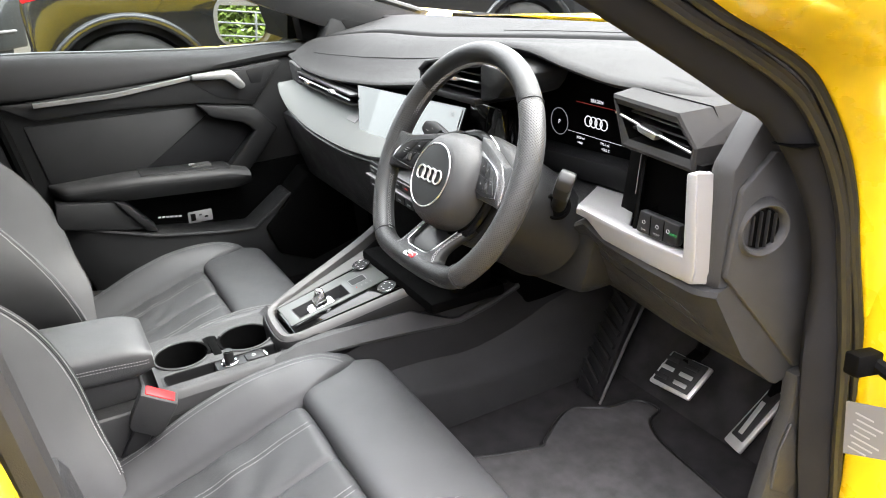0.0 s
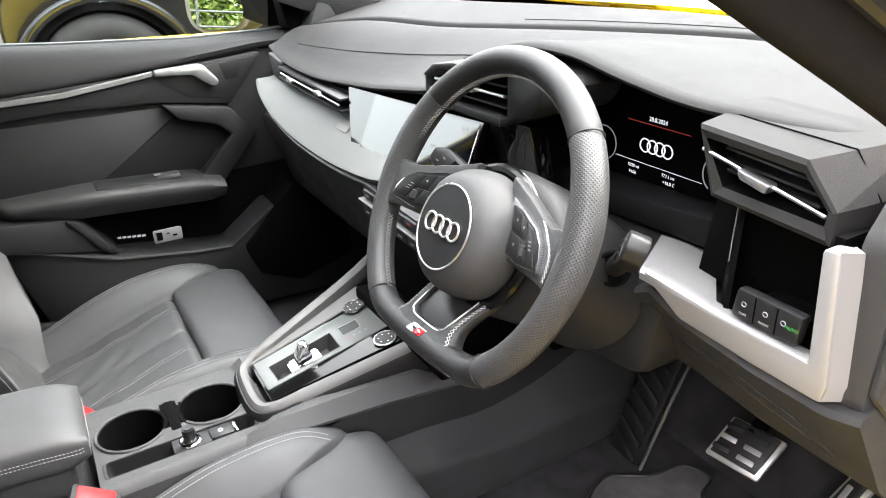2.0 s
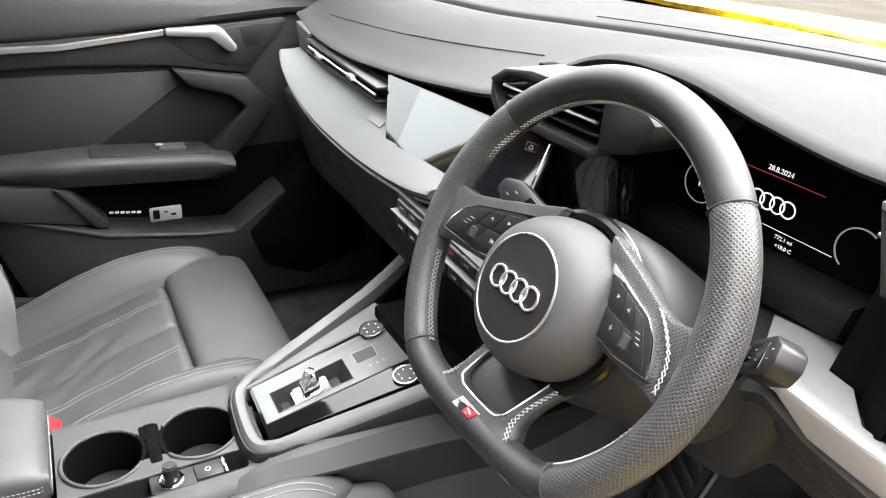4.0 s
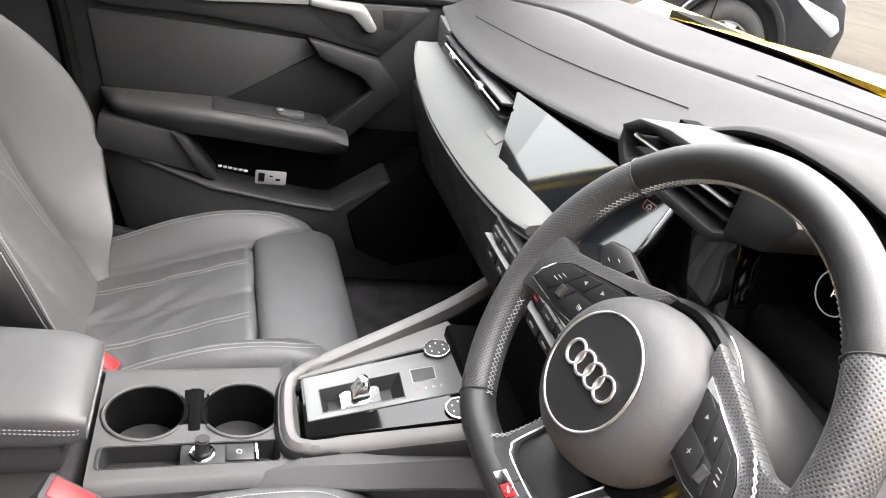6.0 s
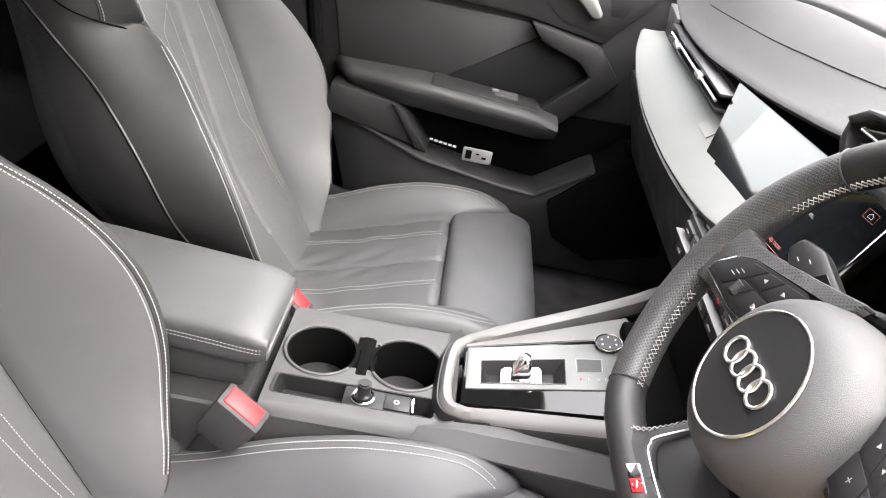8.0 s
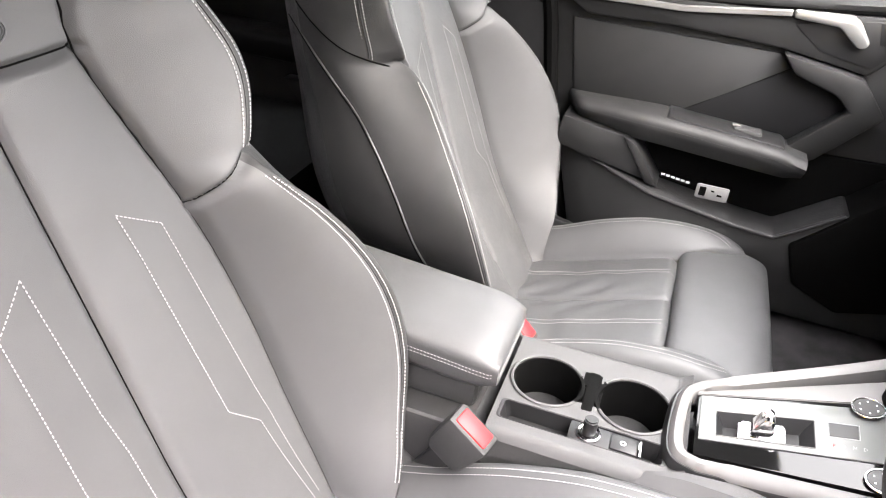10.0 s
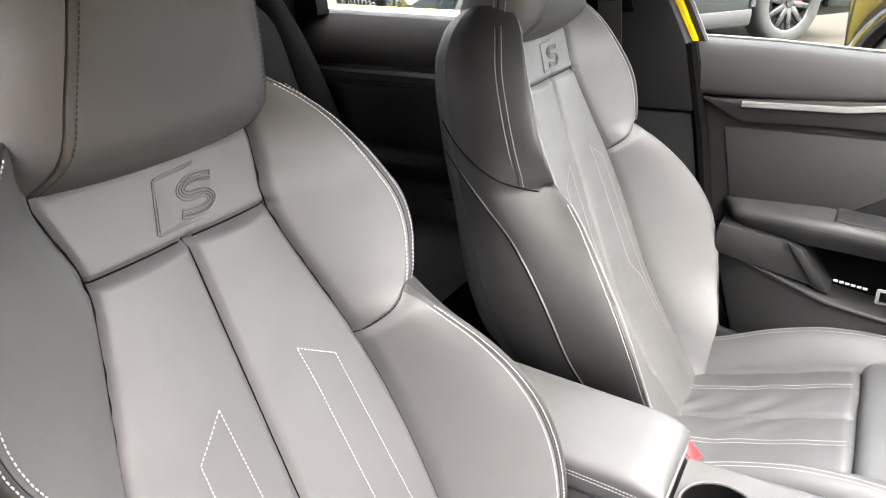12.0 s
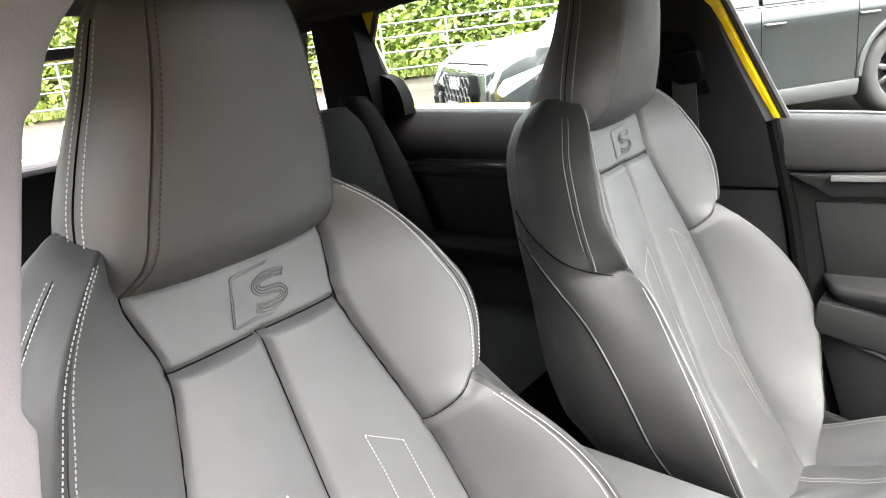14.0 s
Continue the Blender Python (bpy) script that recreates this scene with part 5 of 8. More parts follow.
    part("recess_floor", merge(box((0.552, 0.175, 0.766), (0.648, 0.22, 0.7735)), box((0.640, 0.175, 0.77), (0.648, 0.22, 0.88)), box((0.552, 0.205, 0.77), (0.5535, 0.22, 0.80))), DARK, dash)
    sw = part("light_switch", prism([(0.568, 0.782), (0.632, 0.781), (0.635, 0.809), (0.572, 0.810)], "y", 0.164, 0.176, 0.003), PLASTIC_SMOOTH, dash, "light switch block")
    part("switch_base", box((0.576, 0.172, 0.7725), (0.628, 0.215, 0.796), 0.003), DARK, dash)
    grn = glowing("green_print", (0.05, 0.55, 0.12), 0.08)
    for x in (0.5915, 0.6125):
        part("key_gap", box((x - 0.0004, 0.1632, 0.783), (x + 0.0004, 0.1642, 0.808)), DARK, sw, smooth=0)
    for i, x in enumerate((0.581, 0.602, 0.619)):
        part("key_symbol", ring((x, 0.1635, 0.7975), (0, 1, 0), 0.0022, 0.0004, 16, 5), PRINT, sw)
        if i < 2:
            text("key_print", ("REAR", "FRONT")[i], 0.0032, Matrix.Translation((x, 0.1635, 0.788)) @ pose(0, 0, 0, 90, 0, 0), PRINT, sw, 0.0001)
    text("key_print", "AUTO", 0.0042, Matrix.Translation((0.627, 0.1635, 0.7955)) @ pose(0, 0, 0, 90, 0, 0), grn, sw, 0.0001)
    # knee panel, end cap and column surround
    rows = []
    for i in range(31):
        x = 0.36 + 0.335 * i / 30
        z0 = lin(x, [(0.36, 0.70), (0.47, 0.766), (0.515, 0.752), (0.667, 0.742), (0.70, 0.75)])
        y0 = lin(x, [(0.36, 0.170), (0.6, 0.160), (0.70, 0.165)])
        zb = lin(x, [(0.36, 0.60), (0.55, 0.60), (0.70, 0.585)])
        yb = lin(x, [(0.36, 0.31), (0.55, 0.285), (0.70, 0.30)])
        rows.append([Vector((x, y, z)) for y, z in ((y0 + 0.03, z0 + 0.008), (y0 + 0.003, z0), (y0, z0 - 0.006), (y0 + (yb - y0) * 0.45, z0 + (zb - z0) * 0.62), (yb - 0.012, zb + 0.006), (yb, zb), (yb + 0.10, zb + 0.02), (y0 + 0.16, z0))])
    part("knee_panel", loft(rows), PLASTIC, dash, "grained black knee panel", smooth=40)
    for drop in (0.0, 0.22):
        crease = []
        for i in range(20):
            r = rows[11 + i * 16 // 19]
            k = lin(i / 19, [(0.0, 0.22 + drop), (0.6, 0.30 + drop), (0.85, 0.42 + drop), (1.0, 0.72 + 0.2 * drop)])
            crease.append(r[2].lerp(r[3], k) + Vector((0, -0.0002, 0)))
        part("knee_crease", tube(smooth_path(crease, 2), 0.0008, 6), TRIM, dash, smooth=60)
    part("end_cap_frame", prism([(0.171, 0.752), (0.173, 0.885), (0.215, 0.945), (0.30, 0.955), (0.38, 0.90), (0.38, 0.58), (0.31, 0.578)], "x", 0.658, 0.692, 0.008), ENDCAP, dash)
    part("end_cap", prism([(0.172, 0.766), (0.180, 0.865), (0.225, 0.900), (0.35, 0.86), (0.36, 0.60), (0.325, 0.603)], "x", 0.690, 0.700, 0.004), ENDCAP, dash, "dash end cover")
    axis, hub = Vector((1, -0.25, 0)).normalized(), Vector((0.6985, 0.213, 0.818))
    cone = [[hub + axis * h + Vector((0.25 * r * math.cos(a), r * math.cos(a), r * math.sin(a))) for a in [2 * math.pi * j / 40 for j in range(40)]] for h, r in ((-0.004, 0.0350), (0.002, 0.0345), (0.012, 0.0300), (0.0135, 0.0285), (0.0125, 0.0265), (0.0045, 0.0235), (0.002, 0.0230))]
    part("side_vent", loft(cone), ENDCAP, dash, "round conical side vent", smooth=50)
    part("side_vent_core", disc(tuple(hub + axis * 0.0035), (1, -0.25, 0), 0.0225, 0.003, 32), DARK, dash)
    for i in range(4):
        y = -0.0135 + 0.009 * i
        h = math.sqrt(0.0215 ** 2 - y ** 2)
        c = hub + axis * 0.008 + Vector((0.25 * y, y, 0))
        part("side_vent_slat", box((c.x - 0.002, c.y - 0.0007, c.z - h), (c.x + 0.002, c.y + 0.0007, c.z + h), 0.0005), PLASTIC_SMOOTH, dash)
    part("column_surround", prism([(0.18, 0.60), (0.46, 0.64), (0.49, 0.75), (0.45, 0.775), (0.24, 0.775), (0.17, 0.72)], "y", 0.175, 0.32, 0.02), TRIM, dash)


dashboard()


# ---- centre console ----
def slope(y):
    """The height of the console's top at y: flat by the cups, climbing to the dash."""
    return lin(y, [(-0.60, 0.470), (-0.36, 0.470), (-0.15, 0.474), (-0.13, 0.488), (0.10, 0.535), (0.22, 0.575)])


def centre_console():
    con = thing("centre_console", "black centre console with cup holders, selector and silver side rails", "console", (0, -0.2, 0.262))
    bm = bmesh.new()
    body = []
    for y in [-0.62 + 0.03 * i for i in range(43)]:
        z = slope(y)
        w = lin(y, [(-0.62, 0.115), (-0.15, 0.108), (0.0, 0.112), (0.25, 0.13), (0.6, 0.15)])
        cx = lin(y, [(-0.62, 0.012), (-0.1, 0.012), (0.25, 0.0)])
        z -= 0.058 if y > -0.352 else 0.012
        z = min(z, 0.50)
        body.append([Vector((cx + x, y, q)) for x, q in ((-w - 0.01, 0.262), (-w, z - 0.03), (-w + 0.012, z), (w - 0.012, z), (w, z - 0.03), (w + 0.01, 0.262))])
    part("console_body", loft(body), LEATHER_DARK, con, "grained black console side", smooth=40)
    sides = []
    for i in range(20):
        y = -0.62 + 0.026 * i
        z = slope(y)
        x = 0.1125 if y < -0.13 else lin(y, [(-0.13, 0.1125), (0.05, 0.118)])
        sides.append([Vector((x - 0.003, y, z - 0.009)), Vector((x, y, z - 0.012)), Vector((x + 0.003, y, z - 0.036)), Vector((x + 0.001, y, z - 0.038)), Vector((x + 0.004, y, z - 0.075)), Vector((x - 0.010, y, z - 0.075))])
    part("console_side", loft(sides), ENDCAP, con, "grained console flank with a seam", smooth=30)
    # lower cove, from the flank out to the carpet
    cove = []
    for i in range(18):
        y = -0.16 + 0.041 * i
        a = curve(y, [(-0.16, 0.385), (0.09, 0.392), (0.19, 0.387), (0.30, 0.410), (0.40, 0.448), (0.56, 0.46)])
        b = curve(y, [(-0.16, 0.360), (0.09, 0.357), (0.19, 0.342), (0.40, 0.343), (0.56, 0.318)])
        bx = lin(y, [(-0.16, 0.125), (0.0, 0.1255), (0.25, 0.135), (0.6, 0.155)])
        cove.append([Vector((x, y, z)) for x, z in ((bx - 0.012, a + 0.006), (bx + 0.003, a - 0.004), (bx + 0.012, (a + b) / 2 - 0.002), (0.166, b + 0.003), (0.173, b - 0.003), (0.176, b - 0.014), (0.178, 0.262), (bx - 0.012, 0.262))])
    part("flank_cove", loft(cove), PLASTIC, con, "curved lower flank of the console", smooth=50)
    band = [(-0.205, 0.459, 0.456), (-0.170, 0.476, 0.466), (-0.135, 0.490, 0.475), (-0.07, 0.497, 0.477), (0.02, 0.498, 0.472), (0.075, 0.499, 0.467), (0.115, 0.480, 0.463), (0.155, 0.464, 0.4595), (0.170, 0.463, 0.4595), (0.234, 0.479, 0.475), (0.299, 0.504, 0.500)]
    ledge = []
    for y, a, b in band:
        o = lin(y, [(-0.205, 0.1165), (-0.09, 0.137), (0.15, 0.138), (0.30, 0.145)])
        ledge.append([Vector((0.10, y, a)), Vector((o - 0.018 + 0.013 * max(0, min(1, (y - 0.075) / 0.08)), y, a)), Vector((o, y, b)), Vector((o - 0.001, y, b - 0.005)), Vector((0.10, y, b - 0.012))])
    part("flank_ledge", loft(ledge), AIRBAG, con, "grained sloping ledge on the console flank", smooth=30)
    # deck plate with two cups and the tray cut out
    deck(con)
    selector(con)
    # padded armrest lid
    rows = []
    for i in range(30):
        y = -0.66 + 0.299 * i / 29
        e = min(1, (-0.361 - y) / 0.050)
        k = 1 - 0.45 * (1 - e) ** 2.4
        r = []
        for j in range(64):
            a = 2 * math.pi * j / 64
            c, s = math.cos(a), math.sin(a)
            q = (abs(c) ** 4.5 + abs(s) ** 4.5) ** (-1 / 4.5)
            r.append(Vector((0.012 + 0.074 * c * q * (0.86 + 0.14 * k), y, 0.521 + 0.07 * (-0.361 - y) + 0.032 * s * q * k)))
        rows.append(r)
    lid = part("armrest", loft(rows), LEATHER, con, "padded black leather armrest", smooth=60)
    for z in (0.528, 0.523):
        path = [Vector((0.0868, -0.65 + 0.01 * i, z + 0.07 * (0.289 - 0.01 * i))) for i in range(24)] + [Vector((0.0866, -0.40, z + 0.002)), Vector((0.0858, -0.385, z)), Vector((0.0838, -0.370, z - 0.002)), Vector((0.076, -0.3603, z - 0.003)), Vector((0.06, -0.3600, z - 0.003)), Vector((-0.04, -0.3600, z - 0.003))]
        part("armrest_stitching", stitch_row(path, lambda i: (1, 0, 0) if i < 26 else (0, 1, 0)), THREAD, lid, "pale grey contrast stitching", smooth=0)
    part("armrest_base", box((-0.052, -0.64, 0.455), (0.076, -0.385, 0.505), 0.01), PLASTIC, con)


def outline_rounded(x0, x1, y0, y1, r, n=5):
    pts = []
    for cx, cy, a0 in ((x1 - r, y1 - r, 0), (x0 + r, y1 - r, 90), (x0 + r, y0 + r, 180), (x1 - r, y0 + r, 270)):
        for i in range(n + 1):
            a = radians(a0 + 90 * i / n)
            pts.append((cx + r * math.cos(a), cy + r * math.sin(a)))
    return pts


def recess(name, pts, z_top, z_bot, mat, parent, lip=0.002, label=""):
    """A well with walls and a floor, and a narrow raised lip round its mouth."""
    c = Vector((sum(p[0] for p in pts) / len(pts), sum(p[1] for p in pts) / len(pts)))
    rings_ = []
    for grow, z in ((0.0060, -0.004), (0.0045, 0.0004), (0.0025, lip * 0.4), (0.0, 0.0002), (-0.0010, -0.004)):
        rings_.append([Vector((p[0] + (p[0] - c.x) / (Vector(p) - c).length * grow, p[1] + (p[1] - c.y) / (Vector(p) - c).length * grow, z_top(p[1]) + z)) for p in pts])
    rings_.append([Vector((c.x + (p[0] - c.x) * 0.93, c.y + (p[1] - c.y) * 0.93, z_bot)) for p in pts])
    bm = loft(rings_, caps=False)
    bm.faces.new([v for v in bm.verts][-len(pts):])
    return part(name, bm, mat, parent, label, smooth=40)


def deck(con):
    """Top plate round the cups, as strips that leave the wells open."""
    bm = bmesh.new()
    holes_c = [((-0.001, -0.310), 0.043), ((0.000, -0.200), 0.044)]
    xs = [-0.09 + 0.0035 * i for i in range(59)]
    ys = [-0.362 + 0.0035 * i for i in range(66)]

    def open_at(x, y):
        for (cx, cy), r in holes_c:
            if math.hypot(x - cx, y - cy) < r + 0.0032:
                return True
        if abs(x) < 0.022 and -0.30 < y < -0.21:
            return True
        return 0.052 < x < 0.086 and -0.352 < y < -0.157
    grid = {}

    def v(i, j):
        if (i, j) not in grid:
            x, y = xs[i], ys[j]
            z = slope(y)
            e = max(0, x - 0.100) / 0.013
            e2 = max(0, -0.076 - x) / 0.014
            grid[(i, j)] = bm.verts.new((x, y, z - 0.012 * (e * e + e2 * e2)))
        return grid[(i, j)]
    for i in range(len(xs) - 1):
        for j in range(len(ys) - 1):
            if not open_at((xs[i] + xs[i + 1]) / 2, (ys[j] + ys[j + 1]) / 2):
                bm.faces.new((v(i, j), v(i + 1, j), v(i + 1, j + 1), v(i, j + 1)))
    part("console_deck", bm, AIRBAG, con, smooth=60)
    for (cx, cy), r in holes_c:
        # cup wells are coloured near black to hold their shade
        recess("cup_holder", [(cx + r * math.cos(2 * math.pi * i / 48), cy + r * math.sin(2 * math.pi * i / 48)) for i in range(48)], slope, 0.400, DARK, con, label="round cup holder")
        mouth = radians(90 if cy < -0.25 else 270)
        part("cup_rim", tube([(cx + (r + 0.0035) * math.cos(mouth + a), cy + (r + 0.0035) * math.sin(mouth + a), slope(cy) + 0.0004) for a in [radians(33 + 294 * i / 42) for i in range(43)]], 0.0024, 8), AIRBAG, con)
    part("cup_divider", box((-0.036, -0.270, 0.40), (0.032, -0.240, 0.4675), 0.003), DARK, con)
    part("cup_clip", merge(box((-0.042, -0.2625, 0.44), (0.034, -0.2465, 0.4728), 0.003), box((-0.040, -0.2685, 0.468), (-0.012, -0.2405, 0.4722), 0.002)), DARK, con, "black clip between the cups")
    recess("tray_well", outline_rounded(0.053, 0.0855, -0.351, -0.158, 0.006), slope, 0.446, PLASTIC_SMOOTH, con, label="shallow tray")
    part("switch_plate", prism(outline_rounded(0.0545, 0.0845, -0.268, -0.186, 0.003, 3), "z", 0.455, 0.4715, 0.001), PLASTIC_SMOOTH, con)
    part("volume_knob", merge(disc((0.0695, -0.245, 0.484), (0, 0, 1), 0.0085, 0.024, 32, 0.002)), PLASTIC_SMOOTH, con, "volume knob")
    part("knob_ring", ring((0.0695, -0.245, 0.4725), (0, 0, 1), 0.0125, 0.0024, 40, 8), CHROME, con, "chrome knob ring")
    part("parking_brake_switch", box((0.0575, -0.219, 0.471), (0.083, -0.187, 0.4745), 0.002), PLASTIC_SMOOTH, con, "parking brake switch")
    part("switch_print", ring((0.0705, -0.204, 0.4747), (0, 0, 1), 0.003, 0.0004, 16, 4), WHITE, con)
    part("switch_edge", box((0.0575, -0.1865, 0.468), (0.083, -0.1825, 0.4755), 0.001), CHROME, con, "chrome switch edge")


def selector(con):
    """The sloped gear plate between silver rails."""
    zz = lambda y: 0.492 + (y + 0.13) * 0.21
    plate = [(-0.036, -0.128), (0.072, -0.130), (0.090, 0.085), (-0.066, 0.095)]

    def slab(name, pts, h0, h1, mat, label="", bev=0.001):
        bm = loft([[Vector((x, y, zz(y) + 0.035 * x + h0)) for x, y in pts], [Vector((x, y, zz(y) + 0.035 * x + h1)) for x, y in pts]])
        bmesh.ops.recalc_face_normals(bm, faces=bm.faces)
        if bev:
            bmesh.ops.bevel(bm, geom=bm.edges[:], offset=bev, segments=2, affect="EDGES")
        return part(name, bm, mat, con, label)
    hole = [(-0.006, -0.108), (0.038, -0.108), (0.035, -0.006), (-0.014, -0.004)]
    deep = [(0.002, -0.096), (0.032, -0.096), (0.030, -0.016), (-0.004, -0.015)]

    def level(pts, h):
        return [Vector((x, y, zz(y) + 0.035 * x + h)) for x, y in pts]

    def pierced(name, outer, h0, h1, mat, label):
        """A plate with the selector's well cut through."""
        bm = loft([level(outer, h0), level(outer, h1 - 0.0006), level([(x + (0.001 - x) * 0.012, y + (-0.02 - y) * 0.012) for x, y in outer], h1), level(hole, h1), level(hole, h0)], caps=False)
        return part(name, bm, mat, con, label)
    pierced("gear_plate", plate, -0.02, 0.0, GEAR_GLOSS, "gloss-black gear plate")
    # silver rails running up to the dash on both sides, joined at the back
    path = [(-0.205, 0.21, zz(0.21) + 0.010), (-0.130, 0.085, zz(0.085) + 0.010), (-0.060, -0.090, zz(-0.09) + 0.006), (-0.046, -0.128, zz(-0.128) + 0.002), (-0.020, -0.143, zz(-0.143)), (0.058, -0.146, zz(-0.146)), (0.080, -0.128, zz(-0.128)), (0.086, -0.09, zz(-0.09)), (0.104, 0.085, zz(0.085)), (0.120, 0.22, zz(0.22))]
    sp = smooth_path(path, 8)
    rings_ = []
    for i, p in enumerate(sp):
        a, b = sp[max(0, i - 1)], sp[min(len(sp) - 1, i + 1)]
        d = (b - a).normalized()
        out = Vector((0, 0, 1)).cross(d).normalized() * -1
        w = 0.010 if -0.1 > p.y else 0.013
        rings_.append([p + out * (-w * 0.6) + Vector((0, 0, 0.001)), p + out * (-w * 0.2) + Vector((0, 0, 0.0045)), p + out * (w * 0.5) + Vector((0, 0, 0.004)), p + out * w + Vector((0, 0, -0.003)), p + out * (w * 1.05) + Vector((0, 0, -0.020)), p + out * (-w * 0.6) + Vector((0, 0, -0.020))])
    part("silver_rail", loft(rings_), SATIN, con, "satin-silver side rail", smooth=50)
    rr = []
    for i, p in enumerate(sp):
        a, b = sp[max(0, i - 1)], sp[min(len(sp) - 1, i + 1)]
        d = (b - a).normalized()
        out = Vector((0, 0, 1)).cross(d).normalized() * -1
        rr.append([p + out * 0.012 + Vector((0, 0, -0.004)), p + out * 0.016 + Vector((0, 0, -0.012)), p + out * 0.014 + Vector((0, 0, -0.05)), p + out * 0.004 + Vector((0, 0, -0.05)), p + out * 0.004 + Vector((0, 0, -0.004))])
    part("rail_skirt", loft(rr), PLASTIC_SMOOTH, con, smooth=40)
    # left flank between plate and rail
    slab("plate_flank", [(-0.040, -0.128), (-0.034, -0.130), (-0.064, 0.095), (-0.110, 0.085)], -0.02, 0.002, SATIN, "broad satin face inside the rail")
    # panel over the plate, its pale reflection put into the colour
    pierced("gear_panel", [(-0.033, -0.125), (0.047, -0.126), (0.042, 0.074), (-0.052, 0.080)], -0.004, 0.0018, PLATE, "glossy selector panel with its sky reflection painted grey")
    shrunk = [(x + (0.013 - x) * 0.02, y + (-0.056 - y) * 0.02) for x, y in hole]
    part("selector_well", loft([level(hole, 0.0019), level(shrunk, 0.0021), level(deep, -0.016), level([(0.013, -0.056)] * 4, -0.0162)], caps=False), PLASTIC_SMOOTH, con, "sloping selector well", smooth=30)
    part("well_frame", tube(level(hole, 0.0020), 0.0008, 6, True), SATIN, con)
    slab("selector_base", [(0.000, -0.082), (0.034, -0.083), (0.034, -0.034), (-0.002, -0.033)], -0.014, -0.001, CHROME, "polished selector base", 0.003)
    part("gear_selector", merge(prism([(-0.072, 0.500), (-0.048, 0.505), (-0.048, 0.518), (-0.052, 0.534), (-0.058, 0.537), (-0.064, 0.532), (-0.072, 0.514)], "x", 0.006, 0.029, 0.003), box((0.012, -0.0655, 0.528), (0.023, -0.0535, 0.5385), 0.002)), CHROME, con, "polished gear selector")
    part("start_frame", tube(level([(-0.015, 0.009), (-0.015, 0.041), (0.010, 0.039), (0.011, 0.008)], 0.0020), 0.0005, 6, True), PRINT, con)
    slab("start_pad", [(-0.014, 0.010), (-0.014, 0.040), (0.009, 0.038), (0.010, 0.009)], 0.0, 0.0022, PLASTIC_SMOOTH, bev=0.0004)
    for i, c in enumerate("PRND"):
        y = 0.012 + 0.0100 * i
        text("selector_print", c, 0.0062, Matrix.Translation((0.025, y, zz(y) + 0.035 * 0.025 + 0.0021)) @ pose(0, 0, 0, 12, 0, 90), RED if i == 0 else PRINT, con, 0.0001)
    for x, y, nm in ((-0.044, 0.052, "drive_mode_dial"), (0.072, 0.052, "start_button")):
        part(nm, disc((x, y, zz(y) + 0.004), (0, -0.2, 1), 0.0165, 0.006, 40, 0.0015), PLASTIC_SMOOTH, con, "round push button")
        part(nm + "_ring", ring((x, y, zz(y) + 0.006), (0, -0.2, 1), 0.0172, 0.0012, 40, 6), CHROME, con, "chrome button ring")
        for a in range(0, 360, 60):
            part("button_mark", box((x + 0.010 * math.cos(radians(a)) - 0.001, y + 0.010 * math.sin(radians(a)) - 0.001, zz(y) + 0.0066 + 0.010 * math.sin(radians(a)) * 0.2), (x + 0.010 * math.cos(radians(a)) + 0.001, y + 0.010 * math.sin(radians(a)) + 0.001, zz(y) + 0.0072 + 0.010 * math.sin(radians(a)) * 0.2)), WHITE, con, smooth=0)


centre_console()


def buckle(x, y, z, lean, label):
    b = thing("seat_belt_buckle", label, "seat belt buckle", (x, y, 0.30), "seat belt buckles")
    m = Matrix.Translation((x, y, z)) @ pose(0, 0, 0, -lean, 0, -12) @ Matrix.Diagonal((1.15, 1.15, 1.15, 1))
    part("buckle_body", prism([(-0.017, -0.056), (0.017, -0.056), (0.023, -0.046), (0.025, 0.0), (-0.025, 0.0), (-0.023, -0.046)], "x", -0.0150, 0.0150, 0.004, m=m), PLASTIC, b, "grained black buckle housing")
    part("release_button", box((-0.0105, -0.0195, -0.006), (0.0105, 0.0195, 0.0018), 0.0022, m=m), RED, b, "red release button")
    part("buckle_stalk", prism([(-0.011, -0.20), (0.011, -0.20), (0.012, -0.05), (-0.012, -0.05)], "x", -0.006, 0.006, 0.003, m=m), PLASTIC_SMOOTH, b)


buckle(0.142, -0.366, 0.496, 30, "black belt buckle with red button beside the console")
buckle(-0.118, -0.372, 0.456, 38, "black belt buckle with red button between seat and console")


# ---- pedals and footwell ----
def pedal_brake():
    p = thing("brake_pedal", "steel brake pedal with black rubber ribs", "pedal", (0.415, 0.46, 0.39))
    m = Matrix.Translation((0.413, 0.455, 0.393)) @ pose(0, 0, 0, 42, 0, 8)
    part("pedal_plate", prism([(-0.044, -0.036), (0.040, -0.036), (0.050, 0.034), (-0.034, 0.034)], "z", -0.010, 0.0, 0.004, m=m), STAINLESS, p, "stainless pedal plate")
    part("pedal_rubber", prism([(-0.037, -0.029), (0.034, -0.029), (0.043, 0.032), (-0.029, 0.032)], "z", -0.002, 0.003, 0.002, m=m), RUBBER, p)
    for i, (x, y) in enumerate(((-0.020, 0.018), (0.018, 0.018), (-0.022, 0.0), (0.016, 0.0), (-0.024, -0.018), (0.014, -0.018))):
        part("rib", box((x - 0.013, y - 0.004, 0.002), (x + 0.013, y + 0.004, 0.0052), 0.0012, m=m), STAINLESS if i in (2, 3, 5) else RUBBER, p)
    part("pedal_arm", tube([m @ Vector((0, 0.02, -0.006)), m @ Vector((0.005, 0.06, -0.02)), (0.43, 0.56, 0.60)], 0.012, 10), DARK, p)


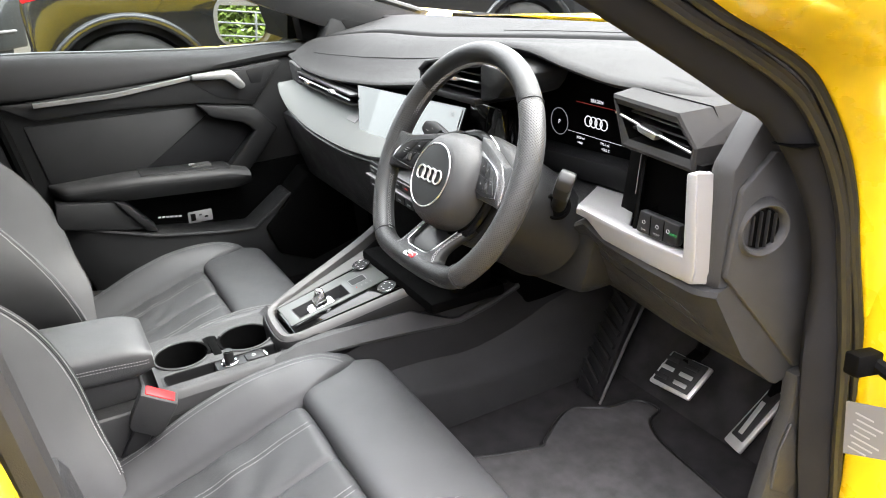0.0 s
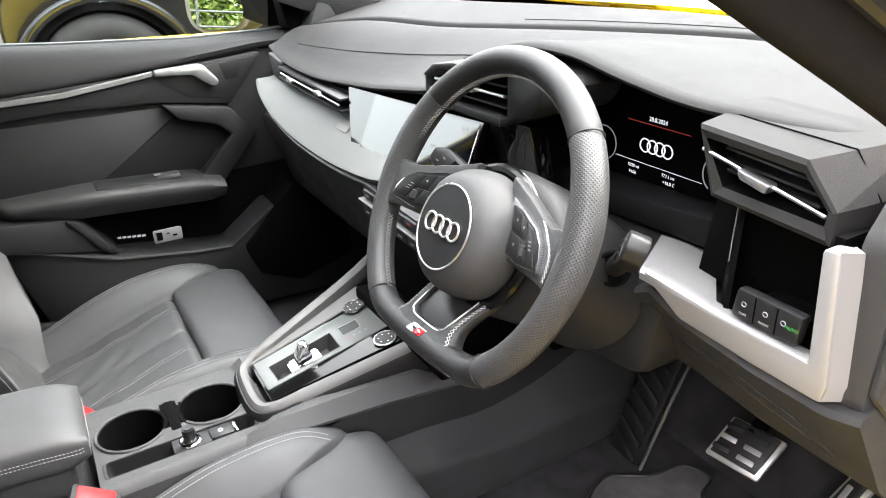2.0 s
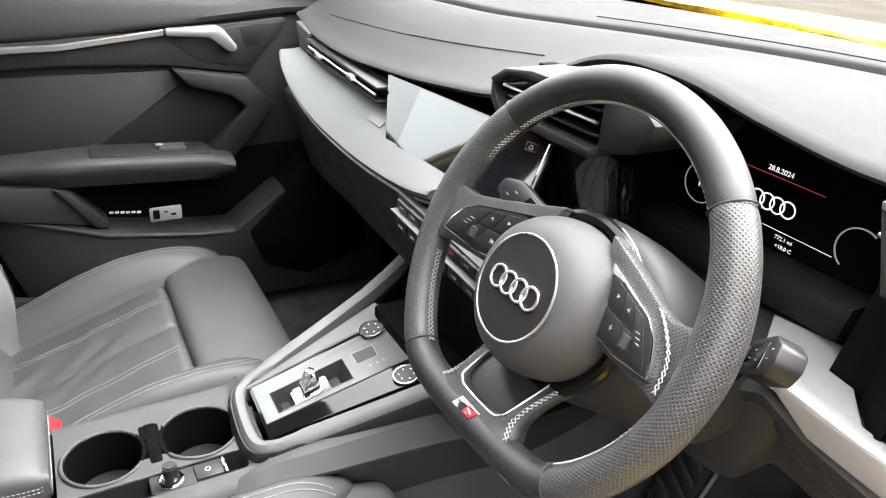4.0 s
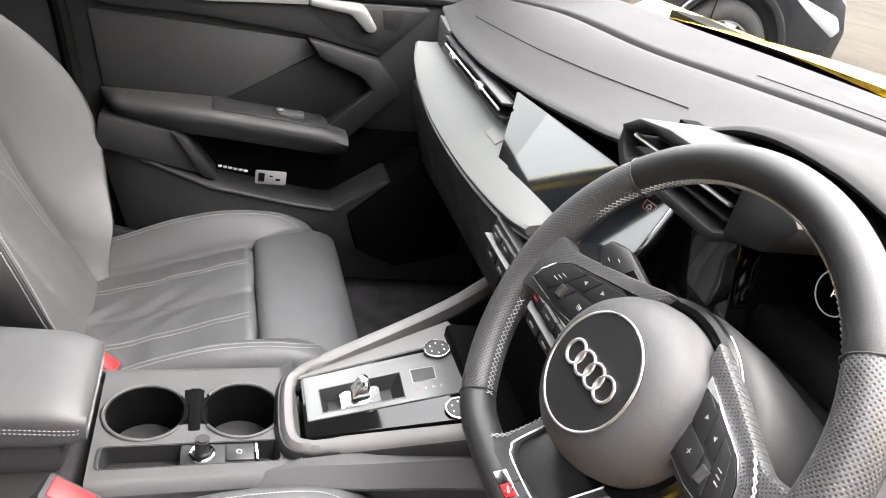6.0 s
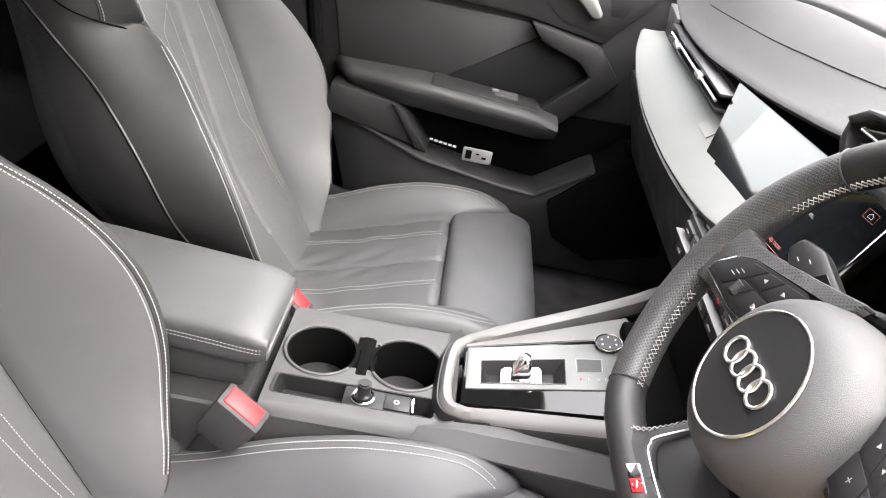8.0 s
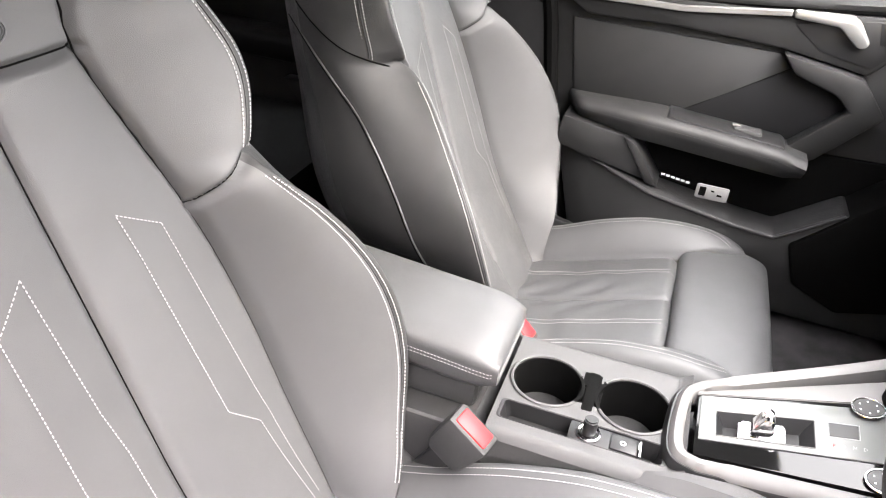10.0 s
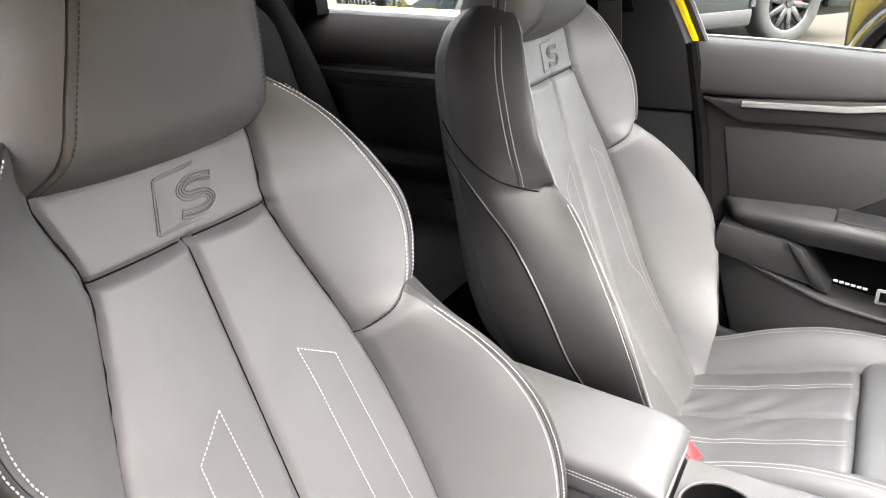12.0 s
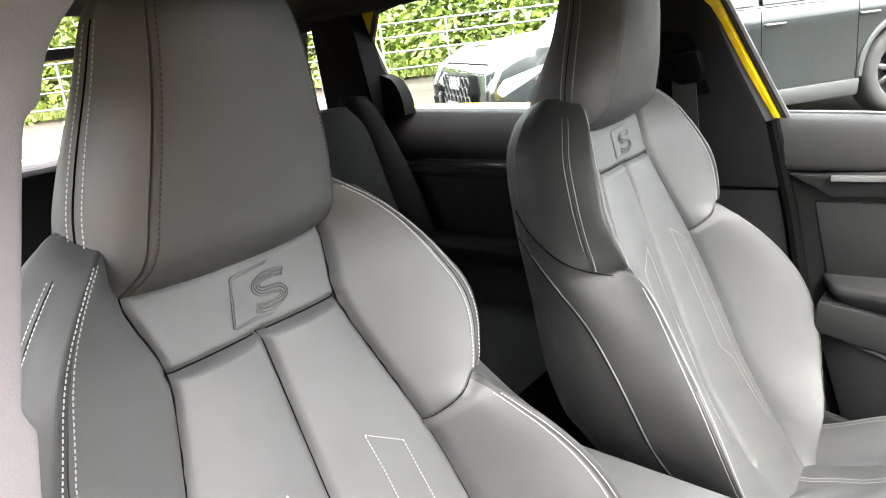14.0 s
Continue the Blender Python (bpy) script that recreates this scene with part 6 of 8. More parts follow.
def pedal_gas():
    p = thing("accelerator_pedal", "long steel accelerator pedal with black rubber inlay", "pedal", (0.53, 0.5, 0.30))
    m = Matrix.Translation((0.532, 0.515, 0.350)) @ pose(0, 0, 0, 48, 0, -6) @ Matrix.Diagonal((0.84, 0.84, 0.84, 1))
    part("pedal_plate", prism([(-0.026, -0.075), (0.020, -0.080), (0.030, 0.070), (-0.012, 0.075)], "z", -0.012, 0.0, 0.004, m=m), STAINLESS, p, "stainless pedal plate")
    part("pedal_rubber", prism([(-0.018, -0.055), (0.013, -0.058), (0.021, 0.066), (-0.007, 0.070)], "z", -0.002, 0.003, 0.002, m=m), RUBBER, p)
    part("rib", box((-0.006, -0.045, 0.002), (0.004, 0.035, 0.0052), 0.0012, m=m), STAINLESS, p)
    part("pedal_arm", tube([m @ Vector((0, 0.05, -0.01)), (0.545, 0.60, 0.48)], 0.011, 10), DARK, p)


pedal_brake()
pedal_gas()


def footwell():
    tagged(part("floor", merge(box((-0.72, -1.75, 0.20), (0.72, 0.62, 0.255), 0.0), prism([(0.52, 0.256), (0.66, 0.46), (0.70, 0.42), (0.62, 0.22)], "x", -0.70, 0.70)), FLOOR_FELT, smooth=0), "black carpeted car floor", "floor", kind="structure")
    # bulkhead colour carries the footwell's shade
    tagged(part("footwell_wall", box((-0.70, 0.66, 0.25), (0.70, 0.70, 0.93)), DARK), "footwell bulkhead, near black for the shade there", "wall", kind="structure")
    mat_ob = thing("floor_mat", "black needle-felt mat with bound edge in the driver's footwell", "floor mat", (0.45, 0.2, 0.257))
    pts = [(0.20, -0.10), (0.66, -0.10), (0.66, 0.39), (0.582, 0.402), (0.461, 0.415), (0.405, 0.425), (0.362, 0.450), (0.345, 0.49), (0.300, 0.475), (0.289, 0.415), (0.272, 0.385), (0.252, 0.352), (0.262, 0.312), (0.300, 0.250), (0.312, 0.220), (0.270, 0.10), (0.22, 0.02)]
    sp = [(p.x, p.y) for p in smooth_path([(x, y, 0) for x, y in pts], 4, True)]
    part("mat_felt", prism(sp, "z", 0.256, 0.2615, 0.001), CARPET, mat_ob)
    part("mat_binding", tube([(x, y, 0.2615) for x, y in sp], 0.003, 6, True), RUBBER, mat_ob, "stitched mat edge")
    rest = thing("footrest", "ribbed black rubber footrest beside the console", "footrest", (0.22, 0.45, 0.27))
    part("rest_body", prism([(0.405, 0.262), (0.425, 0.262), (0.535, 0.50), (0.515, 0.505)], "x", 0.196, 0.262, 0.005), PLASTIC_SMOOTH, rest)
    for i in range(9):
        t = i / 9
        m = Matrix.Translation((0.229, 0.408 + 0.10 * t, 0.285 + 0.215 * t)) @ pose(0, 0, 0, 65, 0, 0)
        part("rib", prism([(-0.028, 0.010), (0.028, -0.016), (0.028, -0.007), (-0.028, 0.019)], "z", 0.0, 0.006, 0.001, m=m), RUBBER, rest)
    part("rest_edge", tube([(0.264, 0.412, 0.255), (0.266, 0.47, 0.38), (0.266, 0.53, 0.49)], 0.003, 8), SATIN, rest, "bright edge strip")


footwell()


# ---- passenger door ----
SILVER_STRIP = material("bright_brushed_strip", (0.28, 0.28, 0.277), 0.38, metal=0.8, bump=0.08, bscale=1600, vary=0.02)
def passenger_door():
    d = thing("passenger_door", "closed black-lined passenger door with silver handle and strip", "car door", (-0.74, -0.1, 0.25))
    card = [(-0.522, 0.835), (-0.50, 0.735), (-0.462, 0.49), (-0.406, 0.335), (-0.34, 0.265), (0.34, 0.265), (0.36, 0.60), (0.36, 0.866), (0.13, 0.862), (-0.09, 0.842), (-0.27, 0.828)]
    part("door_card", prism(card, "x", -0.775, -0.712, 0.006), DOORCARD, d, "grained black door card")
    part("door_skin", prism([(-0.49, 0.895), (-0.42, 0.49), (-0.36, 0.22), (0.38, 0.22), (0.38, 0.870)], "x", -0.880, -0.777, 0.02), YELLOW, d, "yellow outer door skin")
    # soft upper pad under the window
    rows = []
    for i in range(40):
        y = -0.545 + 0.86 * i / 39
        zt = lin(y, [(-0.55, 0.910), (-0.40, 0.904), (-0.25, 0.893), (0.0, 0.879), (0.32, 0.880)])
        zl = lin(y, [(-0.55, 0.818), (-0.44, 0.816), (-0.27, 0.820), (-0.09, 0.836), (0.13, 0.858), (0.32, 0.862)])
        rows.append([Vector((x, y, z)) for x, z in ((-0.708, zl - 0.004), (-0.696, zl + 0.003), (-0.694, zl + 0.012), (-0.700, zl + (zt - zl) * 0.45), (-0.712, zl + (zt - zl) * 0.75), (-0.730, zt - 0.004), (-0.750, zt + 0.002), (-0.772, zt + 0.003), (-0.774, zl))])
    part("upper_pad", loft(rows), PAD, d, "soft black upper door pad", smooth=60)
    part("window_seal", tube([(-0.776, -0.56, 0.912), (-0.776, -0.40, 0.906), (-0.776, -0.25, 0.895), (-0.776, 0.0, 0.881), (-0.776, 0.33, 0.882)], 0.006, 8), RUBBER, d)
    # middle shelf moulding
    up = [(-0.515, 0.812), (-0.470, 0.812), (-0.09, 0.832), (0.13, 0.852), (0.142, 0.846), (0.056, 0.745), (-0.092, 0.767), (-0.278, 0.775), (-0.440, 0.770)]
    part("waist_moulding", prism(up, "x", -0.716, -0.694, 0.004), DOORCARD, d, "black waist moulding")
    # near-black strip stands in for the shade under the pad
    part("shadow_gap", prism([(-0.46, 0.816), (-0.09, 0.834), (0.136, 0.855), (0.14, 0.861), (-0.09, 0.841), (-0.46, 0.823)], "x", -0.712, -0.697, 0.001), DARK, d)
    st = [Vector((-0.688, -0.440 + 0.345 * i / 20, lin(-0.440 + 0.345 * i / 20, [(-0.44, 0.805), (-0.27, 0.808), (-0.095, 0.829)]))) for i in range(21)]
    part("silver_strip", loft([[p + Vector((0, 0, -0.005)), p + Vector((0.005, 0, -0.003)), p + Vector((0.005, 0, 0.005)), p + Vector((0, 0, 0.007)), p + Vector((-0.008, 0, 0.0))] for p in st]), SILVER_STRIP, d, "brushed silver strip", smooth=30)
    part("handle_recess", prism([(-0.085, 0.812), (0.045, 0.838), (0.128, 0.842), (0.058, 0.757), (-0.030, 0.772)], "x", -0.700, -0.6925, 0.002), PLASTIC_SMOOTH, d)
    part("door_handle", prism([(-0.092, 0.837), (-0.001, 0.842), (0.012, 0.836), (0.038, 0.802), (0.034, 0.792), (0.020, 0.791), (-0.016, 0.820), (-0.092, 0.824)], "x", -0.697, -0.676, 0.005), SILVER_STRIP, d, "satin chrome door handle")
    part("tweeter_grille", prism([(0.045, 0.835), (0.095, 0.842), (0.080, 0.800), (0.055, 0.800)], "x", -0.694, -0.6915, 0.002), PLASTIC_SMOOTH, d)
    # cloth insert
    ins = [(-0.470, 0.758), (-0.088, 0.757), (-0.062, 0.730), (0.04, 0.700), (0.0, 0.60), (-0.259, 0.600), (-0.445, 0.617)]
    part("door_insert", prism(ins, "x", -0.716, -0.707, 0.005), LEATHER_DARK, d, "dark leatherette insert")
    # dark sheet painted as the shade behind the grab bracket
    part("insert_shade", prism([(-0.064, 0.7305), (0.040, 0.700), (0.046, 0.682), (-0.020, 0.602), (-0.258, 0.600)], "x", -0.709, -0.7045, 0.001), REAR, d, "black field painted as shade behind the grab handle")
    part("insert_line", tube([(-0.7065, -0.064, 0.733), (-0.7065, -0.16, 0.665), (-0.7065, -0.262, 0.598)], 0.0012, 6), DARK, d)
    # grab bracket
    grab = [(-0.088, 0.764), (0.052, 0.742), (0.106, 0.682), (0.016, 0.580), (-0.043, 0.590), (0.046, 0.682), (0.018, 0.707), (-0.060, 0.731)]
    part("grab_bracket", prism(grab, "x", -0.715, -0.672, 0.006), DOORCARD, d, "angular black grab bracket")
    # armrest
    rows = []
    for i in range(30):
        y = -0.450 + 0.455 * i / 29
        zt = lin(y, [(-0.45, 0.615), (-0.27, 0.620), (-0.05, 0.605), (0.01, 0.592)])
        zb = lin(y, [(-0.45, 0.588), (-0.40, 0.572), (-0.03, 0.552), (0.01, 0.560)])
        xi = lin(y, [(-0.45, -0.700), (-0.42, -0.650), (-0.30, -0.625), (0.0, -0.618)])
        rows.append([Vector((x, y, z)) for x, z in ((-0.715, zt + 0.002), (xi - 0.02, zt + 0.002), (xi - 0.006, zt - 0.002), (xi, zt - 0.010), (xi - 0.003, (zt + zb) / 2), (xi - 0.020, zb), (-0.715, zb - 0.004))])
    arm = part("door_armrest", loft(rows), LEATHER_DARK, d, "stitched leatherette armrest", smooth=50)
    path = [Vector((lin(y, [(-0.45, -0.700), (-0.42, -0.650), (-0.30, -0.625), (0.0, -0.618)]) + 0.0004, y, lin(y, [(-0.45, 0.602), (-0.27, 0.605), (-0.05, 0.590), (0.01, 0.578)]))) for y in [-0.43 + 0.01 * i for i in range(43)]]
    part("armrest_stitching", stitch_row(path, lambda i: (1, 0, 0), 0.004, 0.003, 0.0004), LEATHER, arm, smooth=0)
    part("switch_panel", prism([(-0.262, 0.612), (-0.030, 0.600), (-0.044, 0.610), (-0.250, 0.624)], "x", -0.712, -0.640, 0.002), PLASTIC_SMOOTH, d)
    part("window_switch", box((-0.690, -0.130, 0.606), (-0.660, -0.080, 0.620), 0.004), PLASTIC, d, "window switch")
    part("switch_lug", box((-0.682, -0.134, 0.6185), (-0.672, -0.120, 0.6225), 0.001), SATIN, d)
    # lower pocket: outer wall with a slanting end, the shade inside painted black
    kick = [(-0.455, 0.520), (-0.243, 0.477), (-0.081, 0.452), (-0.009, 0.446), (0.092, 0.520), (0.20, 0.515), (0.30, 0.52), (0.33, 0.28), (-0.33, 0.28), (-0.40, 0.34)]
    pocket = prism(kick, "x", -0.700, -0.606, 0.006)
    for v in pocket.verts:
        if v.co.x > -0.68:
            v.co.x -= 0.075 * max(0, min(1, (-0.30 - v.co.y) / 0.14))
    part("door_pocket", pocket, DOORCARD, d, "black door pocket wall")
    part("pocket_end", prism([(-0.455, 0.525), (-0.445, 0.585), (-0.322, 0.570), (-0.292, 0.552), (-0.240, 0.480)], "x", -0.712, -0.640, 0.005), DOORCARD, d)
    part("pocket_rib", prism([(-0.322, 0.572), (-0.294, 0.558), (-0.236, 0.480), (-0.262, 0.484)], "x", -0.70, -0.630, 0.004), PLASTIC_SMOOTH, d)
    part("pocket_rim", tube([(-0.679, -0.455, 0.520), (-0.604, -0.243, 0.477), (-0.604, -0.081, 0.452), (-0.604, -0.009, 0.446), (-0.604, 0.092, 0.520)], 0.004, 8), PLASTIC_SMOOTH, d)
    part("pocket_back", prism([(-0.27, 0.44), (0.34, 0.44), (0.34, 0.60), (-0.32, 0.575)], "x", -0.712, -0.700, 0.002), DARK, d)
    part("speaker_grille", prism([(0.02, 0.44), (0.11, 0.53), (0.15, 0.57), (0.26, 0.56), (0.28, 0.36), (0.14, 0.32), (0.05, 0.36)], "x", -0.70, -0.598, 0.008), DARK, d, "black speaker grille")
    # white tag lying in the pocket
    tag = part("paper_tag", prism(outline_rounded(-0.167, -0.108, 0.490, 0.519, 0.004, 3), "x", -0.612, -0.6095, 0.0006, m=None), LABEL, d, "white rounded paper tag")
    for y, z, w, hh in ((-0.161, 0.496, 0.012, 0.018), (-0.140, 0.507, 0.006, 0.003), (-0.128, 0.500, 0.009, 0.004)):
        part("tag_print", box((-0.6094, y, z), (-0.6086, y + w, z + hh)), DARK, tag, smooth=0)
    for i in range(6):
        part("moulded_print", box((-0.612, -0.236 + 0.0095 * i, 0.5185 - 0.0012 * i), (-0.6105, -0.229 + 0.0095 * i, 0.5225 - 0.0012 * i)), PRINT, d, smooth=0)
    # painted window frame: rear upright, top rail
    fr = [(-0.735, -0.553, 0.905), (-0.715, -0.600, 1.010), (-0.690, -0.655, 1.135), (-0.668, -0.69, 1.225)]
    part("window_frame", loft([[Vector((x, y - 0.008, z)), Vector((x - 0.03, y - 0.002, z)), Vector((x - 0.03, y + 0.024, z)), Vector((x, y + 0.012, z))] for x, y, z in fr]), YELLOW, d, "yellow painted window frame", smooth=30)
    part("frame_seal", tube([(x - 0.012, y + 0.024, z) for x, y, z in fr], 0.008, 8), RUBBER, d)
    gl = part("window_pane", loft([[Vector((-0.768, -0.56, 0.90)), Vector((-0.772, -0.56, 0.90)), Vector((-0.772, 0.30, 0.88)), Vector((-0.768, 0.30, 0.88))], [Vector((-0.690, -0.69, 1.225)), Vector((-0.694, -0.69, 1.225)), Vector((-0.694, -0.28, 1.22)), Vector((-0.690, -0.28, 1.22))]]), GLASS, d, "clear side window", smooth=0)
    gl.visible_shadow = False
    part("sail_panel", prism([(0.215, 0.888), (0.30, 0.886), (0.255, 0.925), (0.215, 1.0), (0.20, 1.0)], "x", -0.775, -0.72, 0.004), DARK, d)
    part("door_gap_seal", tube([(-0.705, -0.548, 0.91), (-0.703, -0.510, 0.74), (-0.700, -0.470, 0.49), (-0.700, -0.410, 0.335), (-0.70, -0.35, 0.265)], 0.015, 10), DARK, d, "black door seal")
    # mirror outside, on the door
    mir = thing("wing_mirror", "grey wing mirror with black inner housing and clear glass", "wing mirror", (-0.9, 0.2, 0.86))
    rows = []
    for i in range(15):
        t = i / 14
        y = 0.135 + 0.13 * t
        k = math.cos(t * 1.25) ** 0.6 if t > 0.1 else 1.0 - 0.08 * (0.1 - t) / 0.1
        r = []
        for j in range(32):
            a = 2 * math.pi * j / 32
            c, s = math.cos(a), math.sin(a)
            q = (abs(c) ** 3.0 + abs(s) ** 3.0) ** (-1 / 3.0)
            r.append(Vector((-1.00 + 0.130 * c * q * k + 0.02 * t, y, 0.945 + 0.078 * s * q * k + 0.01 * c)))
        rows.append(r)
    hb = loft(rows)
    hb.transform(Matrix.Translation((-0.985, 0.13, 0.930)) @ pose(0, 0, 0, 0, 0, 27) @ Matrix.Translation((1.00, -0.135, -0.945)))
    part("mirror_housing", hb, SATIN, mir, "grey mirror shell", smooth=50)
    gp = []
    for j in range(40):
        a = 2 * math.pi * j / 40
        c, s = math.cos(a), math.sin(a)
        q = (abs(c) ** 3.4 + abs(s) ** 3.4) ** (-1 / 3.4)
        gp.append((0.098 * c * q, 0.062 * s * q + 0.008 * c))
    m = Matrix.Translation((-0.985, 0.128, 0.930)) @ pose(0, 0, 0, 86, 0, 27)
    part("mirror_glass", prism(gp, "z", -0.002, 0.001, m=m), MIRROR, mir, "mirror glass", smooth=0)
    part("mirror_foot", loft([[Vector((x, y, z)) for x, y, z in ((-0.92, 0.17, 0.90), (-0.92, 0.25, 0.90), (-0.92, 0.25, 1.0), (-0.92, 0.16, 1.0))], [Vector((x, y, z)) for x, y, z in ((-0.776, 0.19, 0.89), (-0.776, 0.31, 0.89), (-0.776, 0.27, 0.96), (-0.776, 0.20, 0.98))]]), DARK, mir, "black inner mirror arm")


passenger_door()


link_part = part


# ---- rear compartment ----
def rear_door(sg, label):
    d = thing("rear_door", label, "car door", (sg * 0.74, -1.1, 0.25), "rear doors")

    def part(name, bm, mat, parent=None, label="", smooth=35):
        if sg > 0:
            bm.transform(Matrix.Diagonal((-1, 1, 1, 1)))
        return link_part(name, bm, mat, parent, label, smooth)
    part("door_card", prism([(-0.80, 0.26), (-0.80, 0.84), (-1.53, 0.84), (-1.60, 0.75), (-1.45, 0.45), (-1.30, 0.26)], "x", -0.785, -0.715, 0.006), TRIM, d)
    part("door_skin", prism([(-0.78, 0.22), (-0.78, 0.93), (-1.60, 0.95), (-1.60, 0.70), (-1.40, 0.40), (-1.30, 0.22)], "x", -0.885, -0.786, 0.02), YELLOW, d)
    rows = []
    for i in range(20):
        y = -1.53 + 0.73 * i / 19
        zt = lin(y, [(-1.53, 0.948), (-0.80, 0.926)])
        zl = lin(y, [(-1.53, 0.822), (-0.80, 0.824)])
        rows.append([Vector((x, y, z)) for x, z in ((-0.716, zl), (-0.700, zl + 0.006), (-0.698, zl + 0.02), (-0.706, zl + (zt - zl) * 0.6), (-0.735, zt - 0.004), (-0.770, zt + 0.002), (-0.776, zl))])
    part("upper_pad", loft(rows), PAD, d, smooth=60)
    part("silver_strip", prism([(-1.46, 0.808), (-0.82, 0.802), (-0.82, 0.812), (-1.46, 0.818)], "x", -0.712, -0.700, 0.002), SILVER_STRIP, d, "thin bright strip")
    part("waist_moulding", prism([(-1.52, 0.815), (-1.45, 0.790), (-0.82, 0.785), (-0.82, 0.775), (-1.47, 0.778), (-1.54, 0.80)], "x", -0.715, -0.700, 0.003), TRIM, d)
    part("door_armrest", box((-0.73, -1.42, 0.57), (-0.63, -0.84, 0.63), 0.02, 3), REAR, d)
    part("pocket_bar", prism([(-1.10, 0.52), (-1.06, 0.52), (-0.98, 0.42), (-1.02, 0.42)], "x", -0.715, -0.68, 0.004), PLASTIC_SMOOTH, d)
    fr = [(-0.745, -1.485, 0.948), (-0.725, -1.515, 1.03), (-0.690, -1.525, 1.13), (-0.665, -1.47, 1.205), (-0.655, -1.36, 1.225)]
    part("window_frame", loft([[Vector((x, y - 0.035, z + 0.01)), Vector((x - 0.03, y - 0.03, z + 0.01)), Vector((x - 0.03, y, z)), Vector((x, y, z))] for x, y, z in fr]), YELLOW, d, "yellow painted window frame", smooth=30)
    part("frame_seal", tube([(x - 0.01, y + 0.004, z - 0.004) for x, y, z in fr], 0.009, 8), RUBBER, d)
    rows = []
    for i in range(9):
        f = i / 8
        y = -1.43 - 0.075 * (1 - math.sqrt(1 - f * f))
        rows.append([Vector((-0.735, -1.53, 0.94 + 0.105 * f)), Vector((-0.69 - 0.008 * f, -1.53, 0.94 + 0.105 * f)), Vector((-0.69 - 0.008 * f, y, 0.94 + 0.105 * f)), Vector((-0.735, y, 0.94 + 0.105 * f))])
    part("corner_block", loft(rows), DARK, d, "rounded black corner block", smooth=30)
    g = part("window_pane", loft([[Vector((-0.768, -1.52, 0.935)), Vector((-0.772, -1.52, 0.935)), Vector((-0.772, -0.82, 0.92)), Vector((-0.768, -0.82, 0.92))], [Vector((-0.680, -1.52, 1.23)), Vector((-0.684, -1.52, 1.23)), Vector((-0.684, -0.82, 1.23)), Vector((-0.680, -0.82, 1.23))]]), GLASS, d, smooth=0)
    g.visible_shadow = False


rear_door(-1, "closed black-lined rear door with thin bright strip")
rear_door(1, "closed black-lined rear door behind the driver's seat")


def b_pillar(sg, label):
    """The trim of the middle pillar; sg is -1 on the far side."""
    p = thing("door_pillar", label, "car pillar", (sg * 0.72, -0.68, 0.25), "door pillars")
    if sg < 0:
        up = [(-0.548, 0.905), (-0.600, 1.010), (-0.655, 1.135), (-0.70, 1.235), (-0.86, 1.24), (-0.835, 0.94), (-0.82, 0.78), (-0.520, 0.782)]
        # pillar trim takes the darkened colour in place of real shade
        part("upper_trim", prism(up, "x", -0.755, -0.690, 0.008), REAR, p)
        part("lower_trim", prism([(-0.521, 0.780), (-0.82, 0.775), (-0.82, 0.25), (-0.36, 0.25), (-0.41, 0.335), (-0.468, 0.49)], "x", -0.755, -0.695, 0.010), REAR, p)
        part("guide_recess", prism([(-0.745, 0.955), (-0.652, 0.965), (-0.690, 1.080), (-0.765, 1.09)], "x", -0.692, -0.684, 0.003), DARK, p)
        belt = thing("seat_belt", "black webbing seat belt in its shoulder guide", "seat belt", (-0.68, -0.70, 0.60))
        part("belt_guide", prism([(-0.745, 1.010), (-0.735, 1.040), (-0.668, 1.050), (-0.655, 1.010), (-0.662, 0.990), (-0.70, 0.985)], "x", -0.690, -0.655, 0.008), DARK, belt, "black belt guide")
        part("webbing", loft([[Vector((-0.664, -0.718, 1.01)), Vector((-0.661, -0.718, 1.01)), Vector((-0.661, -0.672, 1.01)), Vector((-0.664, -0.672, 1.01))], [Vector((-0.672, -0.712, 0.80)), Vector((-0.669, -0.712, 0.80)), Vector((-0.669, -0.664, 0.80)), Vector((-0.672, -0.664, 0.80))], [Vector((-0.690, -0.70, 0.35)), Vector((-0.687, -0.70, 0.35)), Vector((-0.687, -0.65, 0.35)), Vector((-0.690, -0.65, 0.35))]]), RUBBER, belt, "ribbed black webbing", smooth=0)
    else:
        up = [(0.640, 0.80), (0.622, 0.93), (0.622, 0.957), (0.6155, 0.988), (0.6175, 0.994), (0.6190, 1.000), (0.604, 1.055), (0.587, 1.116), (0.584, 1.123), (0.577, 1.127), (0.569, 1.147), (0.560, 1.159), (0.550, 1.169), (0.535, 1.20), (0.535, 1.25), (0.668, 1.25), (0.690, 1.05), (0.700, 0.80)]
        part("upper_trim", prism(up, "y", -0.64, -0.525, 0.004), SATIN_TRIM, p, "pale-lit grey pillar trim")
        part("lower_trim", prism([(-0.470, 0.80), (-0.82, 0.80), (-0.82, 0.25), (-0.36, 0.25), (-0.40, 0.36), (-0.44, 0.60)], "x", 0.675, 0.745, 0.012), TRIM, p)
        part("pillar_seal", tube([(0.752, -0.42, 0.45), (0.752, -0.462, 0.65), (0.746, -0.484, 0.83), (0.730, -0.505, 1.0), (0.70, -0.56, 1.2)], 0.014, 10), RUBBER, p, "black door seal")
        part("pillar_skin", prism([(-0.500, 0.95), (-0.480, 0.80), (-0.45, 0.55), (-0.38, 0.22), (-0.85, 0.22), (-0.85, 0.95)], "x", 0.765, 0.86, 0.02), YELLOW, p, "yellow pillar skin")


SATIN_TRIM = material("grey_pillar_trim", (0.085, 0.080, 0.086), 0.6, bump=0.3, bscale=900)
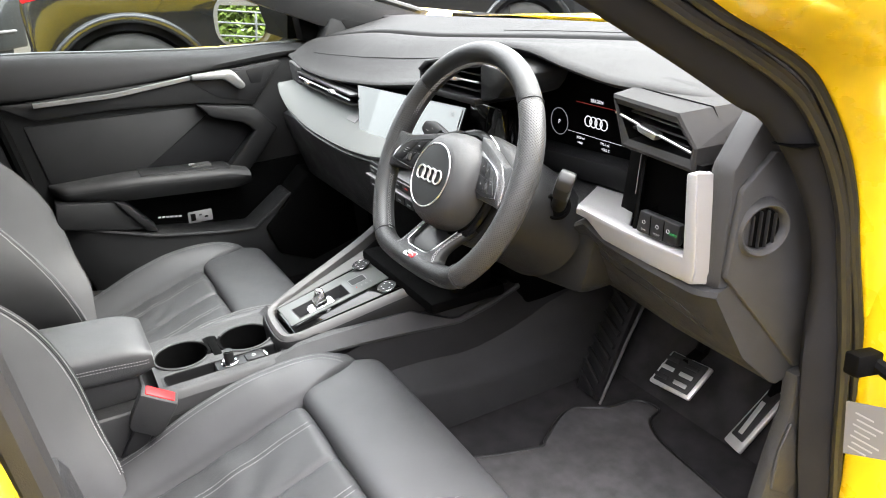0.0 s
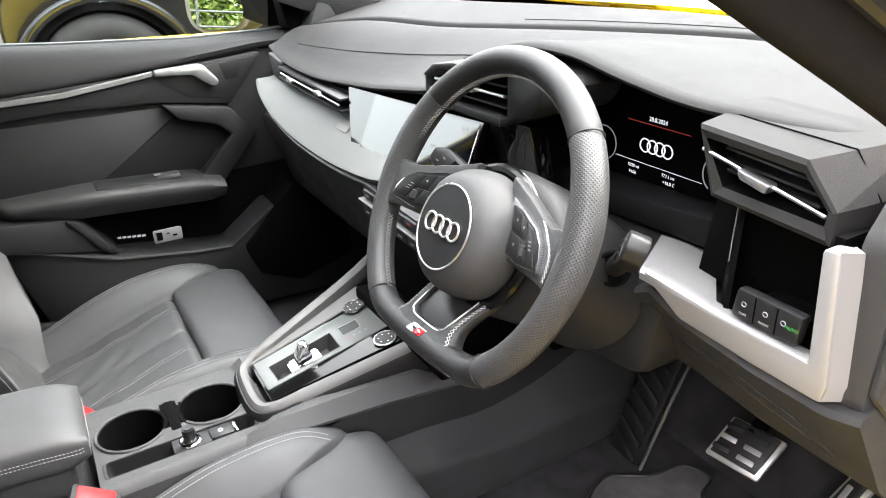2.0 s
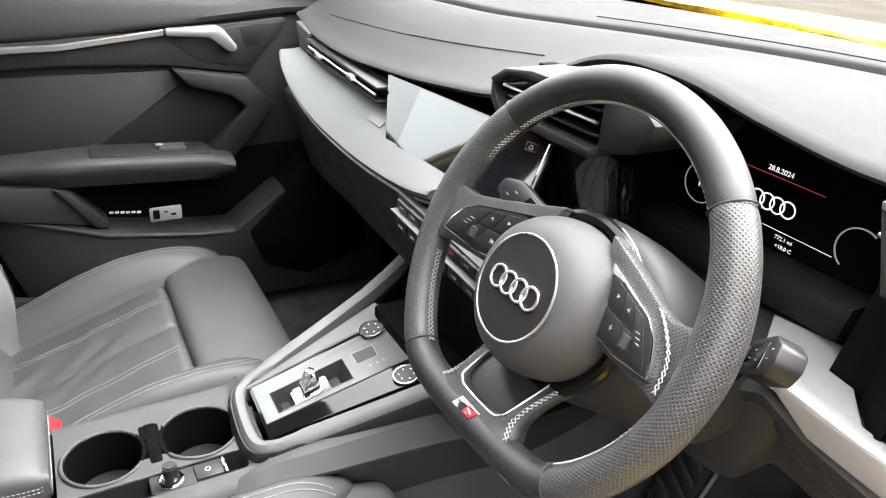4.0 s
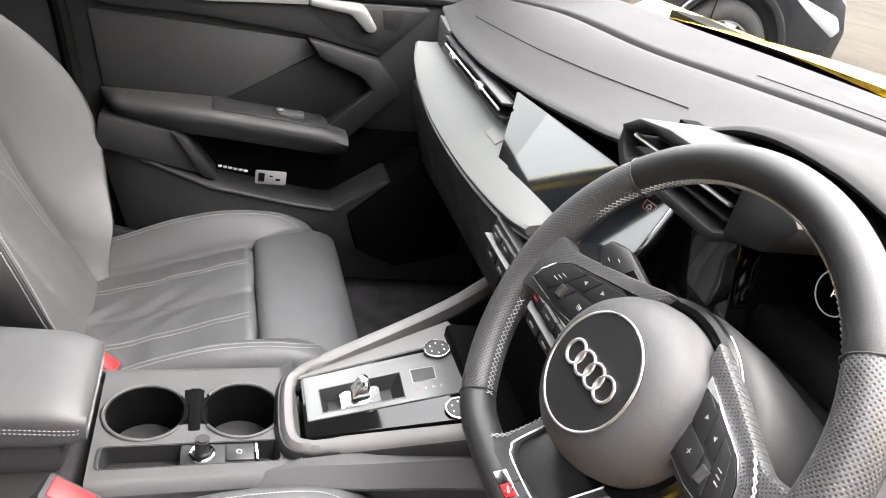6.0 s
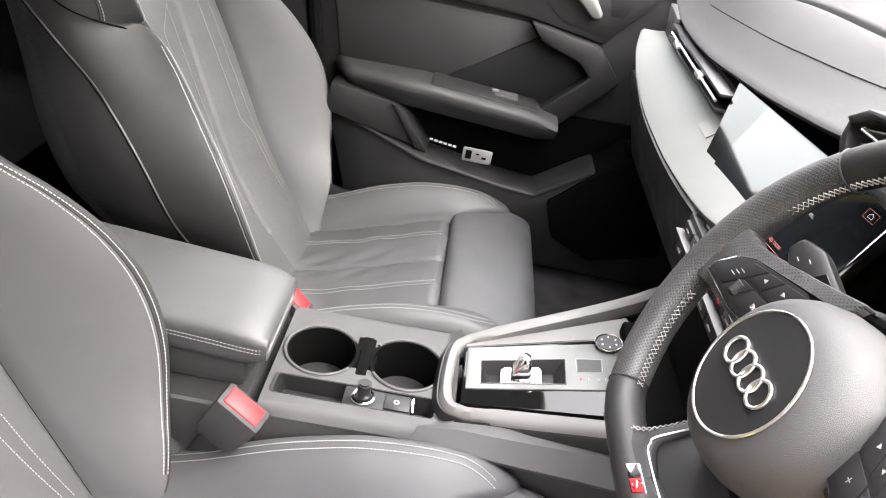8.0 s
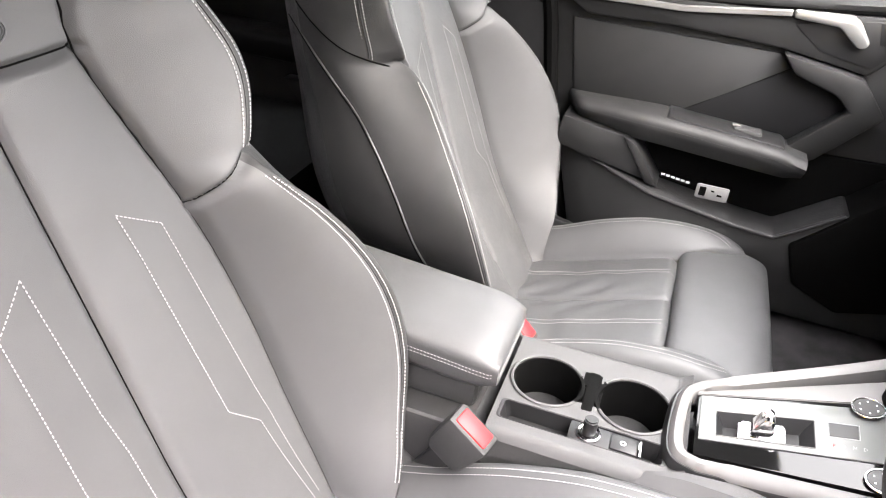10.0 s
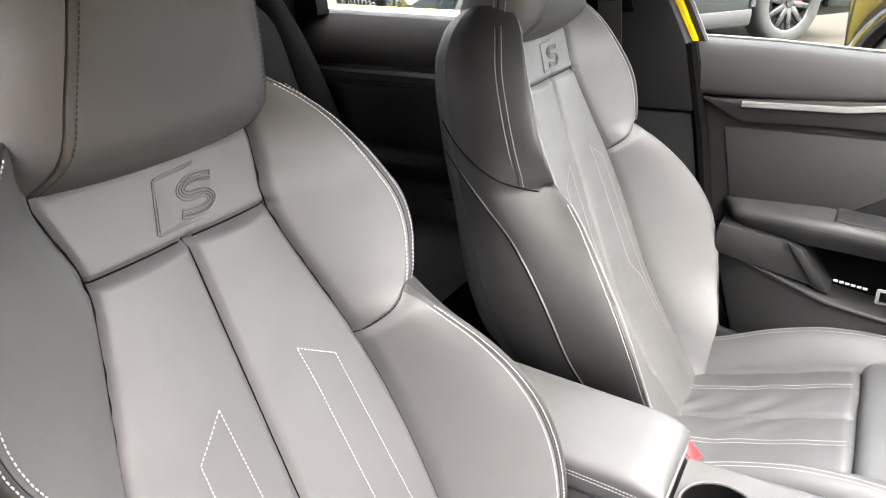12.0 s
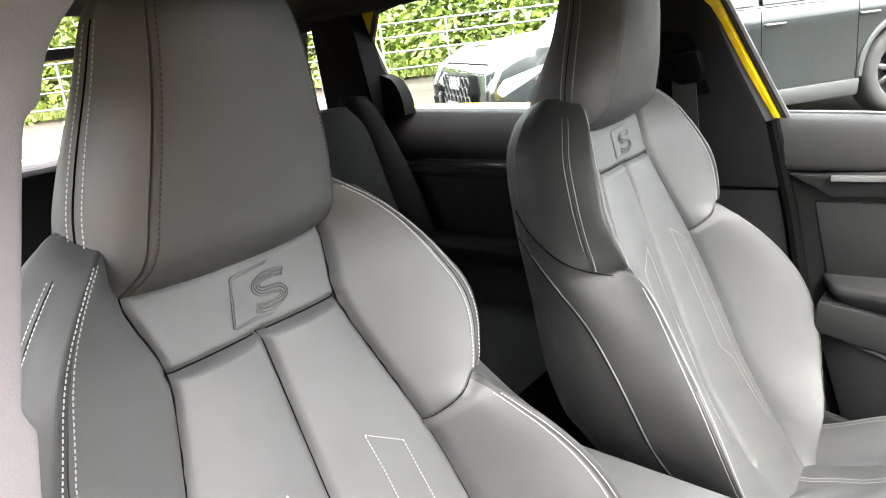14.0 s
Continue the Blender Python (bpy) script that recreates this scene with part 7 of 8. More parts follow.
b_pillar(-1, "black middle pillar trim behind the passenger door")
b_pillar(1, "grey middle pillar trim beside the open driver's door")


def rear_bench():
    r = thing("rear_bench", "black leather rear bench with stitched cushions", "rear seat", (0, -1.2, 0.26))
    for x0, x1 in ((-0.62, -0.02), (-0.015, 0.60)):
        rows = []
        for i in range(16):
            y = -1.30 + 0.46 * i / 15
            e = min(1, (15 - i) / 3)
            rr = []
            for j in range(28):
                a = 2 * math.pi * j / 28
                c, s = math.cos(a), math.sin(a)
                q = (abs(c) ** 4 + abs(s) ** 4) ** (-0.25)
                rr.append(Vector(((x0 + x1) / 2 + (x1 - x0) / 2 * c * q, y, 0.435 + 0.085 * s * q * (0.75 + 0.25 * e) + 0.02 * (y + 1.3))))
            rows.append(rr)
        # the bench's shade is painted in with its material
        part("bench_cushion", loft(rows), REAR_SHADED, r, smooth=60)
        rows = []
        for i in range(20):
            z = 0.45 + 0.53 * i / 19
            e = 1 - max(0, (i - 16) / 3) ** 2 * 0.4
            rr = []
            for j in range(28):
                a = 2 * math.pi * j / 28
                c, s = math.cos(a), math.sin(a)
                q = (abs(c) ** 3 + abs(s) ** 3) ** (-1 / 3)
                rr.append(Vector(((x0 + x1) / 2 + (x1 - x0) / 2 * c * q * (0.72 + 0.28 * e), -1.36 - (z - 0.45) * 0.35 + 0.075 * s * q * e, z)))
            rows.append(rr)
        part("bench_back", loft(rows), REAR_SHADED, r, smooth=60)
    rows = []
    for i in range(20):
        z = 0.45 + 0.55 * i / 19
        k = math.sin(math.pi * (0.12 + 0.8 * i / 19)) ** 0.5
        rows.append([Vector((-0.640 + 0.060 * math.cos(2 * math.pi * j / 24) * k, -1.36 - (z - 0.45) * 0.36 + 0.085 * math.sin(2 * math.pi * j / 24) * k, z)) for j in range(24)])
    part("side_bolster", loft(rows), REAR_SHADED, r, smooth=60)


rear_bench()


# ---- body shell: roof, windscreen, pillars, bonnet ----
def body_shell():
    b = thing("vehicle_shell", "glossy yellow car body with black trim and open driver's doorway", "car body", (0, 0, 0.2))
    # roof skin and lining
    for nm, dz, mat in (("headliner", 0.0, HEADLINER), ("roof_skin", 0.035, YELLOW)):
        rows = []
        for i in range(24):
            y = -1.95 + 1.78 * i / 23
            zc = lin(y, [(-1.95, 1.27), (-1.5, 1.335), (-0.8, 1.36), (-0.35, 1.325), (-0.17, 1.285)]) + dz
            ze = lin(y, [(-1.95, 1.17), (-1.5, 1.215), (-0.8, 1.245), (-0.35, 1.225), (-0.17, 1.20)]) + dz
            w = lin(y, [(-1.95, 0.60), (-1.3, 0.66), (-0.3, 0.665), (-0.17, 0.66)])
            rows.append([Vector((w * k / 10, y, ze + (zc - ze) * (1 - abs(k / 10) ** 2.6))) for k in range(-10, 11)])
        bm = bmesh.new()
        vs = [[[bm.verts.new(p + Vector((0, 0, o))) for p in r] for r in rows] for o in (0.0, 0.012)]
        for i in range(len(rows) - 1):
            for j in range(20):
                bm.faces.new((vs[0][i][j], vs[0][i + 1][j], vs[0][i + 1][j + 1], vs[0][i][j + 1]))
                bm.faces.new((vs[1][i][j], vs[1][i][j + 1], vs[1][i + 1][j + 1], vs[1][i + 1][j]))
        part(nm, bm, mat, b, smooth=60)
    # side rails above the doors
    for sg in (1, -1):
        part("roof_rail", tube([(sg * 0.655, -0.17, 1.205), (sg * 0.672, -0.5, 1.245), (sg * 0.668, -1.0, 1.255), (sg * 0.64, -1.5, 1.225), (sg * 0.61, -1.9, 1.17)], 0.028, 10), HEADLINER, b)
        part("rear_pillar", loft([[Vector((sg * x, y, z)) for x, y, z in ((0.735, -1.50 - o, 0.93), (0.66, -1.50 - o, 0.93), (0.64, -1.66, 0.96), (0.74, -1.66, 0.96))] if k == 0 else [Vector((sg * x, y, z)) for x, y, z in ((0.68, -1.515, 1.235), (0.62, -1.515, 1.235), (0.60, -1.635, 1.23), (0.68, -1.635, 1.23))] for k, o in ((0, 0.0), (1, 0.0))]), DARK, b, "black rear pillar trim")
        part("quarter_sill", prism([(-1.54, 0.26), (-1.54, 0.955), (-1.90, 0.985), (-2.0, 0.9), (-2.0, 0.26)], "x", sg * 0.66, sg * 0.84, 0.02), PLASTIC, b)
        part("tail_pillar", loft([[Vector((sg * 0.72, -1.82, 0.97)), Vector((sg * 0.58, -1.82, 0.97)), Vector((sg * 0.56, -2.05, 0.97)), Vector((sg * 0.70, -2.05, 0.97))], [Vector((sg * 0.66, -1.70, 1.24)), Vector((sg * 0.55, -1.70, 1.24)), Vector((sg * 0.52, -1.95, 1.24)), Vector((sg * 0.60, -1.95, 1.24))]]), DARK, b)
    part("parcel_shelf", box((-0.66, -2.0, 0.93), (0.66, -1.60, 0.955), 0.005), CARPET, b)
    part("tailgate", merge(box((-0.70, -2.06, 0.30), (0.70, -2.0, 0.955), 0.01), box((-0.60, -2.0, 1.17), (0.60, -1.93, 1.20), 0.01)), PLASTIC, b)
    # windscreen and its base
    g = part("windscreen", loft([[Vector((x, lin(x, [(-0.68, 0.40), (-0.3, 0.54), (0, 0.62), (0.3, 0.60), (0.68, 0.42)]), 0.958)) for x in [-0.66 + 0.066 * i for i in range(21)]], [Vector((x * 0.93, -0.17 - 0.04 * (x / 0.66) ** 2, 1.29 - 0.09 * abs(x / 0.66) ** 2.6)) for x in [-0.66 + 0.066 * i for i in range(21)]]], closed=False), SCREEN_GLASS, b, "clear curved windscreen", smooth=60)
    part("cowl", loft([[Vector((x, curve(x, [(-0.70, 0.40), (-0.37, 0.512), (-0.145, 0.592), (0.1, 0.652), (0.4, 0.632), (0.70, 0.46)]) + dy, z)) for x in [-0.70 + 0.07 * i for i in range(21)]] for dy, z in ((0.0, 0.938), (0.010, 0.944), (0.05, 0.936), (0.065, 0.925), (0.065, 0.85), (0.0, 0.85))], closed=False, caps=False), RUBBER, b, "black windscreen cowl", smooth=40)
    rows = []
    for i in range(10):
        y0 = i / 9
        rows.append([Vector((x, curve(x, [(-0.72, 0.50), (-0.3, 0.66), (0.1, 0.73), (0.4, 0.71), (0.72, 0.56)]) + y0 * (1.0 - 0.1 * abs(x)), 0.938 + 0.010 * math.cos(x * 1.6) - 0.02 * y0 - 0.20 * y0 ** 2.5 - 0.03 * (abs(x) / 0.72) ** 4)) for x in [-0.74 + 0.074 * k for k in range(21)]])
    part("bonnet", loft(rows, closed=False), YELLOW, b, "glossy yellow bonnet", smooth=60)
    part("front_bumper", prism([(-0.72, 0.20), (0.72, 0.20), (0.76, 0.45), (0.70, 0.70), (-0.70, 0.70), (-0.76, 0.45)], "y", 1.50, 1.62, 0.05, 3), YELLOW, b, "yellow front bumper")
    part("rear_panel", prism([(-0.74, 0.25), (0.74, 0.25), (0.76, 0.60), (0.70, 0.95), (-0.70, 0.95), (-0.76, 0.60)], "y", -2.22, -2.08, 0.05, 3), YELLOW, b, "yellow tail panel")
    for sg in (1, -1):
        part("rear_wing", prism([(-1.60, 0.70), (-1.56, 0.93), (-2.10, 0.95), (-2.18, 0.60), (-2.10, 0.28), (-1.98, 0.28), (-1.86, 0.55), (-1.62, 0.62)], "x", sg * 0.745, sg * 0.875, 0.03, 3), YELLOW, b, "yellow rear wing")
    part("front_bulkhead", box((-0.72, 0.72, 0.25), (0.72, 0.76, 0.925)), DARK, b)
    # far windscreen pillar
    path = [(-0.700, 0.52, 0.925), (-0.700, 0.34, 0.965), (-0.700, 0.20, 1.020), (-0.688, 0.0, 1.105), (-0.670, -0.17, 1.175), (-0.655, -0.26, 1.215)]
    rows = []
    for x, y, z in path:
        rows.append([Vector((x - 0.04, y - 0.060, z - 0.048)), Vector((x + 0.020, y - 0.055, z - 0.050)), Vector((x + 0.045, y - 0.01, z - 0.01)), Vector((x + 0.040, y + 0.045, z + 0.018)), Vector((x - 0.05, y + 0.05, z + 0.025))])
    part("far_pillar_trim", loft(rows), PLASTIC, b, "grey-lit windscreen pillar trim", smooth=40)
    part("pillar_foot", prism([(0.245, 0.880), (0.30, 0.885), (0.52, 0.915), (0.46, 0.955), (0.33, 0.975), (0.275, 0.95)], "x", -0.735, -0.668, 0.008), PLASTIC, b)
    part("pillar_grille", prism([(0.325, 0.905), (0.390, 0.925), (0.365, 0.955), (0.325, 0.955), (0.305, 0.935)], "x", -0.670, -0.6655, 0.002), PLASTIC_SMOOTH, b)
    part("far_pillar_seal", tube([(-0.664, 0.535, 0.945), (-0.664, 0.385, 0.995), (-0.655, 0.10, 1.085), (-0.64, -0.12, 1.20)], 0.009, 8), RUBBER, b)
    # driver's doorway: trim, twin seals and painted jamb along one curve
    inner = [(0.665, -0.225, 1.165), (0.695, -0.058, 1.069), (0.712, 0.045, 1.010), (0.718, 0.123, 0.965), (0.720, 0.166, 0.942), (0.720, 0.222, 0.886), (0.720, 0.272, 0.810), (0.720, 0.298, 0.735), (0.720, 0.306, 0.629), (0.720, 0.335, 0.48), (0.720, 0.360, 0.36), (0.720, 0.30, 0.335), (0.72, 0.0, 0.33), (0.72, -0.55, 0.33)]
    outer = [(0.700, -0.150, 1.180), (0.735, 0.035, 1.064), (0.742, 0.105, 1.030), (0.744, 0.166, 0.999), (0.745, 0.205, 0.965), (0.745, 0.252, 0.908), (0.745, 0.284, 0.850), (0.745, 0.304, 0.795), (0.745, 0.357, 0.654), (0.745, 0.390, 0.50), (0.745, 0.412, 0.37), (0.745, 0.34, 0.325), (0.745, 0.0, 0.32), (0.745, -0.55, 0.32)]
    A, O = smooth_path(inner, 5), smooth_path(outer, 5)
    rows = []
    for p, q in zip(A, O):
        mid = (p + q) / 2
        rows.append([p + Vector((-0.03, 0.035, 0.01)), p, p + (q - p) * 0.12 + Vector((0.006, -0.003, -0.001)), mid + Vector((0.010, -0.004, 0)), q, q + Vector((-0.03, 0.035, 0.01))])
    part("doorway_trim", loft(rows, closed=False), JAMB_TRIM, b, "grained black doorway trim", smooth=60)
    part("doorway_seal", tube([p + (q - p) * 0.72 + Vector((0.012, -0.006, 0)) for p, q in zip(A, O)], 0.0075, 10), RUBBER, b, "black door seal")
    part("doorway_seal", tube([q + Vector((0.010, -0.004, 0)) for q in O], 0.0065, 10), RUBBER, b, "black outer door seal")
    part("trim_joint", box((0.716, 0.19, 0.9175), (0.750, 0.26, 0.919), m=None), DARK, b, smooth=0)
    rows = []
    for i, q in enumerate(O):
        k = min(1, max(0, (q.z - 0.9) / 0.15))
        up = Vector((0.0, 0.5, 0.87)) * k + Vector((0, 1, 0)) * (1 - k)
        if q.z < 0.36:
            up = Vector((0, 0.2, -0.9))
        rows.append([q + Vector((0.004, 0.004, 0)), q + Vector((0.020, 0.002, 0)), q + Vector((0.050, 0.010, 0)) + up * 0.004, q + Vector((0.085, 0.018, 0)) + up * 0.012, q + Vector((0.110, 0.030, 0)) + up * 0.028, q + Vector((0.118, 0.05, 0)) + up * 0.06, q + Vector((0.110, 0.09, 0)) + up * 0.14, q + Vector((0.06, 0.12, 0)) + up * 0.20])
    part("door_jamb", loft(rows, closed=False), YELLOW, b, "glossy yellow door jamb", smooth=50)
    part("wing", prism([(0.40, 0.20), (0.36, 0.60), (0.30, 0.90), (0.36, 0.955), (0.60, 0.955), (1.6, 0.80), (1.6, 0.20)], "x", 0.745, 0.860, 0.03, 3), YELLOW, b, "yellow front wing")
    part("wing", prism([(0.40, 0.20), (0.38, 0.90), (0.60, 0.945), (1.6, 0.80), (1.6, 0.20)], "x", -0.880, -0.745, 0.03, 3), YELLOW, b, "yellow front wing")
    part("sill", prism([(0.745, 0.33), (0.86, 0.315), (0.87, 0.20), (0.70, 0.20), (0.70, 0.33)], "y", -0.9, 0.40, 0.01), YELLOW, b)
    part("kick_trim", box((-0.735, 0.30, 0.25), (-0.700, 0.70, 0.62), 0.01), DARK, b)
    part("scuff_plate", box((0.66, -0.80, 0.325), (0.75, 0.30, 0.340), 0.004), PLASTIC_SMOOTH, b)
    part("kick_trim", prism([(0.255, 0.26), (0.300, 0.480), (0.318, 0.545), (0.315, 0.60), (0.40, 0.60), (0.44, 0.26)], "x", 0.690, 0.712, 0.006), PLASTIC, b)
    part("kick_flap", prism([(0.300, 0.430), (0.300, 0.490), (0.318, 0.530), (0.335, 0.50), (0.352, 0.42), (0.335, 0.405)], "x", 0.711, 0.716, 0.003), PLASTIC, b)
    # check strap of the open door and the maker's plate
    part("check_strap", merge(prism([(0.252, 0.700), (0.300, 0.690), (0.305, 0.660), (0.255, 0.672)], "x", 0.795, 0.812, 0.003), tube([(0.806, 0.290, 0.680), (0.85, 0.305, 0.655), (0.93, 0.32, 0.62)], 0.008, 8)), DARK, b, "black door check strap")
    part("strap_bolt", disc((0.802, 0.268, 0.686), (0.4, -1, 0), 0.008, 0.012, 12, 0.002), SATIN, b)
    lab = part("paper_label", prism([(0.784, 0.612), (0.832, 0.629), (0.843, 0.567), (0.793, 0.544)], "y", 0.299, 0.3002), LABEL, b, "white sticker with grey print", smooth=0)
    for i in range(7):
        part("label_print", box((0.797 + 0.003 * (i % 2), 0.2984, 0.556 + 0.0078 * i), (0.818 + 0.006 * (i % 3), 0.2989, 0.558 + 0.0078 * i)), PRINT, lab, smooth=0)


body_shell()


# ---- the car park outside ----
BLACKPAINT = material("black_car_paint", (0.005, 0.0055, 0.0065), 0.2, coat=0.8, vary=0.05, rvary=0.03)
TYRE = material("tyre_rubber", (0.008, 0.0078, 0.0075), 0.85, bump=0.6, bscale=120)
CLAD = material("wheel_arch_plastic", (0.007, 0.007, 0.0075), 0.6, bump=0.3, bscale=300)
LAMP = material("headlamp_lens", (0.22, 0.23, 0.24), 0.08, coat=0.8)
TINT = material("dark_tinted_glass", (0.012, 0.014, 0.015), 0.05, coat=0.6, vary=0.0)
RIM = material("machined_alloy", (0.085, 0.085, 0.086), 0.3, metal=0.9)
RIM_DARK = material("dark_alloy", (0.05, 0.05, 0.052), 0.3, metal=0.7)
STEEL = material("galvanised_steel", (0.10, 0.10, 0.098), 0.5, metal=0.6, bump=0.1, bscale=60)
CONCRETE = material("pale_concrete", (0.25, 0.24, 0.22), 0.9, bump=0.4, bscale=60, vary=0.15, vscale=2)


def car_wheel(car, c, r, face, spokes, rim_mat, caliper=None):
    """A tyre and alloy wheel; face is the outer side's sign along the axle (car's local y)."""
    cx, cy, cz = c
    prof = [(0.66, -0.10), (0.72, -0.115), (0.90, -0.115), (0.985, -0.09), (1.0, -0.05), (1.0, 0.05), (0.985, 0.09), (0.90, 0.115), (0.72, 0.115), (0.66, 0.10)]
    rings_ = [[Vector((cx + r * q * math.cos(a), cy + w, cz + r * q * math.sin(a))) for q, w in prof] for a in [2 * math.pi * i / 48 for i in range(49)]]
    bm = loft(rings_, closed=True, caps=False)
    bmesh.ops.remove_doubles(bm, verts=bm.verts, dist=1e-5)
    w = part("wheel", bm, TYRE, car, "black tyre on alloy wheel", smooth=50)
    part("rim_barrel", tube([Vector((cx + r * 0.67 * math.cos(2 * math.pi * i / 48), cy + face * 0.085, cz + r * 0.67 * math.sin(2 * math.pi * i / 48))) for i in range(48)], 0.016, 8, True, (0, 1, 0), 1.0), rim_mat, w)
    part("rim_well", disc((cx, cy + face * 0.0, cz), (0, 1, 0), r * 0.66, 0.05, 40), RIM_DARK, w)
    if caliper is not None:
        part("brake_caliper", box((cx - r * 0.5, cy + face * 0.03 - 0.02, cz - 0.05), (cx - r * 0.25, cy + face * 0.03 + 0.02, cz + 0.12), 0.01), caliper, w, "red brake caliper")
    for i in range(spokes):
        a = 2 * math.pi * i / spokes + 0.2
        m = Matrix.Translation((cx, cy + face * 0.075, cz)) @ Matrix.Rotation(-a, 4, "Y")
        part("spoke", prism([(0.03, -0.03), (r * 0.66, -0.022 if spokes > 6 else -0.05), (r * 0.66, 0.022 if spokes > 6 else 0.05), (0.03, 0.03)], "y", -0.016, 0.016, 0.006, m=m), rim_mat, w)
    part("wheel_hub", disc((cx, cy + face * 0.085, cz), (0, 1, 0), 0.045, 0.03, 24, 0.004), RIM_DARK, w)


def parked_car(name, label, m, paint, clad, L=4.6, H=1.62, wb=2.8, front=0.9, spokes=10, rim=None, rw=0.365, caliper=None, lamps=True):
    """A parked estate or SUV. Local x runs to its nose, y to its left, z up; the near side is built in full."""
    W = 0.93
    car = thing(name, label, "car", (0, 0, 0))
    fx, rx = L / 2 - front, L / 2 - front - wb
    top = [(-L / 2, 0.75), (-L / 2 + 0.05, 1.05), (-L / 2 + 0.35, H - 0.10), (-L / 2 + 0.8, H), (0.1, H), (0.55, H - 0.06), (1.25, 1.06), (L / 2 - 0.35, 0.98), (L / 2 - 0.08, 0.82), (L / 2, 0.65)]
    belt = 1.0

    def arch(z0):
        """The lower outline with the two wheel openings."""
        pts = [(L / 2, 0.65), (L / 2 - 0.02, 0.30)]
        for cx in (fx, rx):
            ra = rw + 0.075
            a0 = math.asin((z0 - rw) / ra)
            for i in range(15):
                a = a0 + (math.pi - 2 * a0) * i / 14
                pts.append((cx + ra * math.cos(a), rw + ra * math.sin(a)))
        return pts + [(-L / 2 + 0.02, 0.30)]
    low = arch(0.30)
    body_low = [(-L / 2, 0.75), (-L / 2 + 0.02, belt), (1.2, belt + 0.03), (L / 2 - 0.35, 0.97), (L / 2 - 0.08, 0.82)] + low
    for sg in (1, -1):
        part("body_side", prism(body_low, "y", sg * (W - 0.10), sg * W, 0.03, 3), paint, car, "glossy painted body side")
    part("body_core", prism([(-L / 2 + 0.03, 0.35), (-L / 2 + 0.02, belt), (1.2, belt + 0.02), (L / 2 - 0.36, 0.965), (L / 2 - 0.06, 0.80), (L / 2 - 0.02, 0.35)], "y", -W + 0.25, W - 0.25, 0.04, 3), paint, car)
    part("floor_pan", box((-L / 2 + 0.1, -W + 0.12, 0.22), (L / 2 - 0.1, W - 0.12, 0.36), 0.02), CLAD, car)
    rows = []
    for t in (0.0, 0.35, 0.7, 0.92, 1.0):
        inset = 0.10 * t + 0.14 * max(0, t - 0.7) / 0.3
        z = belt + (H - belt) * t
        x0, x1 = -L / 2 + 0.05 + 0.5 * t, 1.25 - 0.75 * t
        rows.append([Vector((x, y, z)) for x, y in ((x0, -W + inset), (x1, -W + inset + 0.03), (x1 + 0.06 * (1 - t), 0), (x1, W - inset - 0.03), (x0, W - inset), (x0 - 0.04, 0))])
    part("cabin", loft(rows), paint, car, smooth=30)
    for sg in (1, -1):
        for a, b2 in ((-L / 2 + 0.55, -0.75), (-0.68, 0.05), (0.10, 0.80)):
            zt = H - 0.16
            part("side_window", loft([[Vector((a, sg * (W - 0.008), belt + 0.04)), Vector((b2 + (0.25 if b2 > 0.5 else 0), sg * (W - 0.008), belt + 0.04)), Vector((b2 - (0.10 if b2 > 0.5 else 0), sg * (W - 0.083), zt)), Vector((a + (0.15 if a < -1 else 0), sg * (W - 0.083), zt))], [Vector((a, sg * (W + 0.004), belt + 0.04)), Vector((b2 + (0.25 if b2 > 0.5 else 0), sg * (W + 0.004), belt + 0.04)), Vector((b2 - (0.10 if b2 > 0.5 else 0), sg * (W - 0.071), zt)), Vector((a + (0.15 if a < -1 else 0), sg * (W - 0.071), zt))]]), TINT, car, "dark side window", smooth=0)
        for x in (-0.05, -0.95):
            part("door_handle", box((x - 0.11, sg * (W + 0.005) - 0.018, 0.865), (x + 0.08, sg * (W + 0.005) + 0.018, 0.89), 0.008), paint, car)
        for x in (0.98, 0.06, -0.86):
            part("door_gap", box((x - 0.003, sg * W - 0.004, 0.36), (x + 0.003, sg * W + 0.0015, 0.99)), DARK, car, smooth=0)
        part("side_skirt", prism([(fx - rw - 0.10, 0.22), (rx + rw + 0.10, 0.22), (rx + rw + 0.08, 0.36), (fx - rw - 0.08, 0.36)], "y", sg * (W - 0.10), sg * (W + 0.015), 0.02), clad, car, "lower side skirt")
        for cx in (fx, rx):
            a = [Vector((cx + (rw + 0.085) * math.cos(t), sg * (W + 0.004), rw + (rw + 0.085) * math.sin(t))) for t in [0.0 + math.pi * i / 24 for i in range(25)]]
            part("arch_trim", tube(a, 0.026, 8, up=(0, 1, 0), squash=0.7), clad, car, "wheel-arch trim")
            part("arch_liner", tube([Vector((cx + (rw + 0.05) * math.cos(t), sg * (W - 0.14), rw + (rw + 0.05) * math.sin(t))) for t in [math.pi * i / 16 for i in range(17)]], 0.06, 6, up=(0, 1, 0), squash=2.0), DARK, car)
            car_wheel(car, (cx, sg * (W - 0.125), rw), rw, sg, spokes, rim or RIM, caliper)
        part("mirror", prism([(0.78, 1.00), (0.86, 1.00), (0.90, 1.12), (0.78, 1.14)], "y", sg * (W + 0.04), sg * (W + 0.22), 0.03), paint, car)
        part("headlamp", prism([(L / 2 - 0.60, 0.86), (L / 2 - 0.10, 0.74), (L / 2 - 0.035, 0.66), (L / 2 - 0.08, 0.60), (L / 2 - 0.30, 0.70)], "y", sg * (W - 0.28), sg * (W + 0.006), 0.02), LAMP, car, "clear headlamp")
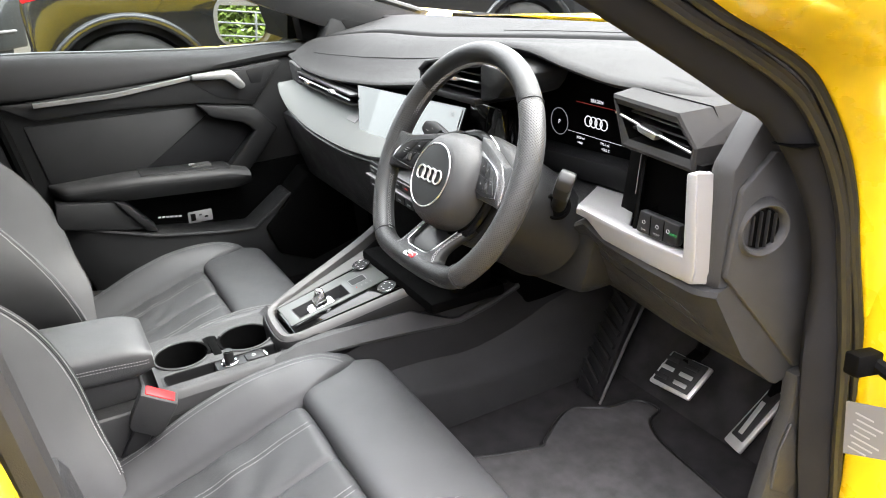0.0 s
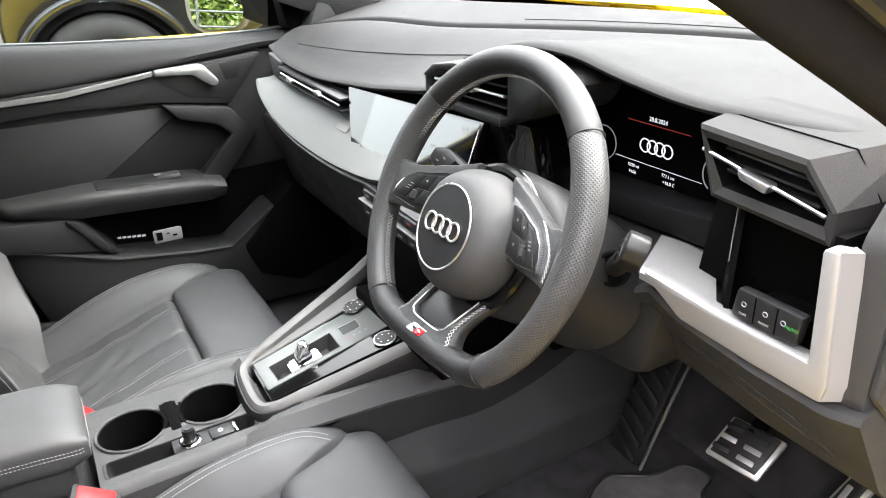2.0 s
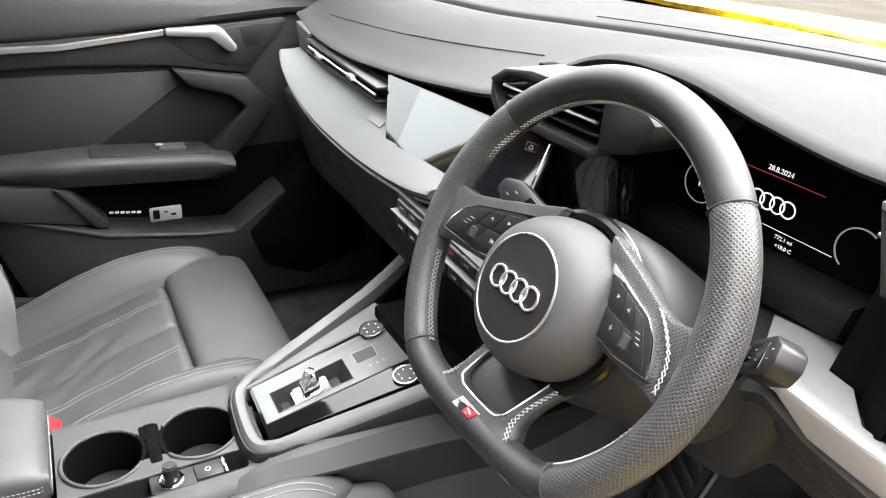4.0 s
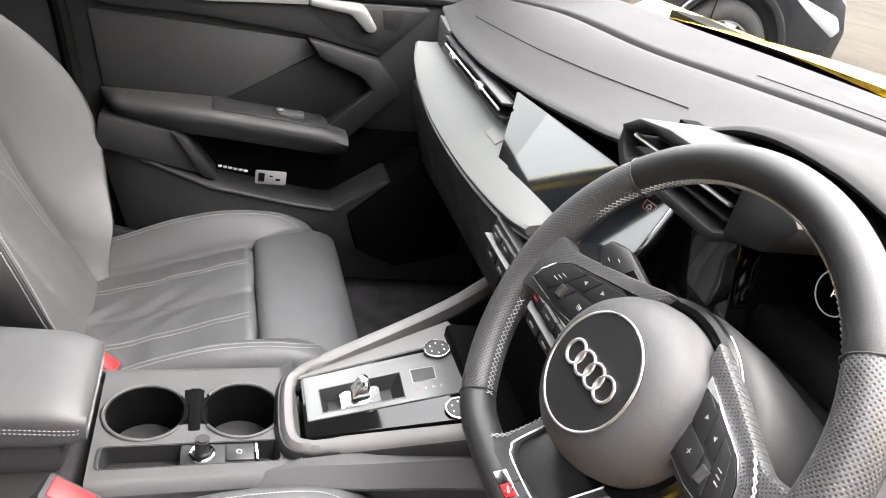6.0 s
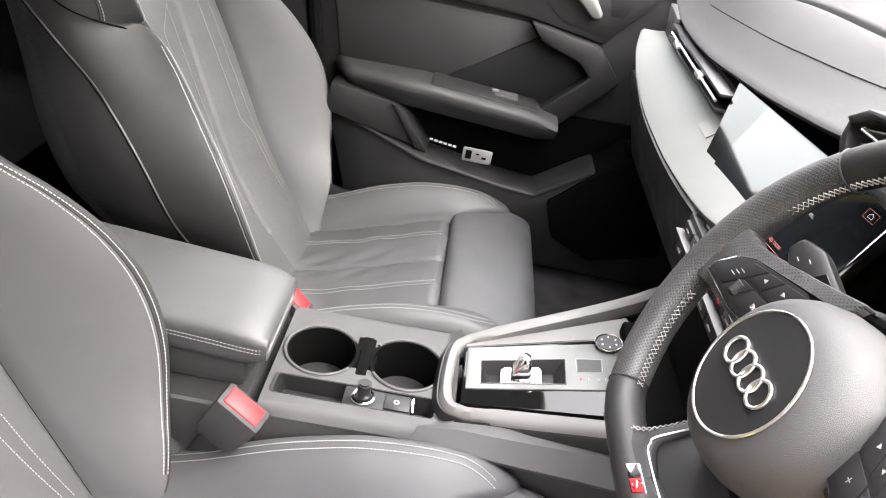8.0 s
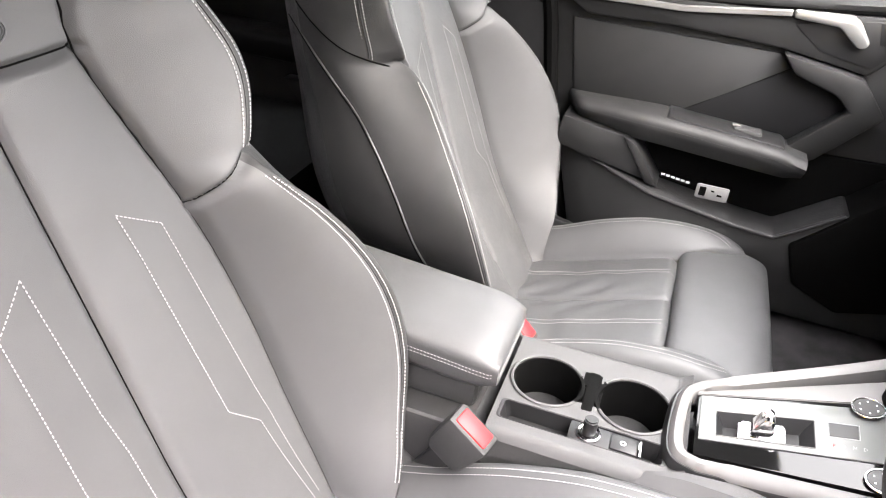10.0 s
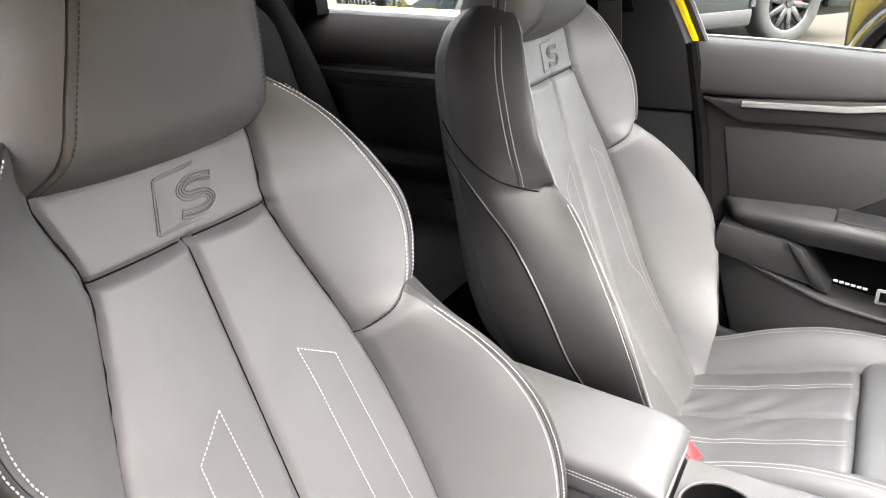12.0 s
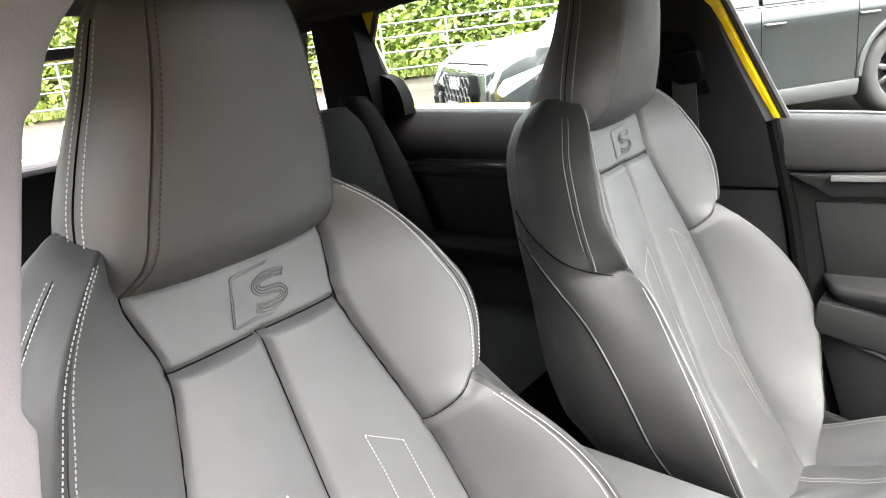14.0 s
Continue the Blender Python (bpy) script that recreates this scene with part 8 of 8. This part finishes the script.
        part("tail_lamp", prism([(-L / 2 - 0.004, 0.90), (-L / 2 - 0.004, 0.97), (-L / 2 + 0.14, 0.98), (-L / 2 + 0.11, 0.92)], "y", sg * (W - 0.25), sg * (W + 0.005), 0.015), RED, car, "red tail lamp")
        part("bumper_intake", prism([(L / 2 - 0.30, 0.34), (L / 2 - 0.02, 0.32), (L / 2 + 0.006, 0.54), (L / 2 - 0.10, 0.56), (L / 2 - 0.28, 0.44)], "y", sg * (W - 0.33), sg * (W - 0.005), 0.02), DARK, car, "black bumper intake")
        part("intake_frame", tube([(L / 2 + 0.008, sg * (W - 0.34), 0.34), (L / 2 + 0.010, sg * (W - 0.32), 0.55), (L / 2 - 0.08, sg * (W - 0.03), 0.57), (L / 2 - 0.06, sg * (W - 0.03), 0.36)], 0.018, 8), clad, car)
        part("rear_bumper_edge", tube([(-L / 2 - 0.005, sg * (W - 0.30), 0.44), (-L / 2 + 0.02, sg * (W - 0.05), 0.46), (-L / 2 + 0.20, sg * (W + 0.003), 0.47), (-L / 2 + 0.50, sg * (W + 0.003), 0.48)], 0.014, 8), SATIN, car)
    part("grille", prism([(-0.44, 0.62), (-0.36, 0.76), (0.36, 0.76), (0.44, 0.62), (0.38, 0.36), (-0.38, 0.36)], "x", L / 2 - 0.10, L / 2 + 0.012, 0.01), DARK, car, "dark honeycomb grille")
    for i in range(7):
        for j in range(5):
            y, z = -0.36 + 0.12 * i + 0.06 * (j % 2), 0.40 + 0.075 * j
            if abs(y) < 0.40:
                part("grille_cell", ring((L / 2 + 0.014, y, z), (1, 0, 0), 0.050, 0.008, 6, 4), CLAD, car)
    for i in range(4):
        part("grille_ring", ring((L / 2 + 0.022, -0.105 + 0.07 * i, 0.69), (1, 0, 0), 0.045, 0.007, 20, 5), LAMP, car)
    part("number_plate", box((L / 2 + 0.010, -0.26, 0.42), (L / 2 + 0.022, 0.26, 0.53), 0.004), WHITE, car, "white blank number plate")
    part("bonnet_edge", tube([(L / 2 - 0.10, -0.60, 0.84), (L / 2 - 0.05, 0, 0.85), (L / 2 - 0.10, 0.60, 0.84)], 0.008, 6), DARK, car)
    car.matrix_world = m
    return car


# a black estate stands alongside, a dark SUV behind it turns its nose this way
parked_car("black_estate", "glossy black estate car parked alongside", Matrix.Translation((-4.13, 1.615, 0)) @ pose(0, 0, 0, 0, 0, 90), BLACKPAINT, BLACKPAINT, L=4.00, wb=2.68, H=1.50, front=0.86, spokes=5, rim=LAMP, rw=0.36)
parked_car("dark_suv", "dark SUV with honeycomb grille and red brake calipers", Matrix.Translation((-6.16, -2.52, 0)) @ pose(0, 0, 0, 0, 0, -38), material("blue_black_car_paint", (0.006, 0.008, 0.009), 0.2, coat=1.0, spec=0.5, rvary=0.02), CLAD, L=4.7, wb=2.82, front=0.88, spokes=10, rw=0.375, caliper=RED)


def fence():
    f = thing("railing", "galvanised steel railing along the car park edge", "railing", (-14, -12, 0.3))
    m = Matrix.Translation((-13.5, -11.5, 0.0)) @ pose(0, 0, 0, 0, 0, 38)
    for k in range(22):
        y = -14 + 1.6 * k
        part("post", box((-0.03, y - 0.03, 0.0), (0.03, y + 0.03, 1.45), 0.004, m=m), STEEL, f)
    for z in (0.35, 0.75, 1.1, 1.42):
        part("rail", tube([m @ Vector((0, -14.2, z)), m @ Vector((0, 19.8, z))], 0.026, 8), STEEL, f)


fence()


def leaf_material(name, color):
    m = material(name, color, 0.6, vary=0.3, vscale=1.5, spec=0.3)
    n, l = m.node_tree.nodes, m.node_tree.links
    b = n["Principled BSDF"]
    b.inputs["Transmission Weight"].default_value = 0.0
    geo = n.new("ShaderNodeNewGeometry")
    hsv = n.new("ShaderNodeHueSaturation")
    mr = n.new("ShaderNodeMapRange")
    mr.inputs["To Min"].default_value, mr.inputs["To Max"].default_value = 0.5, 1.6
    l.new(geo.outputs["Random Per Island"], mr.inputs["Value"])
    src = b.inputs["Base Color"].links[0].from_socket
    l.new(src, hsv.inputs["Color"])
    l.new(mr.outputs[0], hsv.inputs["Value"])
    l.new(hsv.outputs[0], b.inputs["Base Color"])
    return m


def hedge():
    """A tall hedge of many small leaves behind the railing."""
    rng = np.random.default_rng(5)
    m = Matrix.Translation((-15.6, -13.1, 0.0)) @ pose(0, 0, 0, 0, 0, 38)
    verts, faces = [], []
    n = 62000
    for i in range(n):
        y = rng.uniform(-16, 24)
        h = 2.6 + 1.4 * noise.noise((y * 0.35, 0, 0)) + 0.6 * noise.noise((y * 1.4, 3, 0))
        z = h * rng.uniform(0, 1) ** 0.8
        x = rng.normal(0, 1.0) * (1.1 - 0.5 * z / max(h, 0.5)) + 0.6 * noise.noise((y * 0.8, z * 0.8, 7))
        s = rng.uniform(0.08, 0.17)
        a, t = rng.uniform(0, 6.28), rng.uniform(-1.0, 1.0)
        d = Vector((math.cos(a), math.sin(a), t)).normalized()
        e = d.cross(Vector((rng.normal(), rng.normal(), rng.normal()))).normalized()
        p = m @ Vector((x, y, z))
        k = len(verts)
        verts += [p - d * s, p + e * s * 0.45, p + d * s, p - e * s * 0.45]
        faces.append((k, k + 1, k + 2, k + 3))
    me = bpy.data.meshes.new("hedge")
    me.from_pydata(verts, [], faces)
    me.materials.append(leaf_material("hedge_leaves", (0.080, 0.118, 0.014)))
    tagged(new("hedge", me), "bright green leafy hedge behind the railing", "hedge", kind="stuff")
    verts, faces = [], []
    for i in range(9000):
        y, x = rng.uniform(-16, 24), rng.uniform(0.6, 1.9)
        p = m @ Vector((x, y, 0.08))
        a = rng.uniform(0, 6.28)
        w = Vector((math.cos(a), math.sin(a), 0)) * 0.02
        hh = rng.uniform(0.15, 0.5)
        k = len(verts)
        verts += [p - w, p + w, p + Vector((rng.normal() * 0.08, rng.normal() * 0.08, hh))]
        faces.append((k, k + 1, k + 2))
    me = bpy.data.meshes.new("long_grass")
    me.from_pydata(verts, [], faces)
    me.materials.append(leaf_material("grass_blades", (0.085, 0.11, 0.02)))
    tagged(new("long_grass", me), "long yellow-green grass at the railing's foot", "grass", kind="stuff")


hedge()


def showroom():
    """The glazed building that the wing mirror shows."""
    s = thing("showroom", "glazed two-storey building with pale mullions", "building", (-14, -34, 0.3))
    part("wall", box((-30, -42, 0.0), (-6, -34.3, 7.5)), CONCRETE, s)
    part("roof", box((-30.5, -42.5, 7.5), (-5.5, -33.6, 8.0), 0.05), STEEL, s)
    for i in range(12):
        for j in range(2):
            w = part("window", box((-29.6 + 1.95 * i, -34.3, 0.5 + 3.5 * j), (-27.9 + 1.95 * i, -34.2, 3.6 + 3.5 * j), 0.02), TINT, s)
    for i in range(13):
        part("mullion", box((-29.8 + 1.95 * i, -34.25, 0.3), (-29.65 + 1.95 * i, -34.05, 7.4)), WHITE, s)
    part("storey_band", box((-30, -34.3, 3.7), (-6, -34.0, 3.95)), WHITE, s)


showroom()


def sky_blocking_walls():
    """Unseen plain walls, added to block low sky beside and ahead of the yellow car."""
    tagged(part("sky_block_east", box((6.0, -30, 0.0), (6.3, 30, 3.5), 0.01), SKY_BLOCK_GREY), "added unseen dark wall that blocks low sky at the open doorway", "wall", kind="structure")
    tagged(part("sky_block_north", box((-1.2, 6.5, 0.0), (5.99, 6.8, 3.4), 0.01), SKY_BLOCK_GREY), "added unseen dark wall that blocks low sky ahead of the car", "wall", kind="structure")


# grey of the added walls, sets how much light they throw back
SKY_BLOCK_GREY = material("sky_block_dark_grey", (0.110, 0.107, 0.104), 0.6, bump=0.2, bscale=60, vary=0.15, vscale=0.5)
sky_blocking_walls()


def own_wheels():
    """The four wheels that the yellow car stands on."""
    w = thing("road_wheel", "black tyre on an alloy wheel under the yellow car", "wheel", (0, 0, 0), "wheels of the yellow car")
    car_wheel(w, (0, 0, 0.32), 0.32, 1, 5, RIM)
    for x, y, turn in ((0.80, 1.06, -90), (-0.80, 1.06, 90), (0.80, -1.57, -90), (-0.80, -1.57, 90)):
        m = Matrix.Translation((x, y, 0)) @ pose(0, 0, 0, 0, 0, turn)
        if (x, y) == (0.80, 1.06):
            w.matrix_world = m
        else:
            copy_thing(w, m)


own_wheels()
